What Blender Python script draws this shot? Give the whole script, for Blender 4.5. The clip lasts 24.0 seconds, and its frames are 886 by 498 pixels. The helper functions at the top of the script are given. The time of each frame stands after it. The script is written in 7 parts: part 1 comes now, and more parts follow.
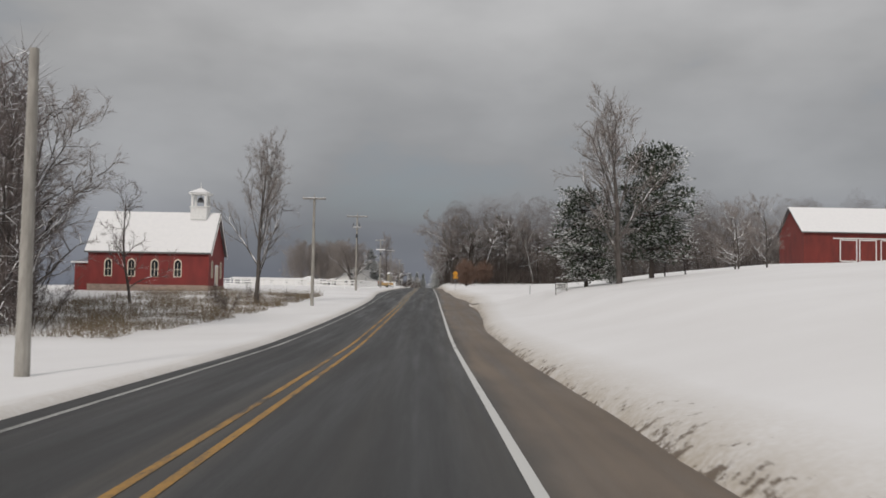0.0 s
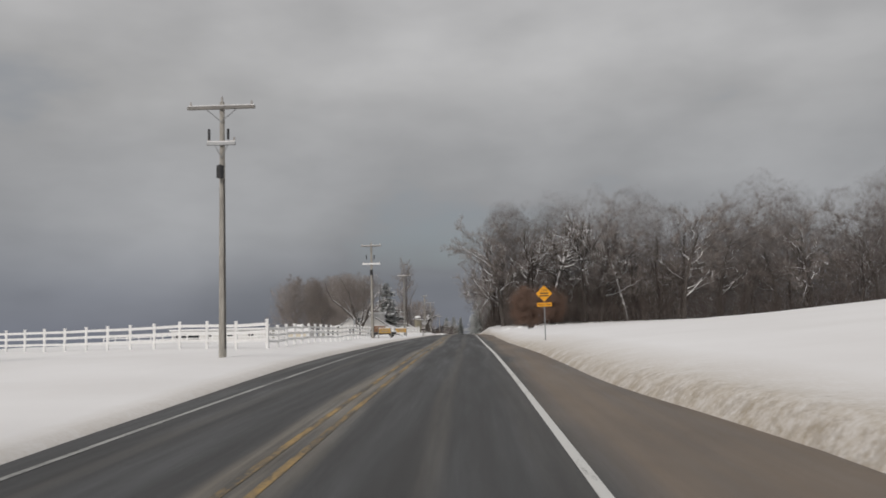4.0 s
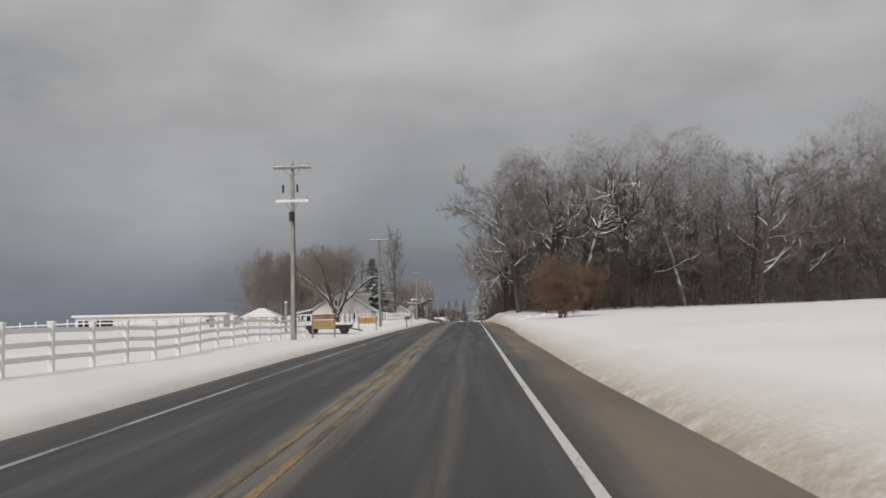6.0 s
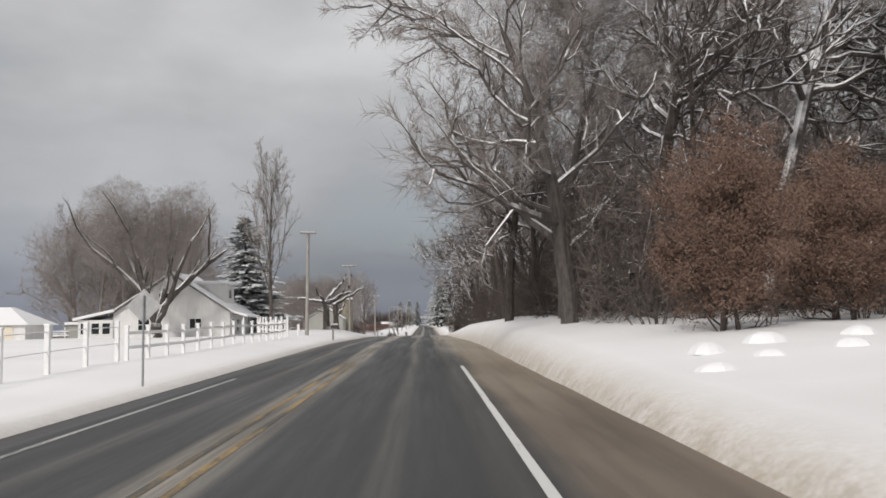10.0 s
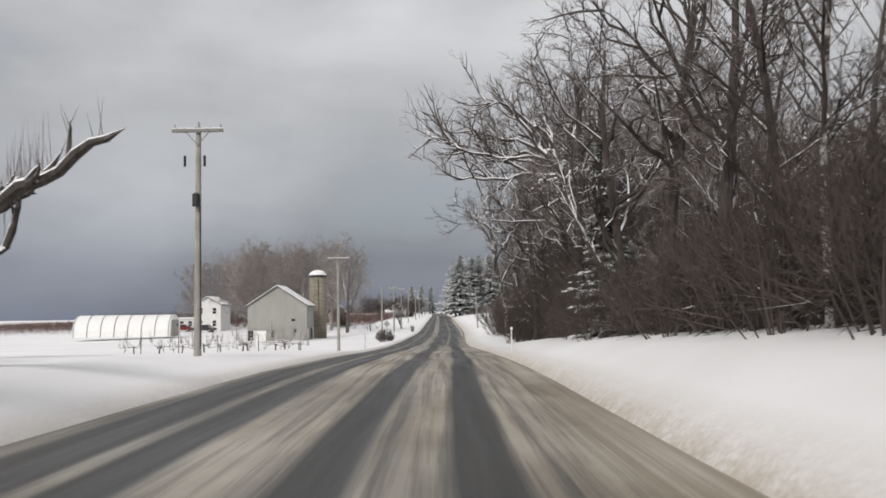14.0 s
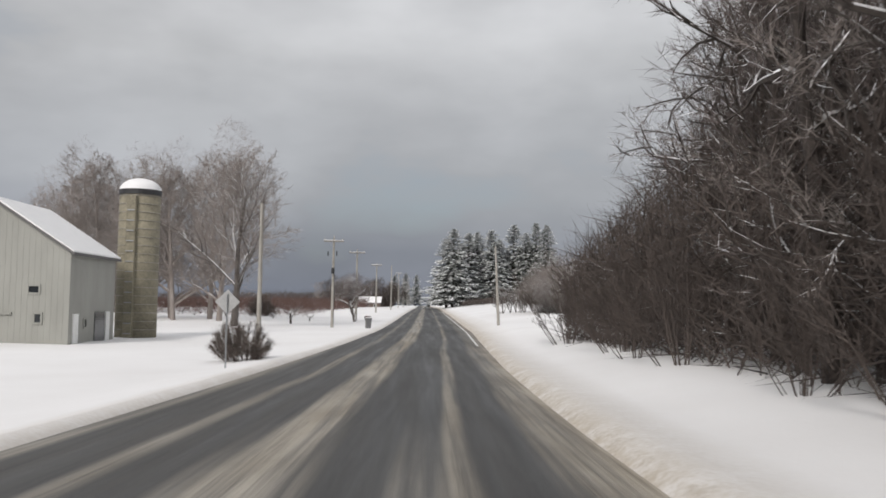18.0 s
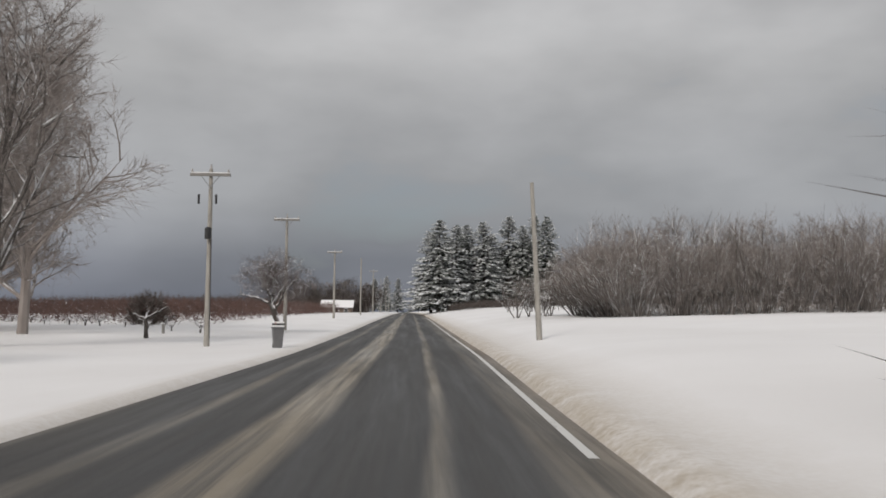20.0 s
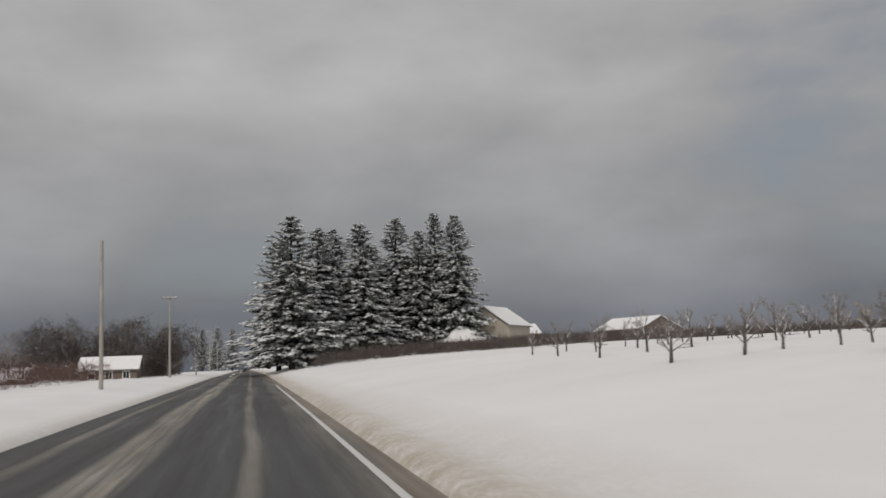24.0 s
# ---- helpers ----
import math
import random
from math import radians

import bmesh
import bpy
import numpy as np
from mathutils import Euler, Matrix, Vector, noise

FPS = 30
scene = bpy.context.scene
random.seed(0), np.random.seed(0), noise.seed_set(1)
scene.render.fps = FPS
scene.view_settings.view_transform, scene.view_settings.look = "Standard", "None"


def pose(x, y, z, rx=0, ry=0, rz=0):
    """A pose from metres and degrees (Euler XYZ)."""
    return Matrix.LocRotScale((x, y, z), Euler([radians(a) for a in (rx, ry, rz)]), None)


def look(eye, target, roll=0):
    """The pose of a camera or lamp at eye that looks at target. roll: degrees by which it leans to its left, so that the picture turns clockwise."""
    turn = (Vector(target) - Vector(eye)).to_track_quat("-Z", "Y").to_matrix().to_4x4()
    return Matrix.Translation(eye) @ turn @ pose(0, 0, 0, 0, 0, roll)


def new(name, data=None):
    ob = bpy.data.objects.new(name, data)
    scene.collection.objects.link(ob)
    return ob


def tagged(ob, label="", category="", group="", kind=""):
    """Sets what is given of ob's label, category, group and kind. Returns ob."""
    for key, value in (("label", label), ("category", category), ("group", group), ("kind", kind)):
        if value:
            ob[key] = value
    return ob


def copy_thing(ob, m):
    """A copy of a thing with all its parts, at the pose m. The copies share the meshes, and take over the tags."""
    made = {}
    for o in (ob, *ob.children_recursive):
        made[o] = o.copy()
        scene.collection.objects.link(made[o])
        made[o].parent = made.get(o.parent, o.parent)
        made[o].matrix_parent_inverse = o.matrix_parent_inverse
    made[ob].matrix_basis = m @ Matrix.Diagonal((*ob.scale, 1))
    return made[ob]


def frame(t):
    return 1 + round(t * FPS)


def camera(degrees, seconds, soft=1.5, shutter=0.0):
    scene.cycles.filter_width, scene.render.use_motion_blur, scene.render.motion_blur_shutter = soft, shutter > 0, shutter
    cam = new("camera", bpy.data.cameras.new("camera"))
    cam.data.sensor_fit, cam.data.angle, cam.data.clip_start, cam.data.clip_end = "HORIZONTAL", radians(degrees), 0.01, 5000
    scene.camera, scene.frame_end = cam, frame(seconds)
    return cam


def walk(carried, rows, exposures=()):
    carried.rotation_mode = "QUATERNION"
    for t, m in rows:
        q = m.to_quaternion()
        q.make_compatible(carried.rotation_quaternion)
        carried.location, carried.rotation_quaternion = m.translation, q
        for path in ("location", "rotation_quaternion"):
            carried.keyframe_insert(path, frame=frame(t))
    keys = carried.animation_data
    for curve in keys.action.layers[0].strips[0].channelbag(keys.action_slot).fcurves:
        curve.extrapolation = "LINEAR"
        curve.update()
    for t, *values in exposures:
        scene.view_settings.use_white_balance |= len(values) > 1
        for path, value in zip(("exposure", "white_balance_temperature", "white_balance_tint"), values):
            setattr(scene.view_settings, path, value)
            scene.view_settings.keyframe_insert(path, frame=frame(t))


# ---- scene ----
cam = camera(50.83, 24.0, 1.7, 0.1)
PATH = [
    (0, 0.00, -0.00, 1.60, 92.81, -0.97, -0.74),
    (0.5, -0.09, 10.62, 1.50, 93.71, -0.15, -0.45),
    (1, -0.18, 21.27, 1.43, 93.94, -0.09, 0.13),
    (1.5, -0.25, 31.96, 1.40, 94.05, 0.32, 0.46),
    (3.5, -0.38, 74.62, 2.11, 94.86, 0.09, 0.26),
    (4, -0.40, 84.92, 2.38, 95.59, 1.44, 1.62),
    (4.5, -0.43, 95.10, 2.65, 95.53, 1.48, 1.42),
    (5, -0.41, 105.31, 2.92, 95.66, 0.93, 0.80),
    (5.5, -0.43, 115.63, 3.19, 95.19, 0.15, 0.30),
    (6, -0.45, 125.97, 3.42, 94.52, 1.22, 1.83),
    (6.5, -0.45, 136.27, 3.61, 93.86, 0.25, 1.19),
    (7, -0.46, 146.58, 3.76, 93.77, 0.22, 1.30),
    (7.5, -0.49, 156.91, 3.90, 93.17, 0.57, 1.89),
    (8, -0.52, 167.28, 3.99, 92.69, 1.91, 1.58),
    (8.5, -0.53, 177.68, 4.09, 94.12, 1.71, 0.67),
    (9, -0.57, 188.05, 4.25, 94.16, 0.53, -1.05),
    (9.5, -0.58, 198.25, 4.42, 94.31, 1.12, -1.14),
    (11.5, -0.80, 238.84, 4.82, 95.54, -0.51, -0.05),
    (12, -0.89, 248.93, 4.91, 95.44, 0.09, -0.16),
    (12.5, -0.95, 258.97, 5.03, 95.17, -0.48, -0.13),
    (13, -1.03, 269.02, 5.11, 94.72, 0.30, -0.21),
    (13.5, -1.10, 279.05, 5.11, 94.23, 0.58, -0.18),
    (14, -1.15, 288.97, 5.09, 93.88, 0.76, -0.13),
    (14.5, -1.19, 298.73, 5.07, 93.67, 0.79, -0.04),
    (15, -1.18, 308.40, 5.06, 93.43, 0.76, -0.07),
    (15.5, -1.12, 318.02, 4.99, 93.18, 0.50, -0.44),
    (16, -1.03, 327.65, 4.84, 92.96, -0.44, -0.88),
    (16.5, -0.90, 337.36, 4.58, 92.70, -0.75, -1.33),
    (17, -0.84, 347.02, 4.31, 93.38, -0.31, -1.20),
    (17.5, -0.88, 356.58, 4.04, 93.64, -0.62, -0.87),
    (18, -0.95, 366.20, 3.80, 93.56, -1.00, -0.92),
    (18.5, -0.98, 375.93, 3.60, 93.34, -1.07, -1.26),
    (20.5, -0.10, 415.09, 3.38, 94.15, -0.29, -2.36),
    (21, 0.12, 424.97, 3.41, 94.39, 0.08, -3.60),
    (21.5, 0.31, 434.91, 3.46, 96.06, 0.76, -6.25),
    (22, 0.42, 444.87, 3.50, 97.35, 0.84, -8.08),
    (22.5, 0.42, 454.78, 3.56, 99.29, 2.47, -7.55),
    (23, 0.34, 464.62, 3.64, 99.16, 2.34, -7.15),
    (23.5, 0.28, 474.54, 3.72, 97.73, 2.64, -8.40),
    (24, 0.28, 490.0, 3.86, 97.00, 2.10, -11.48),
]
walk(cam, [(r[0], pose(*r[1:])) for r in PATH], ((0, 0.0, 6600, 10), (8.2, 0.08, 6640, 10), (9.0, 0.3, 6600, 10), (11.5, 0.45, 6490, 10), (18.5, 0.45, 6460, 10), (20.5, 0.05, 6620, 10), (24, -0.08, 6650, 10)))

# ---------------------------------------------------------------- node helpers
def node(nt, kind, **values):
    n = nt.nodes.new(kind)
    for key, v in values.items():
        if key in n.inputs:
            n.inputs[key].default_value = v
    return n


def ramp(nt, source, *stops):
    n = nt.nodes.new("ShaderNodeValToRGB")
    e = n.color_ramp.elements
    while len(e) < len(stops):
        e.new(0.5)
    for el, (p, c) in zip(e, stops):
        el.position = p
        el.color = (c, c, c, 1) if isinstance(c, (int, float)) else (*c, 1)
    nt.links.new(source, n.inputs[0])
    return n.outputs[0]


def mix(nt, fac, a, b, mode="MIX"):
    n = nt.nodes.new("ShaderNodeMix")
    n.data_type, n.blend_type = "RGBA", mode
    for socket, v in ((n.inputs[0], fac), (n.inputs[6], a), (n.inputs[7], b)):
        if isinstance(v, bpy.types.NodeSocket):
            nt.links.new(v, socket)
        elif isinstance(v, (int, float)):
            socket.default_value = v
        else:
            socket.default_value = (*v, 1)
    return n.outputs[2]


def calc(nt, op, a, b=0.0, c=0.0):
    n = nt.nodes.new("ShaderNodeMath")
    n.operation = op
    for socket, v in zip(n.inputs, (a, b, c)):
        if isinstance(v, bpy.types.NodeSocket):
            nt.links.new(v, socket)
        else:
            socket.default_value = v
    return n.outputs[0]


def noise_at(nt, coord, scale, detail=4.0, rough=0.55, stretch=None):
    if stretch:
        m = nt.nodes.new("ShaderNodeMapping")
        m.inputs["Scale"].default_value = stretch
        nt.links.new(coord, m.inputs[0])
        coord = m.outputs[0]
    n = node(nt, "ShaderNodeTexNoise", Scale=scale, Detail=detail, Roughness=rough)
    nt.links.new(coord, n.inputs["Vector"])
    return n.outputs[0]


def coords(nt, which="Object"):
    return nt.nodes.new("ShaderNodeTexCoord").outputs[which]


def position(nt):
    return nt.nodes.new("ShaderNodeNewGeometry").outputs["Position"]


def surface(name, roughness=0.8, metallic=0.0):
    m = bpy.data.materials.new(name)
    m.use_nodes = True
    nt = m.node_tree
    b = nt.nodes["Principled BSDF"]
    b.inputs["Roughness"].default_value = roughness
    b.inputs["Metallic"].default_value = metallic
    return m, nt, b


def bump(nt, b, height, strength=0.4, distance=0.05):
    n = node(nt, "ShaderNodeBump", Strength=strength, Distance=distance)
    nt.links.new(height, n.inputs["Height"])
    nt.links.new(n.outputs[0], b.inputs["Normal"])


def upness(nt, low, high, jitter=None):
    """How far a face looks up, from 0 to 1: where snow lies."""
    g = nt.nodes.new("ShaderNodeNewGeometry")
    s = nt.nodes.new("ShaderNodeSeparateXYZ")
    nt.links.new(g.outputs["Normal"], s.inputs[0])
    v = s.outputs[2]
    if jitter is not None:
        v = calc(nt, "ADD", v, jitter)
    r = nt.nodes.new("ShaderNodeMapRange")
    r.inputs[1].default_value, r.inputs[2].default_value = low, high
    nt.links.new(v, r.inputs[0])
    return r.outputs[0]


# ---------------------------------------------------------------- sky and sun
SUN_UP, SUN_TURN = 34.0, 205.0
world = bpy.data.worlds.new("world")
scene.world = world
world.use_nodes = True
nt = world.node_tree
back = nt.nodes["Background"]
back.inputs[1].default_value = 1.0
sky = nt.nodes.new("ShaderNodeTexSky")
sky.sky_type = "NISHITA"
sky.sun_disc = False
sky.sun_elevation, sky.sun_rotation = radians(SUN_UP), radians(SUN_TURN)
clear = mix(nt, 1.0, sky.outputs[0], (0.07, 0.07, 0.07), "MULTIPLY")
way = coords(nt, "Generated")
sep = nt.nodes.new("ShaderNodeSeparateXYZ")
nt.links.new(way, sep.inputs[0])
up = sep.outputs[2]
side = sep.outputs[0]
puffs = noise_at(nt, way, 2.6, 5.0, 0.5, (1.0, 1.0, 2.2))
bands = noise_at(nt, way, 1.3, 3.0, 0.5, (1.0, 1.0, 4.0))
height = calc(nt, "ADD", up, calc(nt, "MULTIPLY_ADD", bands, 0.10, -0.05))
grey = ramp(nt, height, (0.0, (0.125, 0.14, 0.18)), (0.06, (0.17, 0.18, 0.213)), (0.13, (0.30, 0.305, 0.32)),
            (0.26, (0.41, 0.41, 0.413)), (0.6, (0.50, 0.50, 0.51)), (1.0, (0.55, 0.55, 0.56)))
lumps = ramp(nt, puffs, (0.32, 0.74), (0.5, 0.98), (0.68, 1.24))
cloud = mix(nt, 1.0, grey, lumps, "MULTIPLY")
gap = ramp(nt, puffs, (0.30, 0.35), (0.42, 0.06))
nt.links.new(mix(nt, gap, cloud, clear), back.inputs[0])

sun = new("sun", bpy.data.lights.new("sun", "SUN"))
sun.data.energy, sun.data.angle, sun.data.color = 1.5, radians(14), (1.0, 0.945, 0.89)
a, e = radians(SUN_TURN), radians(SUN_UP)
sun.matrix_world = look((math.sin(a) * math.cos(e) * 90, math.cos(a) * math.cos(e) * 90, math.sin(e) * 90), (0, 0, 0))

# ---------------------------------------------------------------- materials
def snow_material():
    m, nt, b = surface("snow", 0.75)
    p = position(nt)
    big, fine, crumb = noise_at(nt, p, 0.12, 5), noise_at(nt, p, 1.3, 6, 0.6), noise_at(nt, p, 11, 3)
    base = mix(nt, ramp(nt, big, (0.35, 0), (0.7, 1)), (0.80, 0.79, 0.785), (0.87, 0.865, 0.865))
    off = nt.nodes.new("ShaderNodeAttribute")
    off.attribute_name = "verge"
    along = nt.nodes.new("ShaderNodeAttribute")
    along.attribute_name = "along"
    # grit thrown from the road onto the verge, in a band whose width changes along the road
    km = calc(nt, "DIVIDE", along.outputs["Fac"], 1000.0)
    reach = ramp(nt, km, (0.06, 0.5), (0.10, 1.0), (0.15, 0.75), (0.235, 0.45), (0.27, 0.3), (0.29, 0.35), (0.34, 0.4), (0.45, 0.9))
    ragged = calc(nt, "MULTIPLY_ADD", fine, 1.1, -0.55)
    away = calc(nt, "ADD", calc(nt, "DIVIDE", off.outputs["Fac"], calc(nt, "MULTIPLY", reach, 3.2)), calc(nt, "MULTIPLY", ragged, 0.35))
    right = ramp(nt, away, (0.0, 0.95), (0.16, 0.85), (0.45, 0.4), (0.95, 0.0))
    right = calc(nt, "MULTIPLY", right, calc(nt, "GREATER_THAN", off.outputs["Fac"], 0.0))
    left = ramp(nt, calc(nt, "ADD", calc(nt, "DIVIDE", off.outputs["Fac"], -2.0), calc(nt, "MULTIPLY", ragged, 0.3)), (0.0, 0.8), (0.2, 0.45), (0.6, 0.0))
    left = calc(nt, "MULTIPLY", left, calc(nt, "LESS_THAN", off.outputs["Fac"], 0.0))
    mixed = calc(nt, "MULTIPLY_ADD", fine, 0.6, calc(nt, "MULTIPLY", crumb, 0.4))
    patch = ramp(nt, mixed, (0.36, 0.35), (0.6, 1))
    fac = calc(nt, "MULTIPLY", calc(nt, "MAXIMUM", right, left), patch)
    tinted = mix(nt, fac, base, (0.40, 0.33, 0.235))
    # clods of soil thrown up by the plough beside the first stretch
    clod = noise_at(nt, p, 2.6, 5, 0.7)
    clods = ramp(nt, calc(nt, "MULTIPLY_ADD", calc(nt, "SUBTRACT", right, 1.0), 0.28, clod), (0.47, 0), (0.52, 1))
    early = ramp(nt, km, (0.055, 0.9), (0.085, 0.25), (0.12, 0.1))
    nt.links.new(mix(nt, calc(nt, "MULTIPLY", clods, early), tinted, (0.13, 0.095, 0.066)), b.inputs["Base Color"])
    bump(nt, b, calc(nt, "MULTIPLY_ADD", fine, 0.8, calc(nt, "MULTIPLY", crumb, 0.2)), 0.3, 0.06)
    return m


def plain_snow():
    m, nt, b = surface("snow_cap", 0.75)
    p = position(nt)
    n = noise_at(nt, p, 2.2, 5)
    nt.links.new(mix(nt, n, (0.78, 0.78, 0.79), (0.88, 0.875, 0.87)), b.inputs["Base Color"])
    bump(nt, b, n, 0.4, 0.08)
    return m


def road_material():
    m, nt, b = surface("asphalt", 0.6)
    p = position(nt)
    lat = nt.nodes.new("ShaderNodeAttribute")
    lat.attribute_name = "lat"
    along = nt.nodes.new("ShaderNodeAttribute")
    along.attribute_name = "along"
    la, al = lat.outputs["Fac"], along.outputs["Fac"]
    streak = noise_at(nt, p, 1.0, 5, 0.6, (1.6, 0.06, 1))
    blot = noise_at(nt, p, 0.35, 5, 0.6, (1, 0.35, 1))
    grain = noise_at(nt, p, 40, 2)
    wander = calc(nt, "ADD", la, calc(nt, "MULTIPLY_ADD", noise_at(nt, p, 0.06, 2), 0.5, -0.25))
    u = calc(nt, "MULTIPLY_ADD", wander, 0.1, 0.5)
    base = mix(nt, ramp(nt, streak, (0.3, 0), (0.75, 1)), (0.016, 0.017, 0.0175), (0.036, 0.036, 0.036))
    base = mix(nt, ramp(nt, grain, (0.4, 0), (0.8, 0.35)), base, (0.085, 0.082, 0.08))
    # wet tyre tracks are darker, the strips between them hold salt, slush and grit
    drift = ramp(nt, calc(nt, "DIVIDE", al, 1000.0), (0.155, 0.0), (0.20, 0.04))
    middle = ramp(nt, calc(nt, "ADD", u, drift), (0.44, 0.0), (0.462, 0.9), (0.50, 1.0), (0.53, 0.85), (0.552, 0.0))
    lanes = ramp(nt, u, (0.262, 0.10), (0.276, 0.8), (0.292, 0.7), (0.308, 0.10), (0.44, 0.06), (0.56, 0.06), (0.654, 0.06), (0.666, 0.9), (0.682, 0.8), (0.696, 0.06))
    rims = ramp(nt, u, (0.09, 1.0), (0.14, 0.7), (0.165, 0.0), (0.77, 0.0), (0.80, 0.75), (0.86, 1.0))
    km = calc(nt, "DIVIDE", al, 1000.0)
    middle = calc(nt, "MULTIPLY", middle, ramp(nt, km, (0.04, 0.12), (0.10, 0.5), (0.23, 0.6), (0.28, 1.0), (0.38, 0.95), (0.45, 0.8)))
    lanes = calc(nt, "MULTIPLY", lanes, ramp(nt, km, (0.08, 0.03), (0.10, 0.16), (0.235, 0.2), (0.28, 0.9), (0.36, 0.85), (0.43, 0.6)))
    rims = calc(nt, "MULTIPLY", rims, ramp(nt, km, (0.10, 0.08), (0.24, 0.12), (0.28, 1.0), (0.38, 1.0), (0.43, 0.35)))
    # between the fields the slush lies wide, and only the tyre tracks run dark through it
    wide = ramp(nt, u, (0.372, 0), (0.39, 1), (0.515, 1), (0.531, 0), (0.588, 0), (0.604, 1), (0.69, 1), (0.707, 0), (0.764, 0), (0.78, 1), (0.87, 1))
    wide = calc(nt, "MULTIPLY", wide, ramp(nt, km, (0.283, 0), (0.303, 1), (0.364, 1), (0.382, 0)))
    cover = calc(nt, "MAXIMUM", calc(nt, "MAXIMUM", middle, lanes), calc(nt, "MAXIMUM", rims, wide))
    fibre = noise_at(nt, p, 1.0, 4, 0.65, (5.0, 0.09, 1))
    ragged = calc(nt, "MULTIPLY_ADD", streak, 0.9, calc(nt, "MULTIPLY", blot, 0.6))
    amount = calc(nt, "MULTIPLY", cover, calc(nt, "MULTIPLY", ramp(nt, ragged, (0.42, 0.5), (0.8, 1.0)), ramp(nt, fibre, (0.36, 0.35), (0.58, 1.0))))
    slush = mix(nt, ramp(nt, blot, (0.35, 0), (0.65, 1)), (0.29, 0.25, 0.19), (0.46, 0.42, 0.355))
    shoulder = ramp(nt, calc(nt, "MULTIPLY_ADD", blot, 0.08, u), (0.885, 0.0), (0.93, 1.0))
    dirt = mix(nt, ramp(nt, ragged, (0.5, 0), (0.95, 1)), (0.075, 0.055, 0.04), (0.215, 0.162, 0.118))
    dirt = mix(nt, ramp(nt, km, (0.222, 0), (0.25, 0.85), (0.29, 0.85), (0.31, 0)), dirt, (0.33, 0.268, 0.19))
    base = mix(nt, calc(nt, "MULTIPLY", shoulder, 0.85), base, dirt)
    nt.links.new(mix(nt, amount, base, slush), b.inputs["Base Color"])
    nt.links.new(ramp(nt, streak, (0.3, 0.42), (0.7, 0.75)), b.inputs["Roughness"])
    bump(nt, b, calc(nt, "ADD", grain, calc(nt, "MULTIPLY", amount, 3.0)), 0.35, 0.02)
    return m


def paint_material(name, colour, worn):
    m, nt, b = surface(name, 0.7)
    p = position(nt)
    n = calc(nt, "MULTIPLY_ADD", noise_at(nt, p, 2.5, 6, 0.7, (1, 0.12, 1)), 0.7, calc(nt, "MULTIPLY", noise_at(nt, p, 18, 3), 0.3))
    nt.links.new(mix(nt, ramp(nt, n, (worn, 0), (worn + 0.14, 1)), colour, (0.07, 0.068, 0.062)), b.inputs["Base Color"])
    return m


def bark_material(name, dark, light, snow=0.0, scale=6.0, jitter=0.9):
    """Bark with snow lying on what looks upwards."""
    m, nt, b = surface(name, 0.9)
    p = position(nt)
    n = noise_at(nt, p, scale, 5, 0.6, (1, 1, 0.25))
    base = mix(nt, ramp(nt, n, (0.3, 0), (0.7, 1)), dark, light)
    if snow:
        j = calc(nt, "MULTIPLY_ADD", noise_at(nt, p, 1.1, 3), jitter, -jitter / 2)
        base = mix(nt, upness(nt, 1.0 - snow, 1.0 - snow + 0.2, j), base, (0.84, 0.84, 0.85))
    nt.links.new(base, b.inputs["Base Color"])
    bump(nt, b, n, 0.6, 0.03)
    return m


def birch_material():
    """White bark broken by dark cross bands and rough patches."""
    m, nt, b = surface("birch_bark", 0.8)
    p = position(nt)
    rough = noise_at(nt, p, 1.5, 4, 0.7)
    band = noise_at(nt, p, 3.4, 5, 0.7, (1, 1, 1.5))
    n = calc(nt, "MULTIPLY_ADD", band, 0.6, calc(nt, "MULTIPLY", rough, 0.4))
    base = mix(nt, ramp(nt, n, (0.49, 1), (0.56, 0)), (0.54, 0.52, 0.495), (0.05, 0.042, 0.038))
    nt.links.new(base, b.inputs["Base Color"])
    bump(nt, b, n, 0.5, 0.03)
    return m


def board_material(name, colour, dark, size=0.2, vertical=False, strength=0.5, axis=None):
    """Painted boards: joints as relief, weathering at two scales."""
    m, nt, b = surface(name, 0.7)
    p = position(nt)
    s = nt.nodes.new("ShaderNodeSeparateXYZ")
    nt.links.new(p, s.inputs[0])
    run = calc(nt, "ADD", s.outputs[0], s.outputs[1]) if vertical else s.outputs[2]
    saw = calc(nt, "FRACT", calc(nt, "DIVIDE", run, size))
    stain = noise_at(nt, p, 0.9, 5, 0.6, (1, 1, 0.35))
    grain = noise_at(nt, p, 9, 4, 0.6, (1, 1, 0.15) if vertical else (0.2, 0.2, 1))
    base = mix(nt, ramp(nt, stain, (0.35, 0), (0.75, 1)), colour, dark)
    base = mix(nt, calc(nt, "MULTIPLY", grain, 0.25), base, dark)
    nt.links.new(base, b.inputs["Base Color"])
    if vertical:
        relief = ramp(nt, saw, (0.0, 0.0), (0.06, 1.0), (0.94, 1.0), (1.0, 0.0))
    else:
        relief = ramp(nt, saw, (0.0, 0.0), (0.1, 1.0), (1.0, 0.35))
    bump(nt, b, relief, strength, 0.03)
    return m


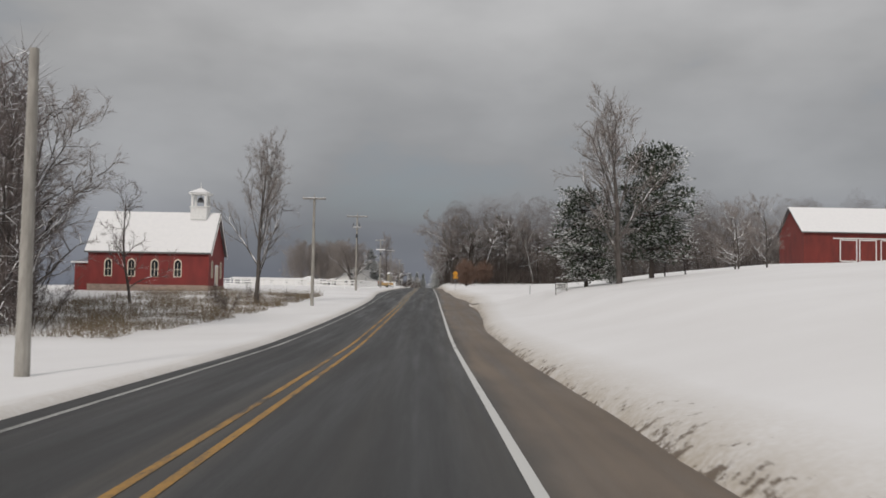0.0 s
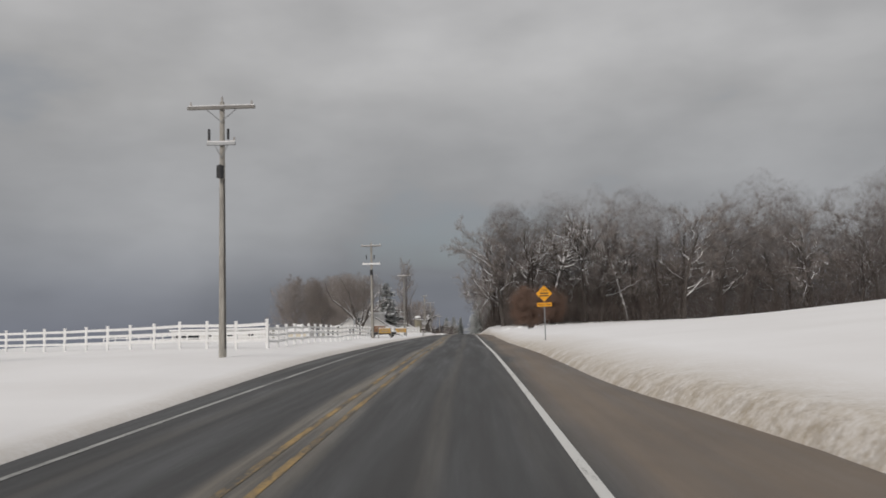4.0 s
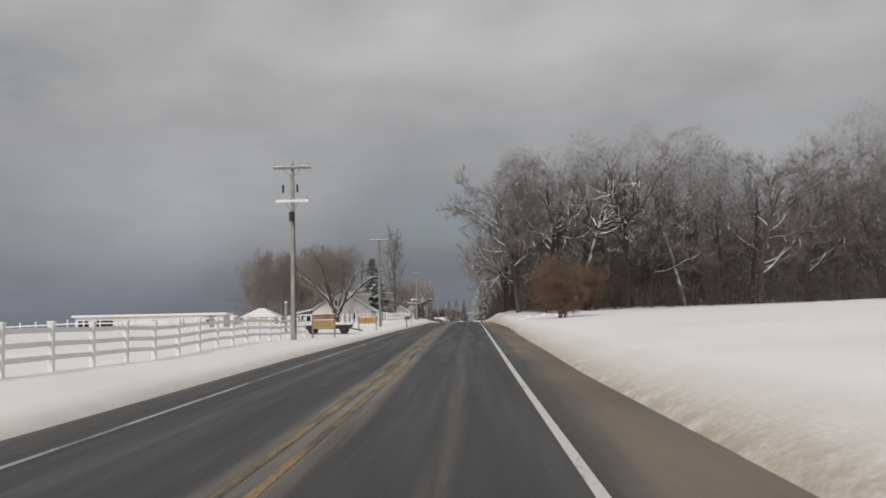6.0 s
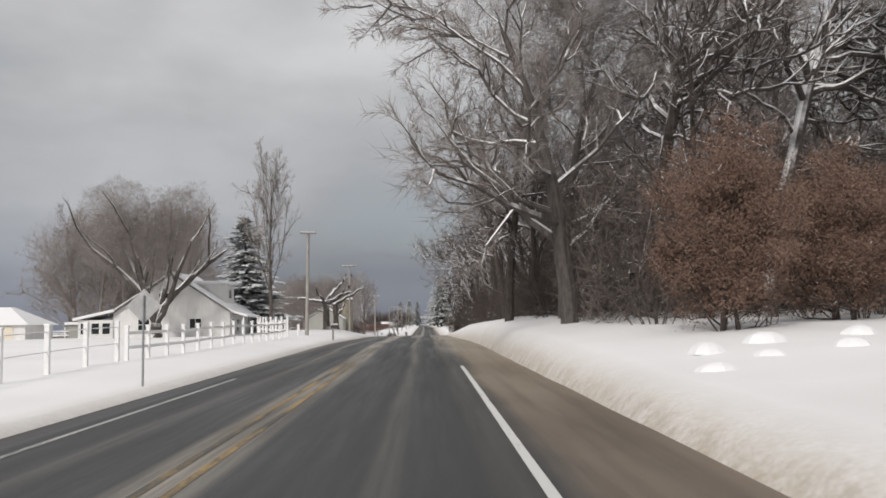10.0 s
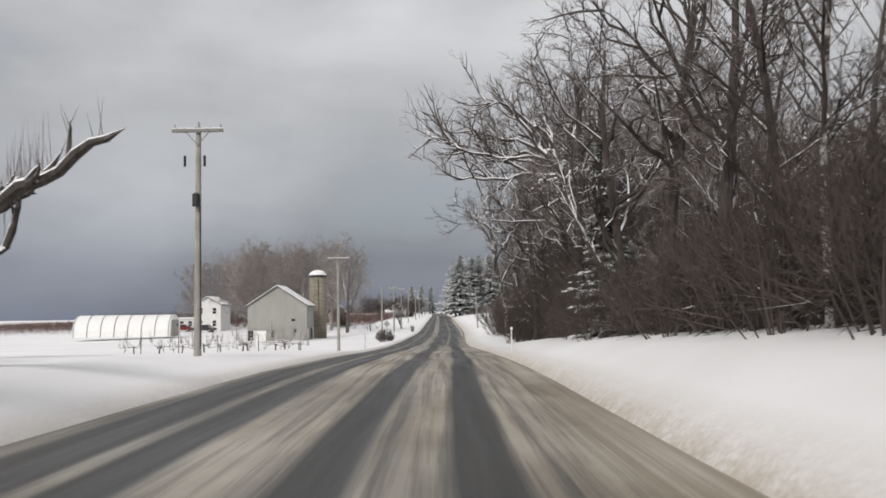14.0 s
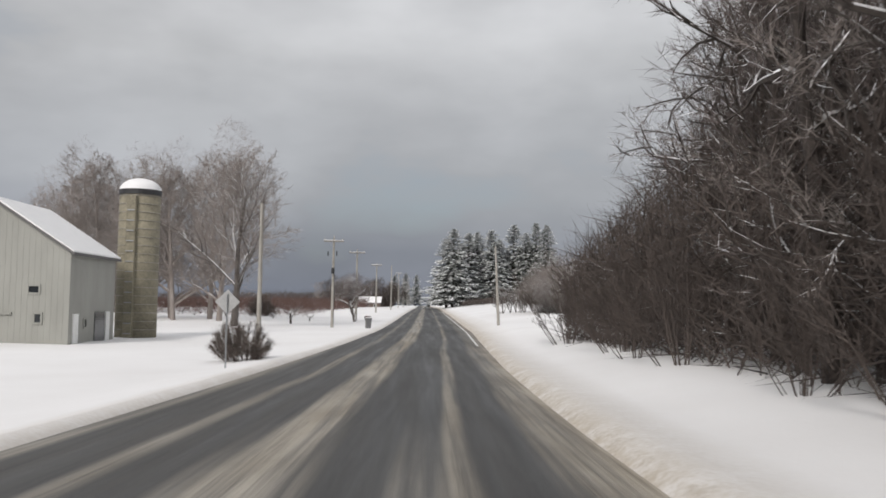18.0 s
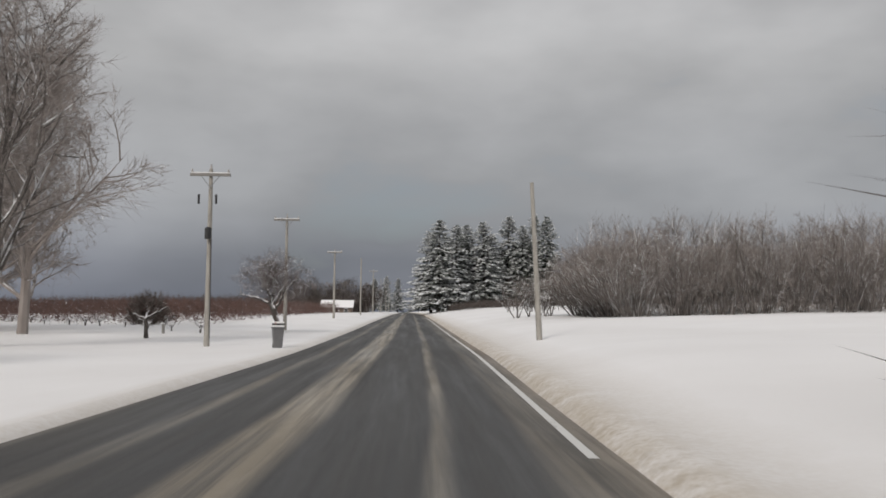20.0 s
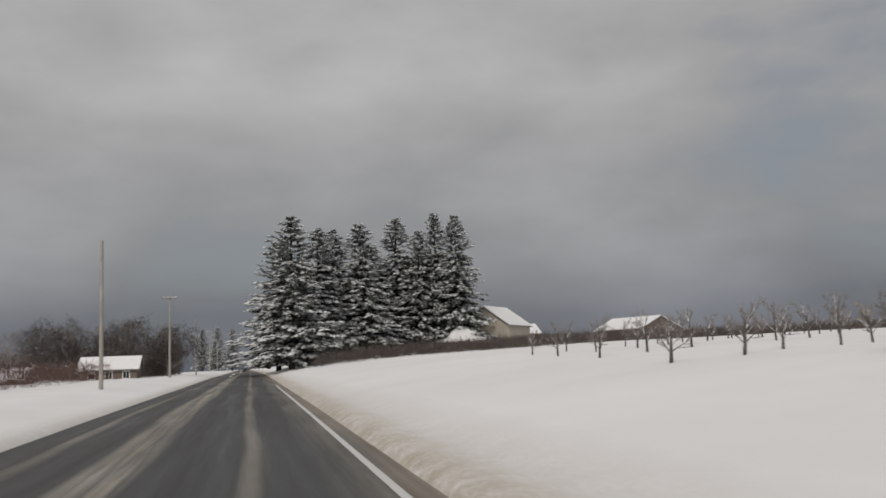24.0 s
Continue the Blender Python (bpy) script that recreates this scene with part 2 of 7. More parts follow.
def plain_material(name, colour, roughness=0.6, metallic=0.0, scale=3.0, vary=0.25):
    m, nt, b = surface(name, roughness, metallic)
    p = position(nt)
    n = calc(nt, "MULTIPLY_ADD", noise_at(nt, p, scale, 5, 0.6), 0.6, calc(nt, "MULTIPLY", noise_at(nt, p, scale * 9, 3), 0.4))
    dark = tuple(c * (1 - vary) for c in colour)
    light = tuple(min(1, c * (1 + vary * 0.5)) for c in colour)
    nt.links.new(mix(nt, ramp(nt, n, (0.35, 0), (0.65, 1)), dark, light), b.inputs["Base Color"])
    bump(nt, b, n, 0.15, 0.02)
    return m


def leaf_material(name, dark, light, snow=0.35, jitter=1.2):
    m, nt, b = surface(name, 0.75)
    p = position(nt)
    n = noise_at(nt, p, 1.6, 4)
    isl = nt.nodes.new("ShaderNodeNewGeometry").outputs["Random Per Island"]
    base = mix(nt, isl, dark, light)
    j = calc(nt, "MULTIPLY_ADD", n, jitter, -jitter / 2)
    if snow:
        base = mix(nt, upness(nt, 1.0 - snow, 1.0 - snow + 0.18, j), base, (0.82, 0.83, 0.84))
    nt.links.new(base, b.inputs["Base Color"])
    return m


SNOW, CAP = snow_material(), plain_snow()
ASPHALT = road_material()
WHITE_LINE = paint_material("white_road_paint", (0.62, 0.62, 0.60), 0.56)
FAINT_LINE = paint_material("faint_white_road_paint", (0.40, 0.40, 0.385), 0.49)
YELLOW_LINE = paint_material("yellow_road_paint", (0.40, 0.22, 0.05), 0.47)
YELLOW_WORN = paint_material("faded_yellow_road_paint", (0.36, 0.24, 0.09), 0.415)
DIRT = plain_material("wet_gravel", (0.15, 0.115, 0.087), 0.8, 0, 0.8, 0.5)
LIMB_PALE = bark_material("snowy_grey_limb", (0.06, 0.052, 0.047), (0.14, 0.125, 0.115), 0.80, 6.0, 0.7)
LIMB_DARK = bark_material("snowy_dark_limb", (0.03, 0.025, 0.022), (0.08, 0.066, 0.058), 0.62, 5.0, 0.9)
BARK = bark_material("grey_bark", (0.045, 0.038, 0.034), (0.13, 0.115, 0.105), 0.55)
TWIG = bark_material("twig", (0.19, 0.163, 0.148), (0.31, 0.275, 0.255), 0.24, 2.0, 0.9)
BARK_DARK = bark_material("dark_bark", (0.028, 0.022, 0.020), (0.088, 0.072, 0.063), 0.36, 11.0, 1.2)
SPRUCE_YARD = leaf_material("dark_spruce_needles", (0.02, 0.032, 0.027), (0.055, 0.072, 0.058), 0.36, 1.2)
TWIG_DARK = bark_material("dark_twig", (0.085, 0.069, 0.064), (0.175, 0.145, 0.137), 0.44, 2.0, 1.5)
HAZE = bark_material("hazy_twig", (0.125, 0.107, 0.098), (0.22, 0.193, 0.18), 0.2, 2.0, 0.9)
BIRCH = birch_material()
POLE_WOOD = bark_material("pole_wood", (0.25, 0.235, 0.21), (0.41, 0.39, 0.355), 0, 6.0)
POLE_DARK = plain_material("dark_pole_wood", (0.24, 0.23, 0.215), 0.85)
STEEL = plain_material("grey_metal", (0.36, 0.37, 0.38), 0.5, 0.6)
BLACK = plain_material("black_metal", (0.03, 0.03, 0.032), 0.5)
CERAMIC = plain_material("insulator_glaze", (0.40, 0.38, 0.36), 0.3)
RED_BOARD = board_material("red_clapboard", (0.235, 0.028, 0.024), (0.14, 0.018, 0.016), 0.14)
RED_BARN = board_material("red_barn_board", (0.20, 0.03, 0.022), (0.11, 0.02, 0.017), 0.25, True)
WHITE_BOARD = board_material("white_clapboard", (0.78, 0.775, 0.76), (0.62, 0.615, 0.60), 0.13, False, 0.35)
GREY_BOARD = board_material("grey_barn_board", (0.345, 0.345, 0.315), (0.275, 0.275, 0.25), 0.3, True, 0.6)
BROWN_BOARD = board_material("brown_barn_board", (0.17, 0.125, 0.10), (0.11, 0.085, 0.07), 0.25, True)
TAN_BOARD = board_material("tan_board", (0.46, 0.42, 0.345), (0.38, 0.345, 0.285), 0.14)
WHITE = plain_material("white_paint", (0.80, 0.80, 0.785), 0.6, 0, 4.0, 0.12)
CREAM = plain_material("cream_paint", (0.72, 0.66, 0.54), 0.6, 0, 5.0, 0.15)
STONE = plain_material("foundation_stone", (0.36, 0.28, 0.23), 0.9, 0, 2.5, 0.4)
# near-black for window panes, and for shade painted into door openings
GLASS_AND_SHADE = plain_material("dark_glass_and_opening_shade", (0.02, 0.024, 0.028), 0.08, 0, 1.0, 0.3)
SILO = plain_material("silo_stave", (0.27, 0.245, 0.18), 0.85, 0, 1.0, 0.4)
ROOF_GREY = plain_material("grey_shingle", (0.14, 0.135, 0.135), 0.9)
VINYL = plain_material("white_vinyl", (0.82, 0.82, 0.815), 0.4, 0, 1.5, 0.08)
SIGN_YELLOW = plain_material("sign_orange_yellow", (0.80, 0.36, 0.015), 0.4, 0, 2.0, 0.10)
SIGN_BACK = plain_material("sign_back", (0.42, 0.42, 0.42), 0.45, 0.3)
BOARD_GOLD = plain_material("gold_board", (0.50, 0.30, 0.075), 0.6, 0, 3.0, 0.2)
SPRUCE = leaf_material("spruce_needles", (0.042, 0.052, 0.042), (0.105, 0.118, 0.097), 0.28, 1.3)
PINE = leaf_material("pine_needles", (0.022, 0.036, 0.020), (0.055, 0.072, 0.042), 0.31, 1.2)
COPPER = leaf_material("copper_leaf", (0.118, 0.073, 0.054), (0.25, 0.157, 0.115), 0.05, 1.0)
WEED = leaf_material("dry_weed", (0.10, 0.075, 0.045), (0.22, 0.17, 0.11), 0.25, 1.4)
BRUSH = leaf_material("brown_brush", (0.046, 0.036, 0.031), (0.098, 0.077, 0.067), 0.06, 1.0)
BRUSH_GREY = leaf_material("grey_brown_brush", (0.085, 0.068, 0.059), (0.165, 0.136, 0.12), 0.16, 1.4)
REDTWIG = leaf_material("red_brown_brush", (0.06, 0.034, 0.028), (0.125, 0.066, 0.052), 0.12, 1.2)
CAR_RED = plain_material("dark_red_car_paint", (0.16, 0.02, 0.02), 0.25)
CAR_DARK = plain_material("dark_car_paint", (0.03, 0.033, 0.04), 0.25)
BIN_GREY = plain_material("dark_grey_plastic", (0.15, 0.15, 0.155), 0.5, 0, 3.0, 0.2)
RUST = plain_material("rusty_brown_boards", (0.27, 0.15, 0.095), 0.85, 0, 4.0, 0.45)
RUBBER = plain_material("tyre_rubber", (0.02, 0.02, 0.02), 0.9)

# ---------------------------------------------------------------- the lie of the land
ROAD_Y = (-60, 0, 32, 50, 75, 105, 126, 157, 198, 239, 269, 300, 318, 337, 356, 376, 395, 415, 445, 475, 520, 600, 700, 1000, 2500)
ROAD_Z = (0.5, 0, -0.2, 0.05, 0.5, 1.32, 1.82, 2.3, 2.82, 3.2, 3.5, 3.47, 3.4, 2.98, 2.44, 2.0, 1.8, 1.78, 1.9, 2.1, 2.5, 3.0, 3.4, 4, 6)
LINE_Y = (-60, 0, 40, 150, 200, 260, 300, 330, 350, 376, 395, 415, 440, 475, 700, 2500)
LINE_X = (-2.4, -2.5, -2.68, -2.57, -2.7, -3.0, -3.08, -2.7, -2.4, -2.35, -2.1, -1.8, -1.45, -1.5, -1.8, -20)


def smooth(y, ys, vs, w=6.0):
    return sum(float(np.interp(y + d * w, ys, vs)) * k for d, k in ((-1, 0.25), (0, 0.5), (1, 0.25)))


def road_z(y):
    return smooth(y, ROAD_Y, ROAD_Z)


def line_x(y):
    return smooth(y, LINE_Y, LINE_X)


LEFT_Y = (-60, 60, 120, 173, 217, 278, 320, 362, 410, 445, 505, 650, 2500)
LEFT_H = (-0.2, -0.1, 0.3, 0.2, 0.1, 0.4, 0.4, -0.25, -0.3, 0.1, 0.4, 0.4, 0)
RIGHT_LAT = (5.2, 6.5, 9, 12.5, 17, 25, 45, 80, 200, 600)
RIGHT_Y = (-60, 0, 67, 100, 132, 180, 220, 262, 302, 335, 400, 445, 475, 640, 900, 2500)
RIGHT_H = ((0.1, 0.4, 1.0, 1.6, 2.2, 3.0, 4.5, 6, 8, 8), (0.1, 0.5, 1.2, 1.9, 2.5, 3.2, 4.5, 6, 8, 8),
           (0.08, 0.22, 0.5, 1.95, 2.55, 3.6, 5.0, 6.5, 9, 9), (0.1, 0.35, 0.5, 0.65, 1.1, 2.1, 4.4, 6, 8, 8), (0.1, 0.46, 0.7, 0.95, 1.3, 2.0, 4.6, 6, 8, 8),
           (0.1, 0.4, 0.6, 0.7, 0.8, 1.0, 2.2, 4, 6, 6), (0.1, 0.4, 0.6, 0.8, 0.9, 1.0, 1.6, 2.5, 5, 5),
           (0.35, 1.25, 1.7, 1.75, 1.75, 1.8, 1.9, 2.5, 4, 4), (0.3, 1.0, 1.35, 1.45, 1.5, 1.6, 1.8, 2.5, 4, 4), (0.2, 0.5, 0.7, 0.8, 0.9, 1.1, 1.6, 2.5, 4, 4),
           (0.15, 0.4, 0.55, 0.65, 0.8, 1.0, 1.6, 2.5, 4, 4), (0.2, 0.55, 0.8, 1.0, 1.1, 1.3, 2, 3, 5, 5),
           (0.15, 0.5, 0.9, 1.2, 1.4, 1.6, 2.2, 2.9, 5, 5), (0.2, 0.5, 0.9, 1.35, 1.8, 2.3, 2.9, 3.2, 4.5, 4.5),
           (0.2, 0.5, 0.8, 1.0, 1.3, 2, 4, 6, 9, 9), (0.2, 0.3, 0.4, 0.5, 0.6, 1, 2, 3, 5, 5))
DRIVE_Y, DRIVE_RUN, DRIVE_W = 84.0, 1.1, 3.0
EDGE_Y = (-60, 45, 95, 118, 160, 190, 260, 340, 395, 440, 470, 2500)
EDGE_L = (2.65, 2.65, 3.0, 3.95, 4.0, 3.75, 3.7, 3.5, 3.55, 3.05, 2.95, 2.95)
VERGE_Y = (-60, 46, 58, 74, 96, 106, 122, 150, 185, 210, 262, 300, 335, 380, 400, 440, 480, 2500)
VERGE_R = (5.0, 5.1, 5.7, 6.2, 6.2, 5.2, 5.0, 4.5, 4.8, 5.3, 5.4, 4.6, 4.0, 3.5, 3.5, 3.8, 3.85, 3.85)


def left_edge(y):
    return smooth(y, EDGE_Y, EDGE_L)


def right_edge(y):
    return smooth(y, VERGE_Y, VERGE_R, 3.0)


def drive_rise(lat):
    """Height of the drive above the road's crown."""
    u = min(20.0, max(0.0, lat - 5))
    return 0.03 * u + 0.0035 * u * u + 0.1 * max(0.0, lat - 25)


def on_drive(lat, y):
    """How far a place lies on the drive's bed, from 0 to 1."""
    d = abs(y - DRIVE_Y - DRIVE_RUN * max(0, lat - 5)) / DRIVE_W
    return min(1.0, max(0.0, 2.2 - d)) * min(1.0, max(0.0, (40 - lat) / 8)) if lat > 4 else 0.0


def bend(l, y):
    """A lateral line of the ground sheet, shifted so that the verges follow the road's ragged edges."""
    return l - (left_edge(y) - 4.0) if l < 0 else l + (right_edge(y) - 4.95) if l > 0 else 0.0


def ground_off(lat, y):
    """Height of the snow above the road's crown, by the distance from the centre line."""
    le, re = left_edge(y), right_edge(y)
    if -le < lat < re:
        return -0.22
    if lat > 0:
        rows = [float(np.interp(lat, RIGHT_LAT, h)) for h in RIGHT_H]
        v = smooth(y, RIGHT_Y, rows, 9.0)
        v = -0.22 + (v + 0.22) * min(1.0, (lat - re) / 0.5)
        k = on_drive(lat, y)
        if k:
            v = v * (1 - k) + k * (road_z(DRIVE_Y + DRIVE_RUN * max(0, lat - 5)) - road_z(y) + drive_rise(lat) - 0.08)
        return v
    m = smooth(y, LEFT_Y, LEFT_H, 12.0)
    far = float(np.interp(-lat, (12, 45, 80, 200, 600), (0, -0.15, -0.9, -3.0, -8.0)))
    near = float(np.interp(-lat, (le, le + 0.5, 6.5, 9), (-0.22, 0.08, m + 0.03, m)))
    # the low mound under the two old trees
    mound = 0.4 * math.exp(-((y - 302) / 10) ** 2) * float(np.interp(-lat, (le + 0.5, 6.5, 11, 15), (0, 1, 1, 0)))
    return near + far + mound


def ground_z(x, y):
    lat = x - line_x(y)
    n = noise.noise((x * 0.35, y * 0.35, 0.0)) * 0.07 + noise.noise((x * 0.06, y * 0.06, 3.0)) * 0.22
    return road_z(y) + ground_off(lat, y) + n * (1.0 - on_drive(lat, y)) * min(1.0, max(0.0, max(lat - right_edge(y), -lat - left_edge(y))) / 3.0)


def grid(name, lats, ys, height, material, shift=lambda l, y: l):
    verts, faces, la, al, off = [], [], [], [], []
    for y in ys:
        cx = line_x(y)
        le, re = left_edge(y), right_edge(y)
        for l in lats:
            l = shift(l, y)
            off.append(l - re if l > 0 else l + le)
            verts.append((cx + l, y, height(cx + l, y, l)))
            la.append(l)
            al.append(y)
    w = len(lats)
    for j in range(len(ys) - 1):
        for i in range(w - 1):
            k = j * w + i
            faces.append((k, k + 1, k + w + 1, k + w))
    me = bpy.data.meshes.new(name)
    me.from_pydata(verts, [], faces)
    for key, v in (("lat", la), ("along", al), ("verge", off)):
        at = me.attributes.new(key, "FLOAT", "POINT")
        at.data.foreach_set("value", v)
    me.polygons.foreach_set("use_smooth", [True] * len(faces))
    me.materials.append(material)
    return new(name, me)


def steps(a, b, d):
    return [a + (b - a) * i / max(1, round((b - a) / d)) for i in range(max(1, round((b - a) / d)))]


GROUND_YS = [-120, -90] + steps(-60, 530, 2.0) + steps(530, 720, 5.0) + steps(720, 1000, 20.0) + [1000, 1080, 1200, 1400, 1700, 2100, 2500]
GROUND_LATS = [-2500, -1500, -900, -600, -400, -280, -200, -150, -115, -90, -72, -60, -50, -43, -37, -32, -28, -24.5, -21.5, -19, -17, -15.3, -13.8,
               -12.5, -11.3, -10.2, -9.2, -8.3, -7.5, -6.8, -6.2, -5.7, -5.3, -5.0, -4.75, -4.55, -4.35, -4.2, -4.1, -4.0, -3.8, 0, 4.7, 4.95, 5.05, 5.15, 5.35, 5.6, 5.9,
               6.3, 6.8, 7.4, 8.1, 8.9, 9.8, 10.8, 12, 13.3, 14.8, 16.5, 18.5, 21, 24, 28, 33, 39, 46, 55, 66, 80, 100, 130, 170, 230,
               320, 450, 650, 1000, 1600, 2500]
ground = grid("ground", GROUND_LATS, GROUND_YS, lambda x, y, l: ground_z(x, y) + (0.05 * noise.noise((x * 0.5, y * 0.25, 7.0))
              if 5.1 < abs(l) < 7 else 0.0), SNOW, bend)
tagged(ground, "snow covered fields and verges with gritty snow beside the road", "ground", kind="structure")
ROAD_LATS = [-5.2, -4.4, -3.7, -3.3, -2.4, -1.6, -0.8, 0, 0.8, 1.6, 2.4, 3.2, 3.6, 4.2, 4.8, 5.3, 6.0, 6.8]
road = grid("road", ROAD_LATS, [-120, -90] + steps(-60, 720, 3.0) + steps(720, 2500, 40.0) + [2500],
            lambda x, y, l: road_z(y) - 0.012 * abs(l), ASPHALT, lambda l, y: l * (left_edge(y) + 0.45) / 5.2 if l < 0 else l)
tagged(road, "two-lane asphalt country road, wet and streaked with slush", "road", kind="structure")


def road_stripe(name, lat, width, y0, y1, material, label):
    ys, ls = lat
    ob = grid(name, [-width / 2, width / 2], steps(y0, y1, 4.0) + [y1], lambda x, y, l: road_z(y) - 0.012 * abs(l) + 0.006, material,
              lambda l, y: l + smooth(y, ys, ls))
    ob.parent = road
    return tagged(ob, label, kind="structure")


RIGHT_PAINT = ((-60, 60, 110, 150, 190, 240, 410, 450), (3.5, 3.5, 3.35, 3.12, 3.2, 3.45, 3.5, 3.6))
LEFT_PAINT = ((-60, 50, 110, 150, 240), (-2.45, -2.5, -2.95, -3.1, -3.15))
CENTRE_Y, CENTRE_L = (-60, 10, 60, 150, 178, 200, 242), (0.15, 0.15, 0.05, 0.0, -0.3, -0.42, -0.45)
road_stripe("edge_line", RIGHT_PAINT, 0.13, -60, 240, WHITE_LINE, "worn white edge line")
road_stripe("edge_line", RIGHT_PAINT, 0.13, 416, 560, WHITE_LINE, "worn white edge line")
road_stripe("edge_line", LEFT_PAINT, 0.11, -60, 235, FAINT_LINE, "faint white edge line")
for side in (0.16, -0.16):
    twin = (CENTRE_Y, [c + side for c in CENTRE_L])
    road_stripe("centre_line", twin, 0.11, -60, 72, YELLOW_LINE, "worn yellow centre line")
    road_stripe("centre_line", twin, 0.11, 72, 242, YELLOW_WORN, "faded yellow centre line")


# the drive that climbs to the right
DRIVE = [(6.3 + 0.9 * i, DRIVE_Y + DRIVE_RUN * (1.3 + 0.9 * i)) for i in range(35)]
verts, faces = [], []
for i, (l, y) in enumerate(DRIVE):
    for k in (-4.2, -2.0, 0.0, 2.0, 4.2):
        yy = y + k * 0.66 + 0.35 * noise.noise((l * 0.5, k, 5.0))
        x = line_x(yy) + l
        verts.append((x, yy, road_z(y) - 0.02 + drive_rise(l) - 0.015 * abs(k)))
    if i:
        for k in range(4):
            a = (i - 1) * 5 + k
            faces.append((a, a + 5, a + 6, a + 1))
me = bpy.data.meshes.new("driveway")
me.from_pydata(verts, [], faces)
me.materials.append(DIRT)
tagged(new("driveway", me), "wet gravel drive leading up through the snow", "driveway", kind="structure")
# ---------------------------------------------------------------- mesh helpers
def mesh_of(name, verts, faces, material, smooth_shade=False):
    me = bpy.data.meshes.new(name)
    me.from_pydata(verts, [], faces)
    if smooth_shade:
        me.polygons.foreach_set("use_smooth", [True] * len(faces))
    me.materials.append(material)
    return me


def part(name, bm, material, parent, label=""):
    me = bpy.data.meshes.new(name)
    bm.to_mesh(me)
    bm.free()
    me.materials.append(material)
    ob = new(name, me)
    ob.parent = parent
    return tagged(ob, label)


def piece(name, me, parent, m=None, label=""):
    ob = new(name, me)
    ob.parent = parent
    if m is not None:
        ob.matrix_basis = m
    return tagged(ob, label)


class Sticks:
    """Gathers tapering branches into one mesh."""

    def __init__(self):
        self.v, self.f = [], []

    def tube(self, pts, radii, sides):
        base = len(self.v)
        d = (pts[-1] - pts[0]).normalized()
        a = d.orthogonal().normalized()
        b = d.cross(a)
        ring = [(math.cos(2 * math.pi * k / sides), math.sin(2 * math.pi * k / sides)) for k in range(sides)]
        for p, r in zip(pts[:-1], radii[:-1]):
            self.v += [p + (a * c + b * s) * r for c, s in ring]
        tip = len(self.v)
        self.v.append(pts[-1])
        for j in range(len(pts) - 2):
            for k in range(sides):
                i0, i1 = base + j * sides + k, base + j * sides + (k + 1) % sides
                self.f.append((i0, i1, i1 + sides, i0 + sides))
        j = base + (len(pts) - 2) * sides
        for k in range(sides):
            self.f.append((j + k, j + (k + 1) % sides, tip))

    def twig(self, p, q, r):
        base = len(self.v)
        d = q - p
        a = d.orthogonal().normalized() * r
        b = d.cross(a).normalized() * r
        self.v += [p + a, p - a * 0.5 + b * 0.87, p - a * 0.5 - b * 0.87, q]
        self.f += [(base, base + 1, base + 3), (base + 1, base + 2, base + 3), (base + 2, base, base + 3)]

    def sliver(self, p, q, r):
        """The finest twigs: one thin tapering face each."""
        base = len(self.v)
        d = q - p
        s = d.cross(Vector((math.sin(p.x * 37.0 + q.z * 11.0), math.sin(p.y * 41.0), math.sin(p.z * 29.0)))).normalized() * r
        self.v += [p + s, p - s, q]
        self.f.append((base, base + 1, base + 2))

    def clump(self, c, d, length, width):
        """A small pointed tuft along d, flattened, with a ragged edge."""
        base = len(self.v)
        d = d.normalized()
        s = d.cross(Vector((0, 0, 1)))
        s = s.normalized() if s.length > 0.05 else Vector((1, 0, 0))
        u = s.cross(d).normalized()
        self.v += [c, c + d * length * 0.45 + s * width, c + d * length, c + d * length * 0.5 - s * width, c + d * length * 0.4 + u * width * 0.55]
        self.f += [(base, base + 1, base + 4), (base + 1, base + 2, base + 4), (base + 2, base + 3, base + 4), (base + 3, base, base + 4),
                   (base, base + 3, base + 2, base + 1)]


def wander(rng, p, d, length, n, crook, lift):
    pts = [p.copy()]
    d = d.normalized()
    for i in range(n):
        d = (d + Vector((rng.uniform(-1, 1), rng.uniform(-1, 1), rng.uniform(-1, 1))) * crook + Vector((0, 0, lift))).normalized()
        pts.append(pts[-1] + d * (length / n))
    return pts


def along(pts, t):
    k = t * (len(pts) - 1)
    i = min(int(k), len(pts) - 2)
    return pts[i].lerp(pts[i + 1], k - i), (pts[i + 1] - pts[i]).normalized()


def turned(rng, d, angle):
    a = d.orthogonal().normalized()
    a.rotate(Matrix.Rotation(rng.uniform(0, 2 * math.pi), 3, d))
    return (d * math.cos(angle) + a * math.sin(angle)).normalized()


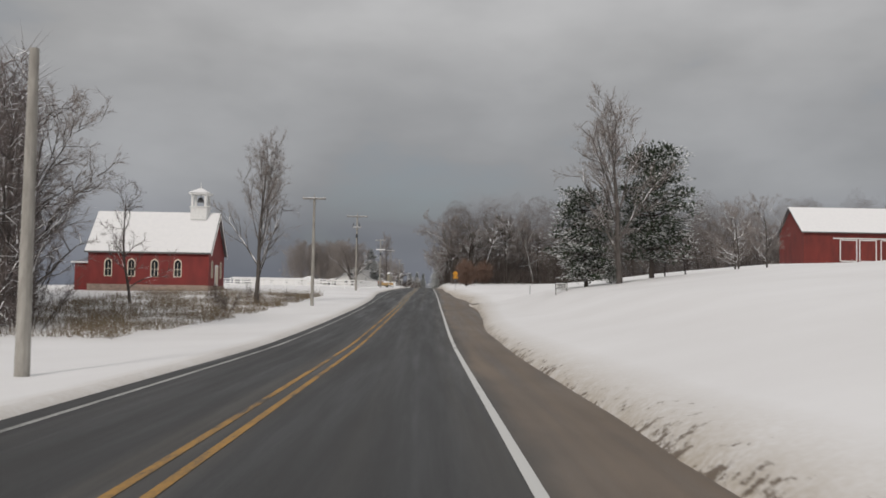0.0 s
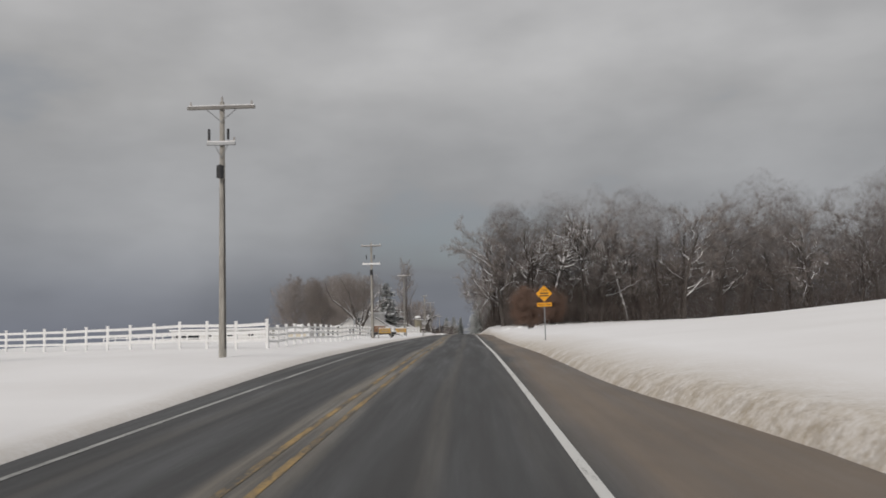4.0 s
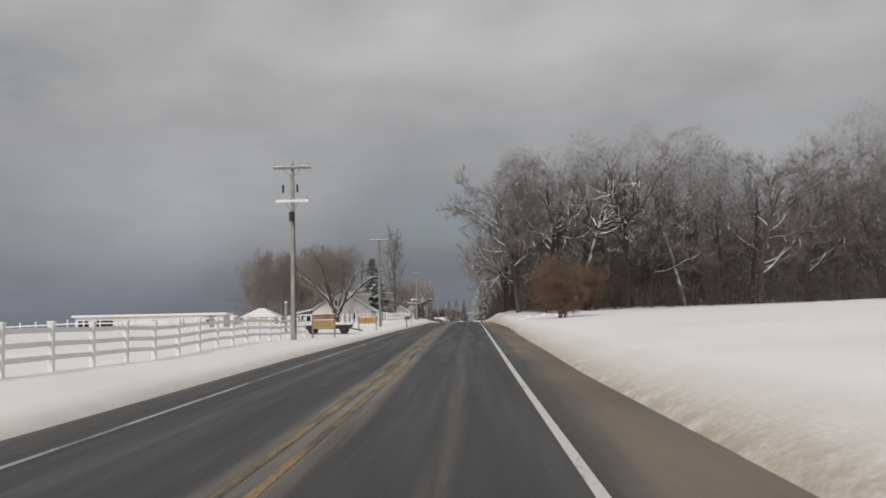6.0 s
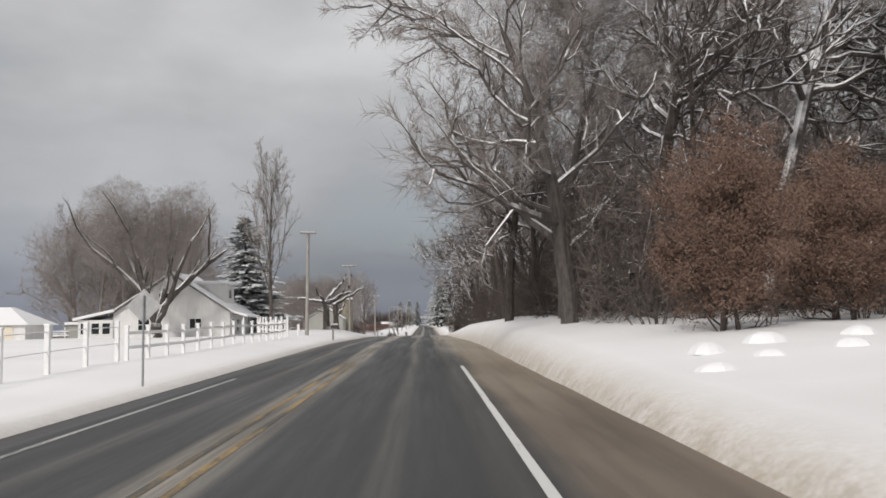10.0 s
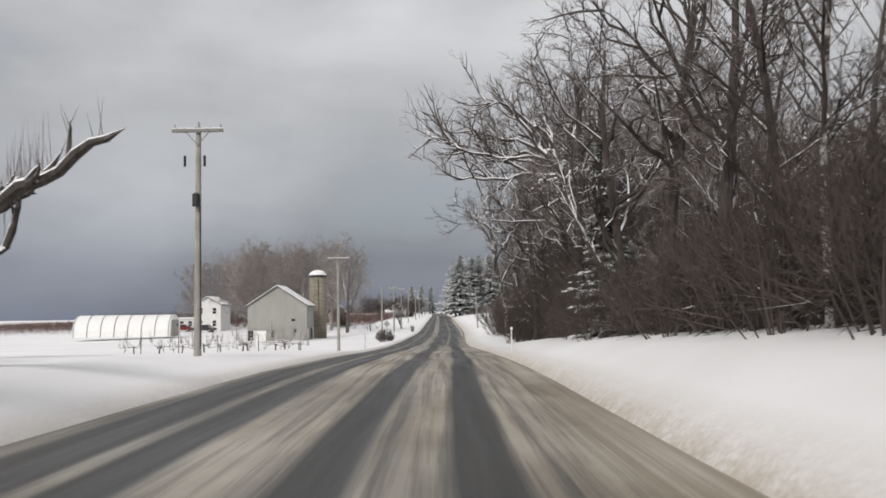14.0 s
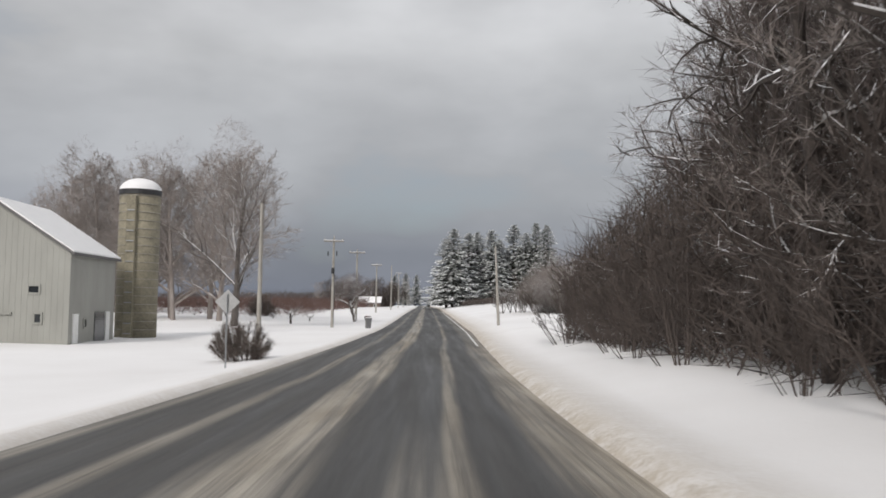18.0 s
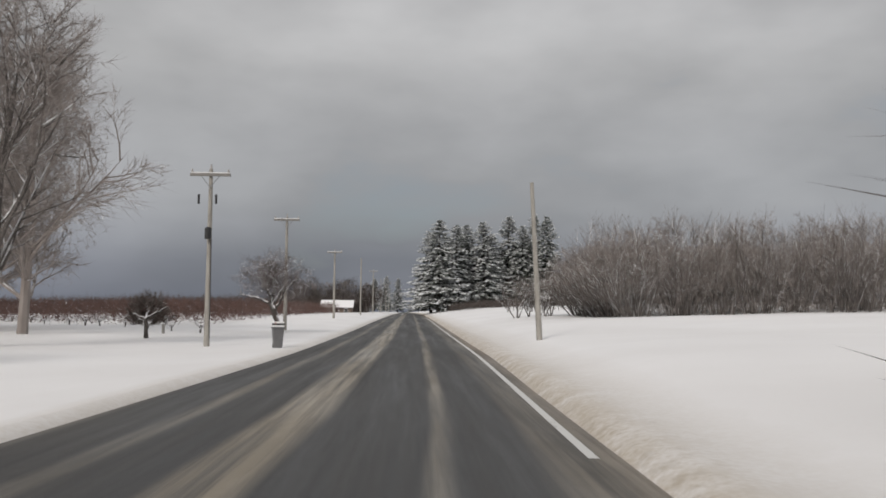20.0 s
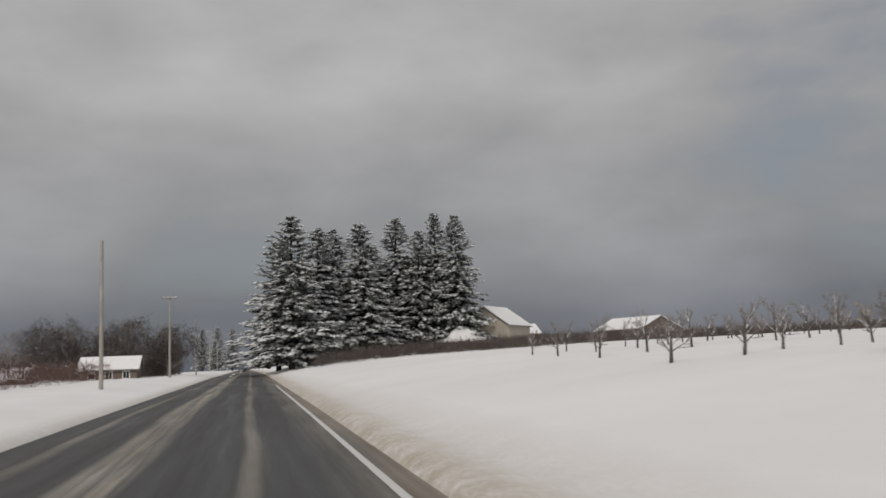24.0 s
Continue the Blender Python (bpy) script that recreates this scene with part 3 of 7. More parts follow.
def bare_tree(seed, height, radius, first=0.3, limbs=11, spread=0.9, reach=0.42, lift=0.05, sub=6, twigs=6, fine=5, lean=0.06, crook=0.10, stem_share=0.74, fine_r=0.010, bold=1.0):
    """Trunk and crown of a leafless tree: limbs, branches and twigs."""
    rng = random.Random(seed)
    trunk, boughs, crown = Sticks(), Sticks(), Sticks()
    stem = wander(rng, Vector((0, 0, -0.3)), Vector((rng.uniform(-lean, lean), rng.uniform(-lean, lean), 1)), height * stem_share, 9, crook * 0.5, 0.03)
    trunk.tube(stem, [radius * (1.15 - i / 9 * 0.9) + 0.01 for i in range(10)], 7)
    for i in range(limbs):
        t = first + (0.97 - first) * (i + rng.uniform(0, 0.8)) / limbs
        p, d = along(stem, t)
        ln = height * reach * (1.06 - t * 0.42) * rng.uniform(0.7, 1.2)
        r = radius * (1.1 - t) * rng.uniform(0.34, 0.55) * bold + 0.015
        limb = wander(rng, p, turned(rng, d, spread * rng.uniform(0.7, 1.2) * (1.2 - 0.62 * t)), ln, 5, crook * 1.6, lift)
        boughs.tube(limb, [r * (1 - k / 6) for k in range(6)], 5)
        for j in range(sub):
            t2 = 0.22 + 0.76 * (j + rng.random()) / sub
            p2, d2 = along(limb, t2)
            l2 = ln * rng.uniform(0.28, 0.5) * (1.15 - 0.5 * t2)
            branch = wander(rng, p2, turned(rng, d2, rng.uniform(0.5, 1.0)), l2, 3, crook * 2, lift * 1.5)
            r2 = min(r * 0.42, l2 * 0.022)
            boughs.tube(branch, [r2 * (1 - k / 4) + 0.008 for k in range(4)], 4)
            for k in range(twigs):
                p3, d3 = along(branch, 0.2 + 0.8 * (k + rng.random()) / twigs)
                l3 = l2 * rng.uniform(0.25, 0.5)
                q3 = p3 + turned(rng, d3, rng.uniform(0.4, 0.9)) * l3 + Vector((0, 0, l3 * 0.15))
                crown.twig(p3, q3, fine_r * 1.5)
                for _ in range(fine):
                    p4 = p3.lerp(q3, rng.uniform(0.25, 1.0))
                    crown.sliver(p4, p4 + turned(rng, (q3 - p3).normalized(), rng.uniform(0.3, 1.0)) * l3 * rng.uniform(0.5, 1.05), fine_r)
    return trunk, boughs, crown


class Kind:
    """A kind of plant: built at its first place, copied to the others."""

    def __init__(self, name, label, category, group, build):
        self.name, self.label, self.category, self.group, self.build, self.first = name, label, category, group, build, None

    def put(self, x, y, scale=1.0, turn=0.0, sink=0.0, wide=None, label=""):
        w = wide or scale
        m = pose(x, y, ground_z(x, y) - sink, 0, 0, turn) @ Matrix.Diagonal((w, w, scale, 1))
        if self.first is None:
            root = new(self.name)
            for nm, sticks, material in self.build():
                ob = piece(nm, mesh_of(nm, sticks.v, sticks.f, material), root)
                if nm in ("stem_clump", "twig_spray", "shoot_tuft", "foliage", "twig_crown", "seed_head"):
                    tagged(ob, kind="stuff")
            root.matrix_basis = m
            tagged(root, self.label, self.category, self.group)
            self.first = root
        else:
            root = copy_thing(self.first, Matrix())
            root.matrix_basis = m
        return tagged(root, label)


def hardwood(seed, bark, twig, **kw):
    def build():
        trunk, boughs, crown = bare_tree(seed, **kw)
        return (("trunk", trunk, bark), ("limb_frame", boughs, LIMB_DARK if bark in (BARK_DARK, BIRCH) else TWIG if bark is TWIG else LIMB_PALE), ("twig_crown", crown, twig))
    return build


def spruce_build(seed, height, width, needles, whorls=26, boughs=8, tufts=9, droop=0.35, low=0.06, rounded=False, tuft=1.0):
    def build():
        rng = random.Random(seed)
        trunk, crown = Sticks(), Sticks()
        stem = wander(rng, Vector((0, 0, -0.3)), Vector((0, 0, 1)), height, 6, 0.01, 0)
        trunk.tube(stem, [height * 0.016 * (1.1 - i / 7) for i in range(7)], 6)
        for i in range(whorls):
            t = low + (0.985 - low) * i / (whorls - 1)
            if rounded:
                env = math.sqrt(max(0.02, 1 - ((t - 0.5) / 0.53) ** 2)) * rng.uniform(0.75, 1.1)
            else:
                env = (1 - t) ** 0.72 * rng.uniform(0.72, 1.15) * (0.55 + 0.45 * min(1, t / 0.18)) + 0.03
            for k in range(boughs):
                ln = width / 2 * env * rng.uniform(0.42, 1.2)
                an = 2 * math.pi * (k + rng.uniform(-0.35, 0.35)) / boughs + i * 1.7
                p, _ = along(stem, min(1, t + rng.uniform(-0.02, 0.02)))
                d = Vector((math.cos(an), math.sin(an), 0.15 if t > 0.75 else -droop * rng.uniform(0.4, 1.2)))
                bough = wander(rng, p, d, ln, 3, 0.08, 0.05)
                crown.tube(bough, [0.035, 0.025, 0.015, 0.008], 3)
                for j in range(tufts):
                    q, dd = along(bough, 0.2 + 0.8 * (j + rng.random()) / tufts)
                    dd = turned(rng, dd, rng.uniform(0.2, 0.9))
                    dd.z = dd.z * 0.4 - 0.12
                    s = rng.uniform(0.75, 1.35) * (0.34 + 0.035 * height) * tuft * (0.5 + 0.75 * (1 - t))
                    crown.clump(q, dd, s, s * 0.34)
        return (("trunk", trunk, BARK_DARK), ("crown", crown, needles))
    return build


def pine_build(seed, height, width, needles):
    """An old pine: crooked limbs that each carry flat tufted pads."""
    def build():
        g = random.Random(seed)
        trunk, crown = Sticks(), Sticks()
        stem = wander(g, Vector((0, 0, -0.3)), Vector((0, 0, 1)), height * 0.93, 7, 0.05, 0)
        trunk.tube(stem, [height * 0.018 * (1.1 - i / 8) for i in range(8)], 7)
        for i in range(58):
            t = 0.16 + 0.82 * (i + g.random()) / 58
            env = math.sqrt(max(0.05, 1 - ((t - 0.52) / 0.52) ** 2))
            an = i * 2.4 + g.uniform(-0.4, 0.4)
            p, _ = along(stem, t)
            ln = width / 2 * env * g.uniform(0.55, 1.0)
            limb = wander(g, p, Vector((math.cos(an), math.sin(an), g.uniform(-0.1, 0.35))), ln, 4, 0.16, 0.02)
            trunk.tube(limb, [0.07 * (1 - k / 5) + 0.012 for k in range(5)], 4)
            for _ in range(5):
                c, dd = along(limb, g.uniform(0.35, 1.0))
                c = c + Vector((g.gauss(0, 0.28), g.gauss(0, 0.28), g.gauss(0, 0.10)))
                for _ in range(26):
                    u = Vector((g.gauss(0, 0.42), g.gauss(0, 0.42), g.gauss(0, 0.14)))
                    crown.clump(c + u, Vector((u.x, u.y, g.uniform(-0.2, 0.5))), g.uniform(0.22, 0.42), 0.085)
        return (("trunk", trunk, BARK_DARK), ("crown", crown, needles))
    return build


def leafy_build(seed, height, width, leaves, count=40000, leaf=0.08):
    """A young oak that keeps its leaves: they hang in ragged sprays along the twigs, down to the ground."""
    def build():
        g = random.Random(seed)
        trunk, boughs, spray = Sticks(), Sticks(), Sticks()
        for k in range(3):
            t, b, c = bare_tree(seed + k, height * (1.0 - 0.1 * k), 0.075, 0.05, 12, 1.05, width / height * 0.58, 0.06, 6, 5, 2, lean=0.12, crook=0.18)
            push = Vector((math.cos(k * 2.1) * 0.35, math.sin(k * 2.1) * 0.35, 0))
            for into, made in ((trunk, t), (boughs, b), (spray, c)):
                base = len(into.v)
                into.v += [v + push for v in made.v]
                into.f += [tuple(a + base for a in f) for f in made.f]
        foliage = Sticks()
        ra, rz, mid = width / 2, height * 0.54, height * 0.48
        tips = [v for v in spray.v if v.z > 0.25 and (v.x * v.x + v.y * v.y) / ra ** 2 + ((v.z - mid) / rz) ** 2 < 1.05]
        clumps = []
        while len(clumps) < 110:
            u = Vector((g.gauss(0, 1), g.gauss(0, 1), g.gauss(0, 1))).normalized() * g.uniform(0.45, 0.95)
            clumps.append(Vector((u.x * ra, u.y * ra, mid + u.z * rz)))
        for i in range(count):
            if i % 2:
                p = tips[g.randrange(len(tips))] + Vector((g.gauss(0, 0.15), g.gauss(0, 0.15), g.gauss(-0.04, 0.15)))
            else:
                c = clumps[g.randrange(len(clumps))]
                p = c + Vector((g.gauss(0, 0.34), g.gauss(0, 0.34), g.gauss(0, 0.24)))
            if p.z > 1.5 * g.random() ** 0.7:
                foliage.sliver(p, p + Vector((g.uniform(-1, 1), g.uniform(-1, 1), g.uniform(-1.1, 0.2))) * leaf * g.uniform(0.7, 1.4), leaf * 0.34)
        return (("trunk", trunk, BARK_DARK), ("limb_frame", boughs, BARK_DARK), ("foliage", foliage, leaves))
    return build


def bush_build(seed, radius, height, count, material):
    """A dense round bush of fine bare twigs, all springing from its foot."""
    def build():
        g = random.Random(seed)
        wood, twigs = Sticks(), Sticks()
        for _ in range(40):
            an, out = g.uniform(0, 2 * math.pi), g.random() ** 0.6
            tip = Vector((math.cos(an) * radius * out, math.sin(an) * radius * out, height * math.sqrt(max(0.06, 1 - out * out)) * g.uniform(0.8, 1.05)))
            foot = Vector((math.cos(an) * radius * 0.45 * out, math.sin(an) * radius * 0.45 * out, -0.1))
            stem = wander(g, foot, tip - foot, (tip - foot).length, 4, 0.16, 0.03)
            wood.tube(stem, [0.018, 0.014, 0.010, 0.007, 0], 4)
            for _ in range(count // 40):
                q, d = along(stem, g.uniform(0.2, 1.0))
                twigs.sliver(q, q + turned(g, d, g.uniform(0.3, 1.4)) * g.uniform(0.12, 0.4), 0.006)
        return (("stem_clump", wood, material), ("twig_spray", twigs, material))
    return build


def thicket_build(seed, stems, height, width, bark, fine=14, upright=0.5, lean=(0, 0), stem_bark=None, slender=1.0):
    """Many thin stems rising from one stool."""
    def build():
        rng = random.Random(seed)
        wood, twigs = Sticks(), Sticks()
        for _ in range(stems):
            an, rr = rng.uniform(0, 2 * math.pi), rng.random()
            p = Vector((math.cos(an) * rr * width * 0.2, math.sin(an) * rr * width * 0.2, -0.15))
            d = Vector((math.cos(an) * upright * rr + lean[0] * rng.uniform(0.3, 1.5), math.sin(an) * upright * rr + lean[1], 1))
            ln = height * rng.uniform(0.6, 1.05)
            stem = wander(rng, p, d, ln, 6 if stem_bark else 5, 0.17 if stem_bark else 0.10, 0.02)
            r = (0.012 + 0.006 * height * rng.uniform(0.5, 1.2)) * slender
            wood.tube(stem, [r * (1 - i / 7) for i in range(len(stem))], 4)
            for _ in range(fine):
                q, dd = along(stem, rng.uniform(0.25, 1.0))
                l2 = ln * rng.uniform(0.1, 0.26)
                e = q + turned(rng, dd, rng.uniform(0.3, 0.8)) * l2
                if stem_bark:
                    side = wander(rng, q, e - q, l2 * 1.2, 3, 0.2, -0.02)
                    e = side[-1]
                    wood.tube(side, [0.014, 0.011, 0.008, 0], 4)
                else:
                    twigs.twig(q, e, 0.010)
                for _ in range(7):
                    s = q.lerp(e, rng.uniform(0.2, 1))
                    twigs.sliver(s, s + turned(rng, dd, rng.uniform(0.3, 0.9)) * l2 * rng.uniform(0.35, 0.75), 0.008)
        return (("stem_clump", wood, stem_bark or bark), ("twig_spray", twigs, bark))
    return build


WOODS = "bare woodland trees"
oak_wide = Kind("bare_tree", "tall bare hardwood with snow along its limbs, at the wood's edge", "tree", WOODS,
                hardwood(11, BARK, TWIG, height=19.5, radius=0.34, first=0.22, limbs=13, spread=1.15, reach=0.46, lift=0.03, sub=9, twigs=8, fine=13, crook=0.28, bold=1.45, fine_r=0.011))
oak_tall = Kind("bare_tree", "tall bare forest tree with a dark trunk and snowy limbs", "tree", WOODS,
                hardwood(12, BARK_DARK, TWIG_DARK, height=19, radius=0.24, first=0.34, limbs=13, spread=0.95, reach=0.34, sub=7, twigs=6, fine=6, crook=0.24, bold=1.45))
maple = Kind("bare_tree", "bare forked forest tree, dusted with snow", "tree", WOODS,
             hardwood(13, BARK_DARK, TWIG_DARK, height=16.5, radius=0.19, first=0.18, limbs=15, spread=1.0, reach=0.34, sub=6, twigs=6, fine=7, lean=0.2, crook=0.24, bold=1.35))
slim = Kind("bare_tree", "slender dark bare tree in the wood", "tree", WOODS,
            hardwood(14, BARK_DARK, TWIG_DARK, height=14.5, radius=0.12, first=0.14, limbs=16, spread=0.9, reach=0.28, sub=5, twigs=6, fine=6, lean=0.14, crook=0.2))
slim_grey = Kind("bare_tree", "slender grey bare tree with snow on its twigs", "tree", WOODS,
                 hardwood(15, BARK, TWIG, height=14, radius=0.15, first=0.14, limbs=16, spread=1.0, reach=0.40, sub=6, twigs=6, fine=10, crook=0.2))
birch = Kind("birch_tree", "pale patchy birch leaning among dark trees", "tree", "birches",
             hardwood(16, BIRCH, TWIG_DARK, height=18, radius=0.14, first=0.34, limbs=12, spread=0.95, reach=0.30, sub=6, twigs=5, fine=5, lean=0.12, crook=0.22, bold=1.5))
road_oak = Kind("bare_tree", "roadside oak with crooked snow-lined limbs reaching over the road", "tree", "tall roadside trees",
                hardwood(29, BARK_DARK, TWIG_DARK, height=19, radius=0.20, first=0.40, limbs=12, spread=1.15, reach=0.34, lift=0.04, sub=7, twigs=6, fine=9, crook=0.32, bold=1.3))
vase = Kind("bare_tree", "tall narrow bare tree with upright limbs", "tree", "tall roadside trees",
            hardwood(17, BARK, TWIG, height=15.5, radius=0.22, first=0.2, limbs=18, spread=0.5, reach=0.42, lift=0.10, sub=7, twigs=6, fine=11))
far_tree = Kind("bare_tree", "hazy grey bare tree behind the farmyard", "tree", "background trees",
                hardwood(18, TWIG, TWIG, height=14.5, radius=0.2, first=0.1, limbs=18, spread=0.85, reach=0.42, sub=6, twigs=6, fine=12, fine_r=0.010))
spruce = Kind("spruce_tree", "dark spruce with snow lying on its boughs", "tree", "spruces", spruce_build(21, 19.5, 13.0, SPRUCE, 30, 10, 16, 0.45, 0.14, False, 0.85))
spruce_slim = Kind("spruce_tree", "narrow spruce laden with fresh snow", "tree", "spruces", spruce_build(22, 20, 10.5, SPRUCE, 32, 9, 15, 0.45, 0.16, False, 0.85))
yard_spruce = Kind("spruce_tree", "dark green spruce beside the white house", "tree", "", spruce_build(23, 12, 6.0, SPRUCE_YARD, 38, 12, 16, 0.5, 0.04, False, 0.62))
pine = Kind("pine_tree", "rounded green pine with snow lying on its boughs", "tree", "roadside pines",
            pine_build(24, 9.8, 6.6, PINE))
copper = Kind("oak_sapling", "young oak still holding copper-brown leaves", "tree", "copper-leaved oaks", leafy_build(31, 6.2, 5.0, COPPER, 90000, 0.07))
hedge = Kind("sapling_clump", "clump of grey-brown saplings dusted with snow", "shrub", "sapling thicket", thicket_build(41, 24, 6.8, 7.0, TWIG, 20, 0.35, stem_bark=LIMB_PALE, slender=0.85))
fan = Kind("leaning_thicket", "fan of slender grey stems leaning out, snow along each", "shrub", "sapling thicket", thicket_build(47, 40, 6.4, 5.0, TWIG, 15, 0.75, (-0.32, 0.2), LIMB_PALE, 1.0))
brush = Kind("brush_clump", "dark brown leafless undergrowth at the wood's edge", "shrub", "undergrowth", thicket_build(42, 16, 4.2, 4.2, BRUSH, 18, 1.0, slender=0.7))
orchard = Kind("orchard_tree", "small bare orchard tree on the snowy slope", "tree", "orchard trees",
               hardwood(44, BARK, TWIG, height=2.7, radius=0.08, first=0.35, limbs=9, spread=1.0, reach=0.55, sub=5, twigs=4, fine=3))

rng = random.Random(5)


def scatter(kinds, spots, jitter=1.2, lo=0.85, hi=1.15):
    for i, (x, y) in enumerate(spots):
        k = kinds[rng.randrange(len(kinds))]
        s = rng.uniform(lo, hi)
        k.put(x + rng.uniform(-jitter, jitter), y + rng.uniform(-jitter, jitter), s, rng.uniform(0, 360))


# by the red schoolhouse
scatter([slim, slim_grey, maple], [(-19.5, 45), (-23, 50), (-25, 55), (-28, 60), (-29, 55), (-32, 66), (-31, 62), (-36, 70), (-36, 76), (-36, 60)],
        1.0, 0.62, 0.82)
slim.put(-24.2, 75.5, 0.86, 30)
vase.put(-14.7, 78.7, 1.0, 0, wide=0.8)
# the pines by the drive
vase.put(13.2, 65.2, 0.92, 140)
pine.put(16.5, 69.6, 1.12, 20, wide=1.06)
scatter([slim, maple, slim_grey], [(-17.5, 38), (-20, 41), (-23, 45), (-22, 43), (-26, 50), (-29, 49), (-24.5, 52), (-33, 72), (-31, 68), (-34, 64), (-38, 80), (-38, 72), (-21.5, 46), (-29, 62), (-27, 57), (-18.6, 42), (-24, 48), (-28, 53), (-33, 58), (-36, 66), (-40, 74), (-44, 80), (-22, 40), (-27, 44)], 0.8, 0.7, 0.92)
for bx, by in ((-17, 40), (-19, 43), (-22, 49), (-24, 53), (-26, 57), (-28, 60), (-30, 66), (-23, 46), (-20, 41), (-26, 52)):
    brush.put(bx, by, rng.uniform(0.5, 0.9), rng.uniform(0, 360))
for bx, by, bs in ((-12.8, 58, 0.3), (-14, 64, 0.35), (-13.2, 71, 0.3), (-16, 70, 0.3), (-18, 78, 0.35), (-12.5, 82, 0.25), (-17, 88, 0.3)):
    brush.put(bx, by, bs, rng.uniform(0, 360))
pine.put(11.3, 67.6, 0.86, 130, 0.5, 0.9)
pine.put(12.7, 65.6, 0.16, 60, 0.1, 0.2)
scatter([slim_grey, slim], [(19.5, 74), (22, 80), (25, 76), (28, 83), (33, 88)], 1.0, 0.4, 0.6)

# the wood: its front across the field, then along the road
for i in range(15):
    x = 5.5 + i * 6.2
    (oak_wide if i % 3 != 1 else maple).put(x + rng.uniform(-1.5, 1.5), 250 + rng.uniform(-5, 5) + (4 if i > 5 else 0), rng.uniform(0.98, 1.14), rng.uniform(0, 360))
    scatter([slim_grey, oak_tall], [(x + 3, 259)], 2.0, 1.0, 1.2)
for i in range(10):
    scatter([slim_grey, oak_tall], [(101 + i * 9, 258)], 3.0, 0.9, 1.15)
for i in range(22):
    y = 262 + i * 5.8
    edge = line_x(y) + 8.6
    scatter([oak_tall, maple, slim], [(edge + rng.uniform(0.2, 1.2), y)], 0.5, 0.85, 1.05)
    scatter([slim, maple, slim, slim_grey], [(edge + 4.2, y + 2.5)], 1.2, 0.8, 1.1)
    if i % 2 == 0 and y > 325:
        scatter([oak_tall, slim], [(edge + 9, y)], 1.6, 0.9, 1.15)
oak_wide.put(6.2, 254.5, 1.0, 75, wide=0.9)
oak_tall.put(4.1, 262.2, 1.05, 40).matrix_basis = pose(4.1, 262.2, ground_z(4.1, 262.2), 0, -3, 40)
oak_tall.put(5.1, 275.5, 1.0, 160).matrix_basis = pose(5.1, 275.5, ground_z(5.1, 275.5), 0, 6, 180)
for yy in range(388, 414, 4):
    edge = line_x(yy) + 11.5
    scatter([slim, slim_grey, maple], [(edge, yy), (edge + 3.5, yy + 2)], 0.8, 0.42 + 0.35 * (yy < 402), 0.6 + 0.4 * (yy < 402))
    scatter([slim, oak_tall], [(edge + 4, yy - 3), (edge + 8, yy)], 1.0, 0.9, 1.1)
birch.put(3.9, 359.0, 1.0, 0).matrix_basis = pose(3.9, 359.0, ground_z(3.9, 359.0), 0, -2.5, 0)
road_oak.put(5.4, 353.5, 1.0, -35)
for bx, by in ((4.6, 359.5), (5.3, 356.5), (5.9, 358), (4.7, 361.5), (5.0, 358.4)):
    brush.put(bx, by, rng.uniform(0.6, 0.8), rng.uniform(0, 360))
birch.put(5.2, 296, 0.9, 80)
birch.put(5.6, 305.2, 0.8, 200, wide=0.5, label="slim pale birch standing before the dark wood")
for tx, ty, ts in ((8.4, 391.0, 0.95), (6.8, 384.0, 0.9), (7.8, 380.0, 0.95), (9.3, 396.0, 0.85), (7.2, 375.0, 1.05), (8.4, 371.0, 1.0)):
    oak_tall.put(tx, ty, ts, rng.uniform(0, 360), wide=ts * 0.8)
wood_spruce = Kind("spruce_tree", "small dark spruce at the wood's edge, snow on its boughs", "tree", "", spruce_build(25, 9.5, 4.0, SPRUCE, 30, 8, 14, 0.45, 0.05, False, 0.5))
wood_spruce.put(6.2, 329.8, 1.0, 10)
for i in range(40):
    y = 258 + i * 4.0
    brush.put(line_x(y) + 7.6 + rng.uniform(-0.3, 1.8), y, rng.uniform(0.5, 1.0), rng.uniform(0, 360))
for i in range(24):
    brush.put(7 + i * 3.6 + rng.uniform(-1, 1), 244 + rng.uniform(-3, 5), rng.uniform(0.7, 1.3), rng.uniform(0, 360))
copper.put(8.3, 218, 1.0, 0, 0.05, 1.0)
copper.put(8.3, 236, 1.05, 100, 0.1, 0.9)
copper.put(13.5, 240, 1.0, 200, 0.1)

# round the white house
vase.put(-13.8, 287.5, 1.12, 70, wide=0.68)
yard_spruce.put(-20.0, 308.5, 1.06, 0, wide=1.8)
scatter([far_tree], [(-31, 325), (-33, 333), (-38, 328), (-42, 336), (-46, 330), (-36, 342), (-45, 344), (-40, 331), (-48, 336), (-35, 329), (-34, 338), (-43, 327)], 1.2, 1.15, 1.4)
# behind the grey barn and its silo
scatter([far_tree], [(-37, 462), (-33, 458), (-29, 462), (-25, 456), (-21, 455), (-35, 461), (-31, 464), (-27, 461), (-23, 459)], 1.0, 1.12, 1.32)
scatter([far_tree], [(-48, 486), (-44, 490), (-40, 484), (-52, 488), (-37, 488), (-46, 494), (-55, 492)], 1.0, 1.05, 1.25)
vase.put(-16.4, 441, 0.98, 30, wide=1.15)
bush = Kind("shrub", "dense round brown bush beside the pole", "shrub", "shrubs", bush_build(45, 1.3, 1.55, 11000, BRUSH_GREY))
bush.put(-7.8, 401, 1.0, 0)
bush.put(-21.1, 480, 1.8, 40, wide=1.5, label="large brown bush between the snow and the vineyard")
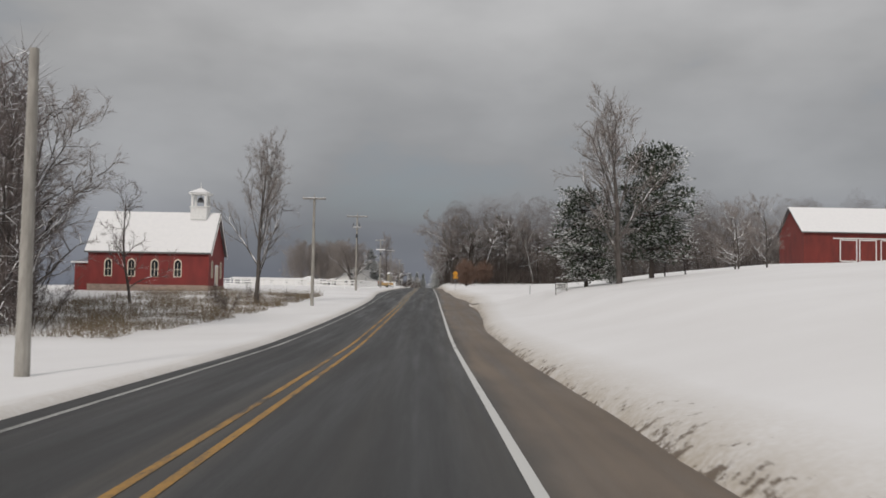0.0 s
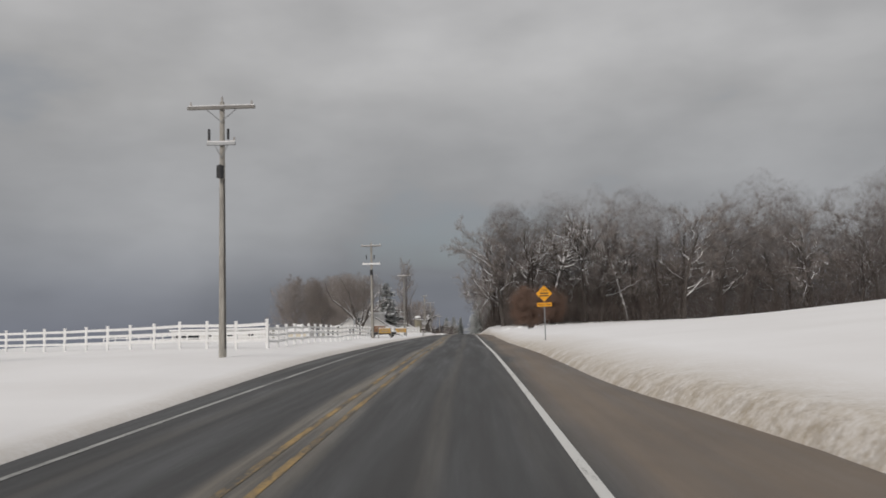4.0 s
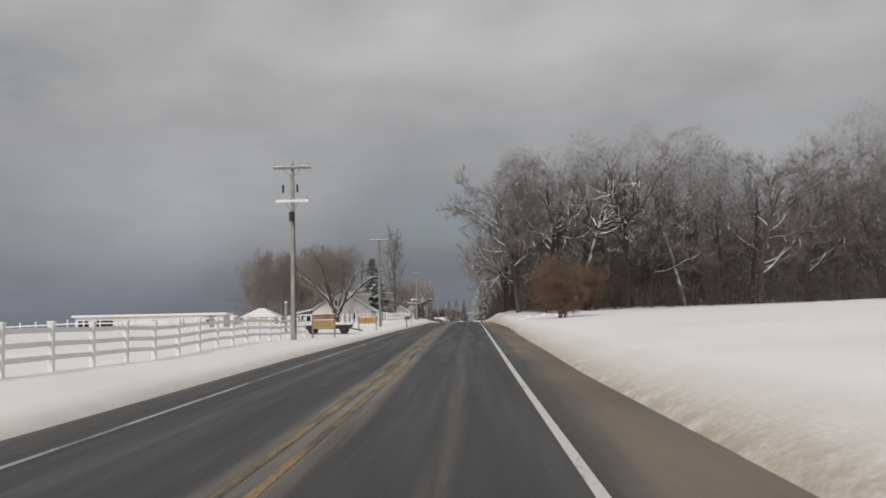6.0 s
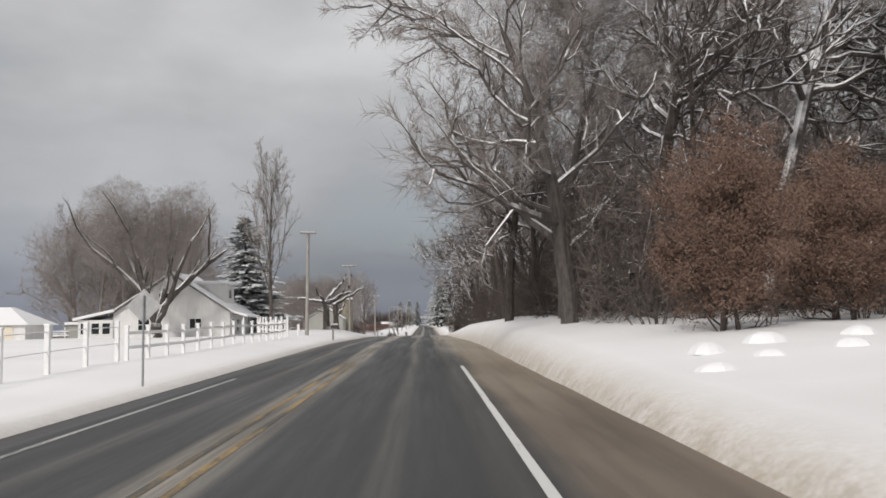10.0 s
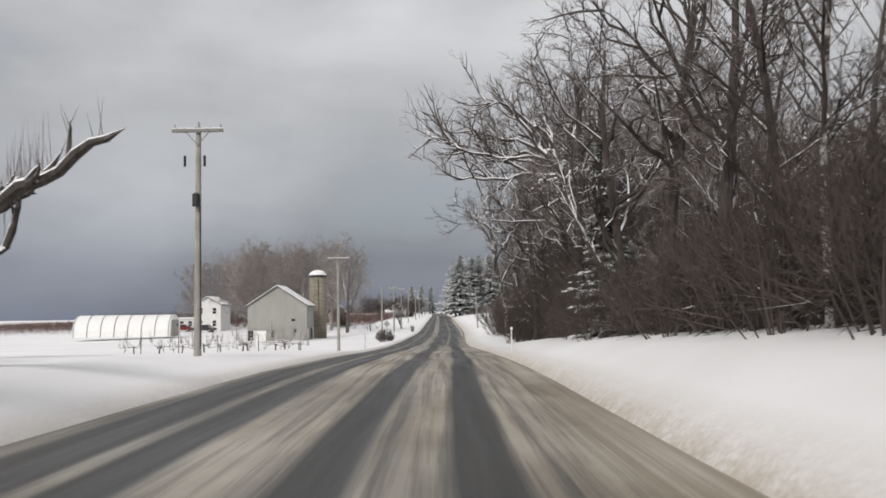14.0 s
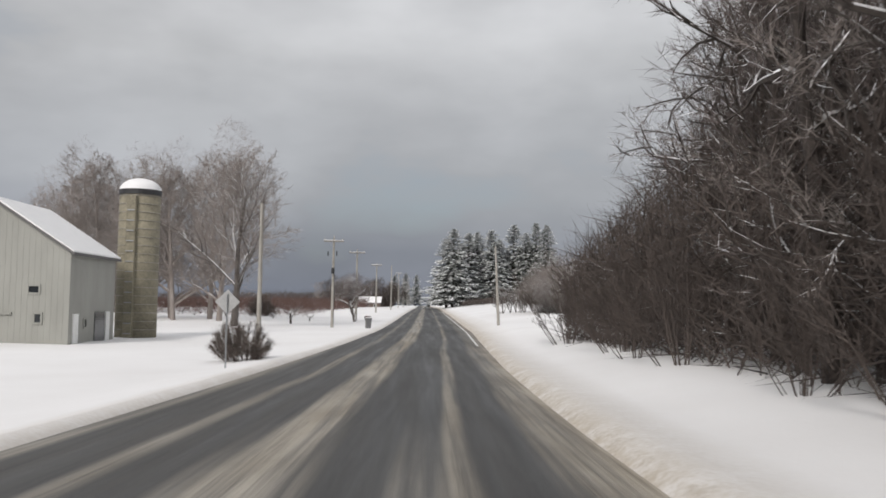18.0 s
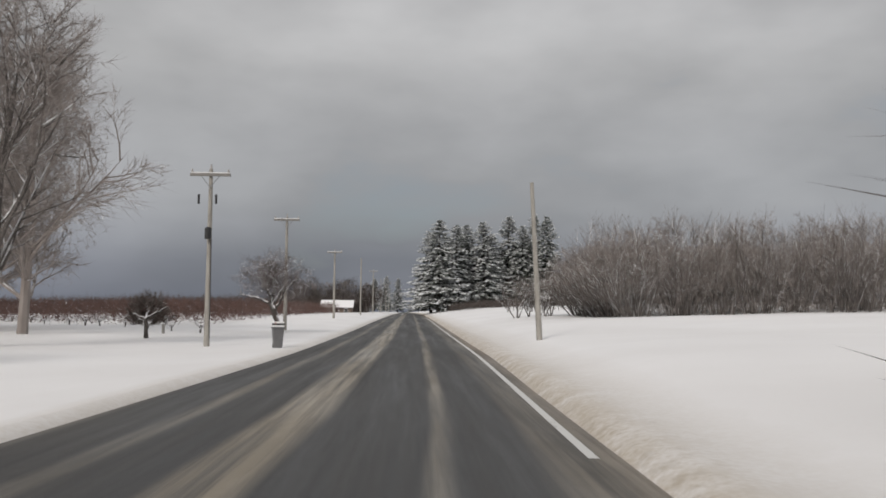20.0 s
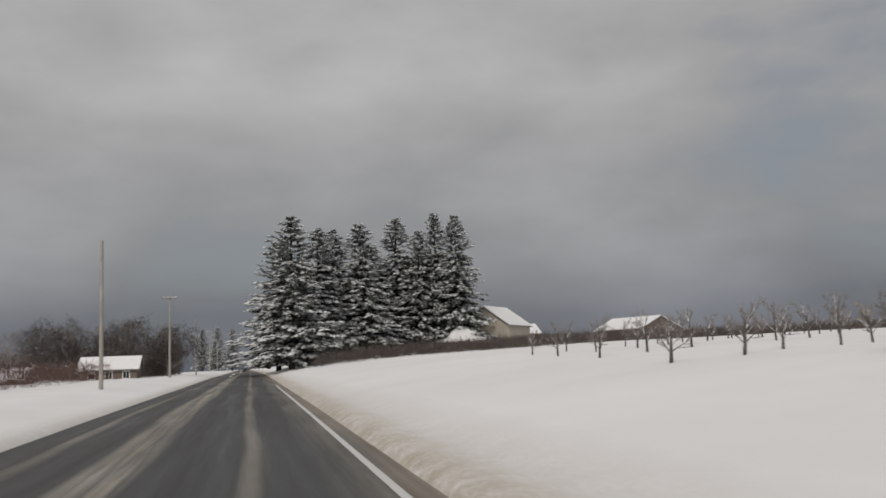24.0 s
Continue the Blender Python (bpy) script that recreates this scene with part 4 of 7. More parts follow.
# far end of the road
scatter([far_tree], [(-11, 622), (-15, 615), (-19, 625), (-24, 618), (-13, 630), (-32, 622)], 1.5, 0.45, 0.62)
scatter([far_tree, spruce], [(-14, 880), (-8, 900), (3, 890), (9, 900), (-20, 905), (14, 880)], 2.0, 0.8, 1.0)
# spruces on the rise
for x, y, s, k in ((5.7, 622, 1.04, spruce), (4.4, 640, 1.06, spruce), (10.5, 634, 1.02, spruce_slim), (13.5, 641, 1.05, spruce), (17.5, 636, 1.12, spruce_slim), (20, 645, 1.0, spruce),
                   (24.5, 648, 1.12, spruce_slim), (28, 644, 1.08, spruce), (31.6, 646, 1.16, spruce_slim), (34.0, 642, 1.14, spruce), (8.5, 650, 0.9, spruce)):
    k.put(x, y, s * rng.uniform(0.98, 1.09), rng.uniform(0, 360), 0.3, s * rng.uniform(1.1, 1.4) * (0.75 if x > 27 else 1.0))
for i in range(9):
    (spruce if i % 2 else spruce_slim).put(7 + i * 3.3, 652 + (i % 3) * 4, rng.uniform(0.8, 1.02), rng.uniform(0, 360), 0.3, rng.uniform(1.1, 1.35))
# sapling thicket, shrubs and the orchard on the slope
for i in range(27):
    hedge.put(15.2 + (i % 9) * 2.7 + rng.uniform(-1, 1), 468.5 + (i // 9) * 5 + rng.uniform(-1.5, 1.5), rng.uniform(0.72, 0.9) + 0.1 * (i // 9 == 2), rng.uniform(0, 360))
for x, y, s in ((12.9, 480.0, 0.66), (13.3, 478.2, 0.72), (13.5, 476.2, 0.70), (13.8, 473.8, 0.78), (14.0, 471.4, 0.80), (14.6, 468.6, 0.86), (15.4, 478.8, 0.84), (15.6, 475.0, 0.9)):
    fan.put(x, y, s, rng.uniform(-20, 20))
for i in range(9):
    slim_grey.put(17.5 + i * 3.1 + rng.uniform(-1, 1), 474 + (i % 3) * 2.5, rng.uniform(0.52, 0.62), rng.uniform(0, 360), wide=0.40,
                  label="slender pale sapling rising out of the thicket")


def sumac_build(seed):
    """A low forked shrub tree with a dark seed head at each tip."""
    def build():
        g = random.Random(seed)
        stem, heads = Sticks(), Sticks()
        for k in range(3):
            an = 2.6 + k * 2.1
            lead = wander(g, Vector((0.1 * k, 0, -0.2)), Vector((math.cos(an) * (0.7 if k == 0 else 0.25), math.sin(an) * 0.4, 1)), 2.1, 5, 0.22, 0.05)
            stem.tube(lead, [0.07 * (1 - i / 8) for i in range(6)], 6)
            for j in range(9):
                q, dd = along(lead, 0.3 + 0.7 * (j + g.random()) / 9)
                fork = wander(g, q, turned(g, dd, g.uniform(0.4, 0.9)) + Vector((0, 0, 0.4)), g.uniform(0.8, 1.6), 4, 0.16, 0.10)
                stem.tube(fork, [0.026 * (1 - i / 6) + 0.003 for i in range(5)], 5)
                for _ in range(6):
                    q2, d2 = along(fork, g.uniform(0.4, 1))
                    tip = q2 + (turned(g, d2, g.uniform(0.3, 0.8)) + Vector((0, 0, 0.3))) * g.uniform(0.3, 0.6)
                    stem.twig(q2, tip, 0.008)
                    for _ in range(4):
                        b = q2.lerp(tip, g.uniform(0.2, 0.9))
                        stem.twig(b, b + Vector((g.gauss(0, 0.12), g.gauss(0, 0.12), g.uniform(0.05, 0.3))), 0.005)
                    if g.random() < 0.28:
                        up = Vector((g.gauss(0, 0.3), g.gauss(0, 0.3), 1)).normalized()
                        heads.tube([tip, tip + up * 0.03, tip + up * 0.08, tip + up * 0.13], [0.008, 0.02, 0.016, 0], 5)
        return (("stem_clump", stem, LIMB_PALE), ("seed_head", heads, REDTWIG))
    return build


sumac = Kind("sumac", "crooked bare sumac with dark seed heads and snowy stems", "shrub", "sumacs by the thicket", sumac_build(81))
for x, y, s, tw in ((8.15, 481.7, 1.0, 0), (9.33, 482.6, 0.78, 75), (10.17, 482.5, 0.84, 200), (10.4, 480.9, 0.8, 300), (10.95, 481.2, 0.86, 130)):
    sumac.put(x, y, s, tw)
for r in range(4):
    for c in range(24):
        x = 10.6 + 1.6 * r + c * 2.1 + rng.uniform(-0.25, 0.25)
        y = 512 + 9.0 * r + c * 0.75 + rng.uniform(-0.4, 0.4)
        orchard.put(x, y, rng.uniform(0.5, 0.66), rng.uniform(0, 360), wide=rng.uniform(0.4, 0.6))
for x, y in ((12.6, 506.0), (17.5, 509.0), (22.8, 511.0)):
    orchard.put(x, y, 0.8, rng.uniform(0, 360))
# ---------------------------------------------------------------- shapes for built things
def box(bm, x0, x1, y0, y1, z0, z1, bevel=0.0):
    r = bmesh.ops.create_cube(bm, size=1.0, matrix=Matrix.Translation(((x0 + x1) / 2, (y0 + y1) / 2, (z0 + z1) / 2)) @ Matrix.Diagonal((x1 - x0, y1 - y0, z1 - z0, 1)))
    if bevel:
        edges = list({e for v in r["verts"] for e in v.link_edges})
        bmesh.ops.bevel(bm, geom=edges, offset=bevel, segments=2, affect="EDGES", profile=0.6)


def boxed(name, material, parent, *dims, bevel=0.0, label=""):
    bm = bmesh.new()
    box(bm, *dims, bevel=bevel)
    return part(name, bm, material, parent, label)


def rod(bm, p, q, r0, r1=None, sides=8):
    p, q = Vector(p), Vector(q)
    d = q - p
    m = Matrix.Translation((p + q) / 2) @ d.to_track_quat("Z", "Y").to_matrix().to_4x4()
    bmesh.ops.create_cone(bm, cap_ends=True, segments=sides, radius1=r0, radius2=r0 if r1 is None else r1, depth=d.length, matrix=m)


def rodded(name, material, parent, p, q, r0, r1=None, sides=8, label=""):
    bm = bmesh.new()
    rod(bm, p, q, r0, r1, sides)
    return part(name, bm, material, parent, label)


def extruded(bm, outline, y0, y1):
    """A prism: an outline in x and z, drawn out along y."""
    a = [bm.verts.new((x, y0, z)) for x, z in outline]
    b = [bm.verts.new((x, y1, z)) for x, z in outline]
    bm.faces.new(a)
    bm.faces.new(list(reversed(b)))
    for i in range(len(a)):
        j = (i + 1) % len(a)
        bm.faces.new((a[j], a[i], b[i], b[j]))
    bmesh.ops.recalc_face_normals(bm, faces=bm.faces[:])


def thing(name, x, y, z, turn, label, category, group=""):
    root = new(name)
    root.matrix_basis = pose(x, y, z, 0, 0, turn)
    return tagged(root, label, category, group)


def gabled(root, w, d, eave, ridge, wall, roof, over=0.35, base=0.0, snow=0.14, foot=None):
    """Body, roof slopes and their snow; the front gable looks towards -y."""
    bm = bmesh.new()
    extruded(bm, [(-w / 2, base), (w / 2, base), (w / 2, eave), (0, ridge), (-w / 2, eave)], 0, d)
    part("wall", bm, wall, root)
    if foot:
        bm = bmesh.new()
        box(bm, -w / 2 - 0.03, w / 2 + 0.03, -0.03, d + 0.03, -0.6, base + 0.02)
        part("foundation", bm, foot, root, "low foundation of dull stone")
    s = (ridge - eave) / (w / 2)
    for side in (-1, 1):
        lo_x, lo_z = side * (w / 2 + over), eave - s * over
        for nm, m, t0, t1, o in (("roof", roof, 0.02, 0.16, over), ("roof_snow", CAP, 0.162, 0.162 + snow, over - 0.03)):
            bm = bmesh.new()
            k = 0.0 if nm == "roof" else 0.04 * side
            extruded(bm, [(0, ridge + t0), (lo_x - k, lo_z + t0), (lo_x - k, lo_z + t1), (0, ridge + t1)], -o, d + o)
            part(nm, bm, m, root, "even layer of snow" if nm == "roof_snow" else "")


def window(root, m, w, h, frame_material, arched=False, bars=(1, 1), label="", glass=None):
    """A window set on a wall; in m's frame x runs along the wall, z up and -y out of it."""
    f = 0.09
    bm = bmesh.new()
    top = h
    outline = [(-w / 2 - f, -f), (w / 2 + f, -f), (w / 2 + f, top)]
    inner = [(-w / 2, 0), (w / 2, 0), (w / 2, top - f)]
    if arched:
        outline += [(w / 2 * 0.72 + f, top + w * 0.34), (0, top + w * 0.52 + f), (-w / 2 * 0.72 - f, top + w * 0.34)]
        inner += [(w / 2 * 0.70, top + w * 0.22), (0, top + w * 0.42), (-w / 2 * 0.70, top + w * 0.22)]
    else:
        outline += [(w / 2 + f, top + f), (-w / 2 - f, top + f)]
        inner += [(w / 2, top), (-w / 2, top)]
        outline.pop(2)
        inner.pop(2)
    outline.append((-w / 2 - f, top)) if arched else None
    inner.append((-w / 2, top - f)) if arched else None
    n = len(outline)
    for y0, y1 in ((-0.06, 0.0),):
        vo = [[bm.verts.new((x, y, z)) for x, z in outline] for y in (y0, y1)]
        vi = [[bm.verts.new((x, y, z)) for x, z in inner] for y in (y0, y1)]
        for i in range(n):
            j = (i + 1) % n
            bm.faces.new((vo[0][i], vo[0][j], vi[0][j], vi[0][i]))
            bm.faces.new((vo[0][j], vo[0][i], vo[1][i], vo[1][j]))
            bm.faces.new((vi[0][i], vi[0][j], vi[1][j], vi[1][i]))
    bmesh.ops.recalc_face_normals(bm, faces=bm.faces[:])
    bm.transform(m)
    frame_ob = part("window", bm, frame_material, root, label)
    bm = bmesh.new()
    extruded(bm, inner, -0.015, 0.004)
    bm.transform(m)
    part("pane", bm, glass or GLASS_AND_SHADE, frame_ob)
    for i in range(1, bars[0] + 1):
        bm = bmesh.new()
        x = -w / 2 + w * i / (bars[0] + 1)
        box(bm, x - 0.025, x + 0.025, -0.045, -0.012, 0, h)
        bm.transform(m)
        part("glazing_bar", bm, frame_material, frame_ob)
    for i in range(1, bars[1] + 1):
        bm = bmesh.new()
        z = h * i / (bars[1] + 1)
        box(bm, -w / 2, w / 2, -0.045, -0.012, z - 0.03, z + 0.03)
        bm.transform(m)
        part("glazing_bar", bm, frame_material, frame_ob)
    return frame_ob


# ---------------------------------------------------------------- the red schoolhouse
school = thing("schoolhouse", -25.4, 110.4, 1.62, 90, "red clapboard country schoolhouse with snowy roof and white belfry", "house")
gabled(school, 7.6, 13.7, 4.5, 8.9, RED_BOARD, ROOF_GREY, 0.35, 0.55, 0.13, STONE)
for k in range(4):
    window(school, pose(-3.8, 3.5 + k * 2.63, 1.55, 0, 0, -90), 0.72, 1.55, CREAM, True, (1, 1), "tall arched window with a cream frame")
    window(school, pose(3.8, 3.5 + k * 2.63, 1.55, 0, 0, 90), 0.72, 1.55, CREAM, True, (1, 1), "tall arched window with a cream frame")
for x in (-2.2, 2.2):
    window(school, pose(x, 0, 1.55), 0.6, 1.5, CREAM, True, (1, 1), "tall arched window with a cream frame")
door = boxed("door", WHITE, school, -0.75, 0.75, -0.07, 0.0, 0.55, 3.0, label="white double door")
boxed("door_panel", CREAM, door, -0.6, -0.06, -0.1, -0.07, 0.7, 2.8)
boxed("door_panel", CREAM, door, 0.06, 0.6, -0.1, -0.07, 0.7, 2.8)
for i in range(3):
    boxed("step", STONE, school, -1.3, 1.3, -1.5 + i * 0.4, -0.05, -0.3 + i * 0.26, 0.0 + i * 0.26)
for sx in (-1, 1):
    bm = bmesh.new()
    s = (8.9 - 4.5) / 3.8
    extruded(bm, [(0, 8.93), (sx * 4.15, 4.5 - s * 0.35 + 0.03), (sx * 4.15, 4.5 - s * 0.35 - 0.2), (0, 8.7)], -0.42, -0.36)
    part("bargeboard", bm, WHITE, school, "cream bargeboard")
    boxed("corner_board", RED_BOARD, school, sx * 3.83 - 0.06, sx * 3.83 + 0.06, -0.04, 0.12, 0.55, 4.4)
belfry = boxed("belfry", WHITE, school, -0.95, 0.95, 1.1, 3.0, 8.3, 9.75, bevel=0.03, label="white open belfry with four posts")
boxed("belfry_ledge", WHITE, belfry, -1.05, 1.05, 1.0, 3.1, 9.75, 9.87)
for px in (-0.78, 0.78):
    for py in (1.28, 2.82):
        boxed("belfry_post", WHITE, belfry, px - 0.13, px + 0.13, py - 0.13, py + 0.13, 9.87, 11.3)
bm = bmesh.new()
box(bm, -1.15, 1.15, 0.9, 3.2, 11.3, 11.48)
part("belfry_cornice", bm, WHITE, belfry)
bm = bmesh.new()
bmesh.ops.create_cone(bm, cap_ends=True, segments=4, radius1=1.75, radius2=0.16, depth=0.62, matrix=Matrix.Translation((0, 2.05, 11.79)) @ Matrix.Rotation(radians(45), 4, "Z"))
part("belfry_roof", bm, CAP, belfry, "small snow-covered pyramid roof")
rodded("finial", WHITE, belfry, (0, 2.05, 12.0), (0, 2.05, 12.75), 0.07, 0.015)
bm = bmesh.new()
bmesh.ops.create_cone(bm, cap_ends=True, segments=14, radius1=0.42, radius2=0.2, depth=0.55, matrix=Matrix.Translation((0, 2.05, 10.7)))
rod(bm, (0, 2.05, 10.95), (0, 2.05, 11.3), 0.05)
part("bell", bm, BLACK, belfry, "dark bell")
annex = boxed("lean_to", RED_BOARD, school, -3.2, 2.6, 13.7, 15.4, -0.3, 2.9)
bm = bmesh.new()
extruded(bm, [(-3.5, 2.95), (2.9, 2.95), (2.9, 3.12), (-3.5, 3.12)], 13.6, 15.75)
part("lean_to_roof", bm, CAP, annex, "snow-covered lean-to roof")

# ---------------------------------------------------------------- the red barn on the hill
barn = thing("red_barn", 86, 147, 7.6, 90, "long red barn with white-trimmed doors and snow on its roof", "barn")
gabled(barn, 10, 29, 4.8, 8.6, RED_BARN, ROOF_GREY, 0.5, -0.6, 0.10)
for k, y in enumerate((11.5, 14.5, 17.8, 20.8)):
    d = boxed("barn_door", RED_BARN, barn, -5.1, -5.02, y, y + 2.7, 0.1, 3.5, label="red plank door with white trim")
    for a, b, c, e in ((y, y + 0.16, 0.1, 3.5), (y + 2.54, y + 2.7, 0.1, 3.5), (y, y + 2.7, 3.34, 3.5), (y, y + 2.7, 0.1, 0.26)):
        boxed("trim", WHITE, d, -5.14, -5.1, a, b, c, e)
boxed("door_track", WHITE, barn, -5.16, -5.0, 10.5, 24.5, 3.58, 3.74)

# ---------------------------------------------------------------- the grey barn and silo
gbarn = thing("grey_barn", -22.95, 413.5, 1.42, 0, "grey-green board barn with a white lower door, snow on its roof", "barn")
gabled(gbarn, 7.9, 6.7, 4.8, 7.35, GREY_BOARD, ROOF_GREY, 0.25, -0.5, 0.10)
boxed("sliding_door", WHITE, gbarn, -3.15, -1.45, -0.06, 0.0, 0.05, 1.55, label="white sliding door")
# dark panel on the solid wall, standing in for the shade inside an opening
boxed("doorway_shade", GLASS_AND_SHADE, gbarn, -3.85, -3.2, -0.03, 0.0, 0.0, 1.5, label="dark panel for the shade inside the open barn door")
sd = boxed("stable_door", GREY_BOARD, gbarn, -1.4, -0.45, -0.07, 0.0, 0.0, 1.6, label="grey plank door")
boxed("door_post", BLACK, sd, -0.62, -0.5, -0.12, -0.07, 0.0, 1.5)
boxed("door_track", GREY_BOARD, gbarn, -3.9, 1.1, -0.1, 0.0, 1.62, 1.74)
window(gbarn, pose(2.15, 0, 2.75), 0.5, 0.32, GREY_BOARD, False, (0, 0))
window(gbarn, pose(2.4, 0, 1.25), 0.3, 0.42, GREY_BOARD, False, (0, 0))
boxed("side_door", WHITE, gbarn, 3.95, 4.0, 0.5, 1.2, 0.0, 1.7, label="white side door")
# another flat dark panel in place of a shaded opening
boxed("side_doorway_shade", GLASS_AND_SHADE, gbarn, 3.95, 3.99, 3.6, 5.2, 0.0, 1.8)
boxed("side_door", WHITE, gbarn, 3.95, 4.01, 5.3, 5.9, 0.0, 1.8)
window(gbarn, pose(3.95, 2.2, 1.0, 0, 0, 90), 0.3, 0.4, GREY_BOARD, False, (0, 0))

silo = thing("silo", -18.9, 424.0, 1.25, 0, "weathered tan concrete silo with a snowy dome", "silo")
bm = bmesh.new()
bmesh.ops.create_cone(bm, cap_ends=True, segments=40, radius1=1.24, radius2=1.22, depth=9.7, matrix=Matrix.Translation((0, 0, 4.55)))
for f in bm.faces:
    f.smooth = len(f.verts) == 4
part("barrel", bm, SILO, silo)
for k in range(18):
    bm = bmesh.new()
    z = 0.35 + k * 0.51
    bmesh.ops.create_cone(bm, cap_ends=True, segments=32, radius1=1.262, radius2=1.262, depth=0.035, matrix=Matrix.Translation((0, 0, z)))
    part("hoop", bm, POLE_WOOD, silo)
rodded("rim", BLACK, silo, (0, 0, 9.1), (0, 0, 9.42), 1.27, sides=32, label="dark rim below the dome")
bm = bmesh.new()
bmesh.ops.create_uvsphere(bm, u_segments=24, v_segments=12, radius=1.26, matrix=Matrix.Translation((0, 0, 9.4)) @ Matrix.Diagonal((1, 1, 0.62, 1)))
bmesh.ops.delete(bm, geom=[v for v in bm.verts if v.co.z < 9.38], context="VERTS")
for f in bm.faces:
    f.smooth = True
part("dome", bm, CAP, silo, "dome under smooth snow")
chute = boxed("chute", SILO, silo, -0.35, 0.2, -1.5, -1.1, 0.2, 9.0, bevel=0.04)
for k in range(13):
    boxed("rung", STEEL, chute, -0.3, 0.15, -1.56, -1.5, 0.6 + k * 0.62, 0.66 + k * 0.62)

# ---------------------------------------------------------------- the white house
house = thing("white_house", -24.4, 296, 3.72, 0, "white clapboard house with snowy roof, dormer and porch wing", "house")
gabled(house, 10.8, 9.5, 2.35, 5.9, WHITE_BOARD, ROOF_GREY, 0.4, -0.5, 0.15)
window(house, pose(-0.75, 0, 3.2), 0.9, 0.95, WHITE, False, (1, 1))
wide = window(house, pose(2.2, 0, 0.75), 1.05, 1.0, WHITE, False, (1, 0))
window(house, pose(-2.6, 0, 0.75), 1.0, 1.0, WHITE, False, (1, 1))
dorm = boxed("dormer", WHITE_BOARD, house, 1.6, 4.4, 2.6, 6.6, 3.0, 5.1)
boxed("dormer_roof", CAP, dorm, 1.2, 4.8, 2.3, 6.9, 5.12, 5.4, bevel=0.05, label="flat snowy dormer roof")
window(dorm, pose(4.4, 4.6, 3.75, 0, 0, 90), 1.2, 0.8, WHITE, False, (1, 0))
boxed("side_porch_post", WHITE, house, 6.6, 6.75, -0.1, 0.05, -0.2, 1.9)
bm = bmesh.new()
extruded(bm, [(5.3, 2.4), (7.1, 1.85), (7.1, 2.05), (5.3, 2.6)], -0.4, 6.0)
part("side_porch_roof", bm, CAP, house, "snow-covered porch roof")
window(house, pose(5.4, 1.4, 0.6, 0, 0, 90), 0.8, 1.1, WHITE, False, (0, 1))
window(house, pose(5.4, 3.4, 0.6, 0, 0, 90), 0.8, 1.1, WHITE, False, (0, 1))
wing = boxed("porch_wing", WHITE_BOARD, house, -8.6, -5.4, -0.2, 5.5, -0.5, 1.75)
bm = bmesh.new()
extruded(bm, [(-9.0, 1.72), (-5.2, 2.5), (-5.2, 2.75), (-9.0, 1.95)], -0.6, 5.9)
part("porch_wing_roof", bm, CAP, wing, "sloping snow-covered roof")
for k in range(3):
    window(wing, pose(-8.0 + k * 1.0, -0.2, 0.45), 0.7, 1.0, WHITE, False, (0, 0))

garage = thing("garage", -38.3, 290, 3.35, 0, "small white garage under a snow-covered hipped roof", "garage")
boxed("wall", WHITE_BOARD, garage, -2.9, 2.9, 0, 6.0, -0.5, 1.75)
boxed("garage_door", CREAM, garage, -1.9, 1.9, -0.06, 0.0, 0.0, 1.6, label="pale garage door")
bm = bmesh.new()
bmesh.ops.create_cone(bm, cap_ends=True, segments=4, radius1=4.75, radius2=0.7, depth=1.6, matrix=Matrix.Translation((0, 3.0, 2.55)) @ Matrix.Rotation(radians(45), 4, "Z"))
part("roof", bm, CAP, garage, "thick snow on the hipped roof")
shed = thing("low_shed", -52, 285, 3.2, 0, "long low white shed with a snowy roof", "shed")
boxed("wall", WHITE_BOARD, shed, -7, 7, 0, 4, -0.4, 1.5)
boxed("roof_snow", CAP, shed, -7.4, 7.4, -0.4, 4.4, 1.5, 1.85, bevel=0.06)
for k in range(3):
    # the bays are not hollow: dark panels paint their inner shade
    boxed("doorway_shade", GLASS_AND_SHADE, shed, -5.8 + k * 4.2, -3.0 + k * 4.2, -0.04, 0, 0.0, 1.2, label="dark panel for the shade inside an open bay")
pen = thing("animal_shed", -39.8, 246, ground_z(-39.8, 246), 4, "low white animal shed with small dark windows and thick roof snow", "shed")
boxed("wall", WHITE_BOARD, pen, -12, 7, 0, 4.5, -0.5, 1.75)
boxed("roof_snow", CAP, pen, -12.4, 7.4, -0.4, 4.9, 1.75, 2.05, bevel=0.09)
for k in range(4):
    window(pen, pose(-5.6 + k * 3.6, 0, 0.7), 0.9, 0.5, WHITE, False, (1, 0))
for k in range(2):
    # shade of the two bays put on as dark panels
    boxed("doorway_shade", GLASS_AND_SHADE, pen, -11.6 + k * 2.3, -9.5 + k * 2.3, -0.04, 0.0, 0.1, 1.3, label="dark panel for the shade inside an open bay")
boxed("door", GREY_BOARD, pen, 5.2, 6.3, -0.06, 0.0, 0.0, 1.6, label="grey plank door")
hut = thing("round_roofed_shed", -43.4, 285, ground_z(-43.4, 285) - 0.5, 90, "white shed under a rounded snow-covered roof", "shed")
bm = bmesh.new()
extruded(bm, [(-2.2, -0.6), (2.2, -0.6), (2.2, 1.0), (1.8, 1.5), (1.0, 1.85), (0, 1.95), (-1.0, 1.85), (-1.8, 1.5), (-2.2, 1.0)], -2.5, 2.5)
part("wall", bm, WHITE_BOARD, hut)
bm = bmesh.new()
extruded(bm, [(2.35, 1.0), (1.9, 1.55), (1.05, 1.92), (0, 2.02), (-1.05, 1.92), (-1.9, 1.55), (-2.35, 1.0), (-2.3, 1.15), (-1.85, 1.75), (-1.0, 2.12), (0, 2.22), (1.0, 2.12), (1.85, 1.75), (2.3, 1.15)], -2.65, 2.65)
part("roof_snow", bm, CAP, hut, "rounded layer of snow")
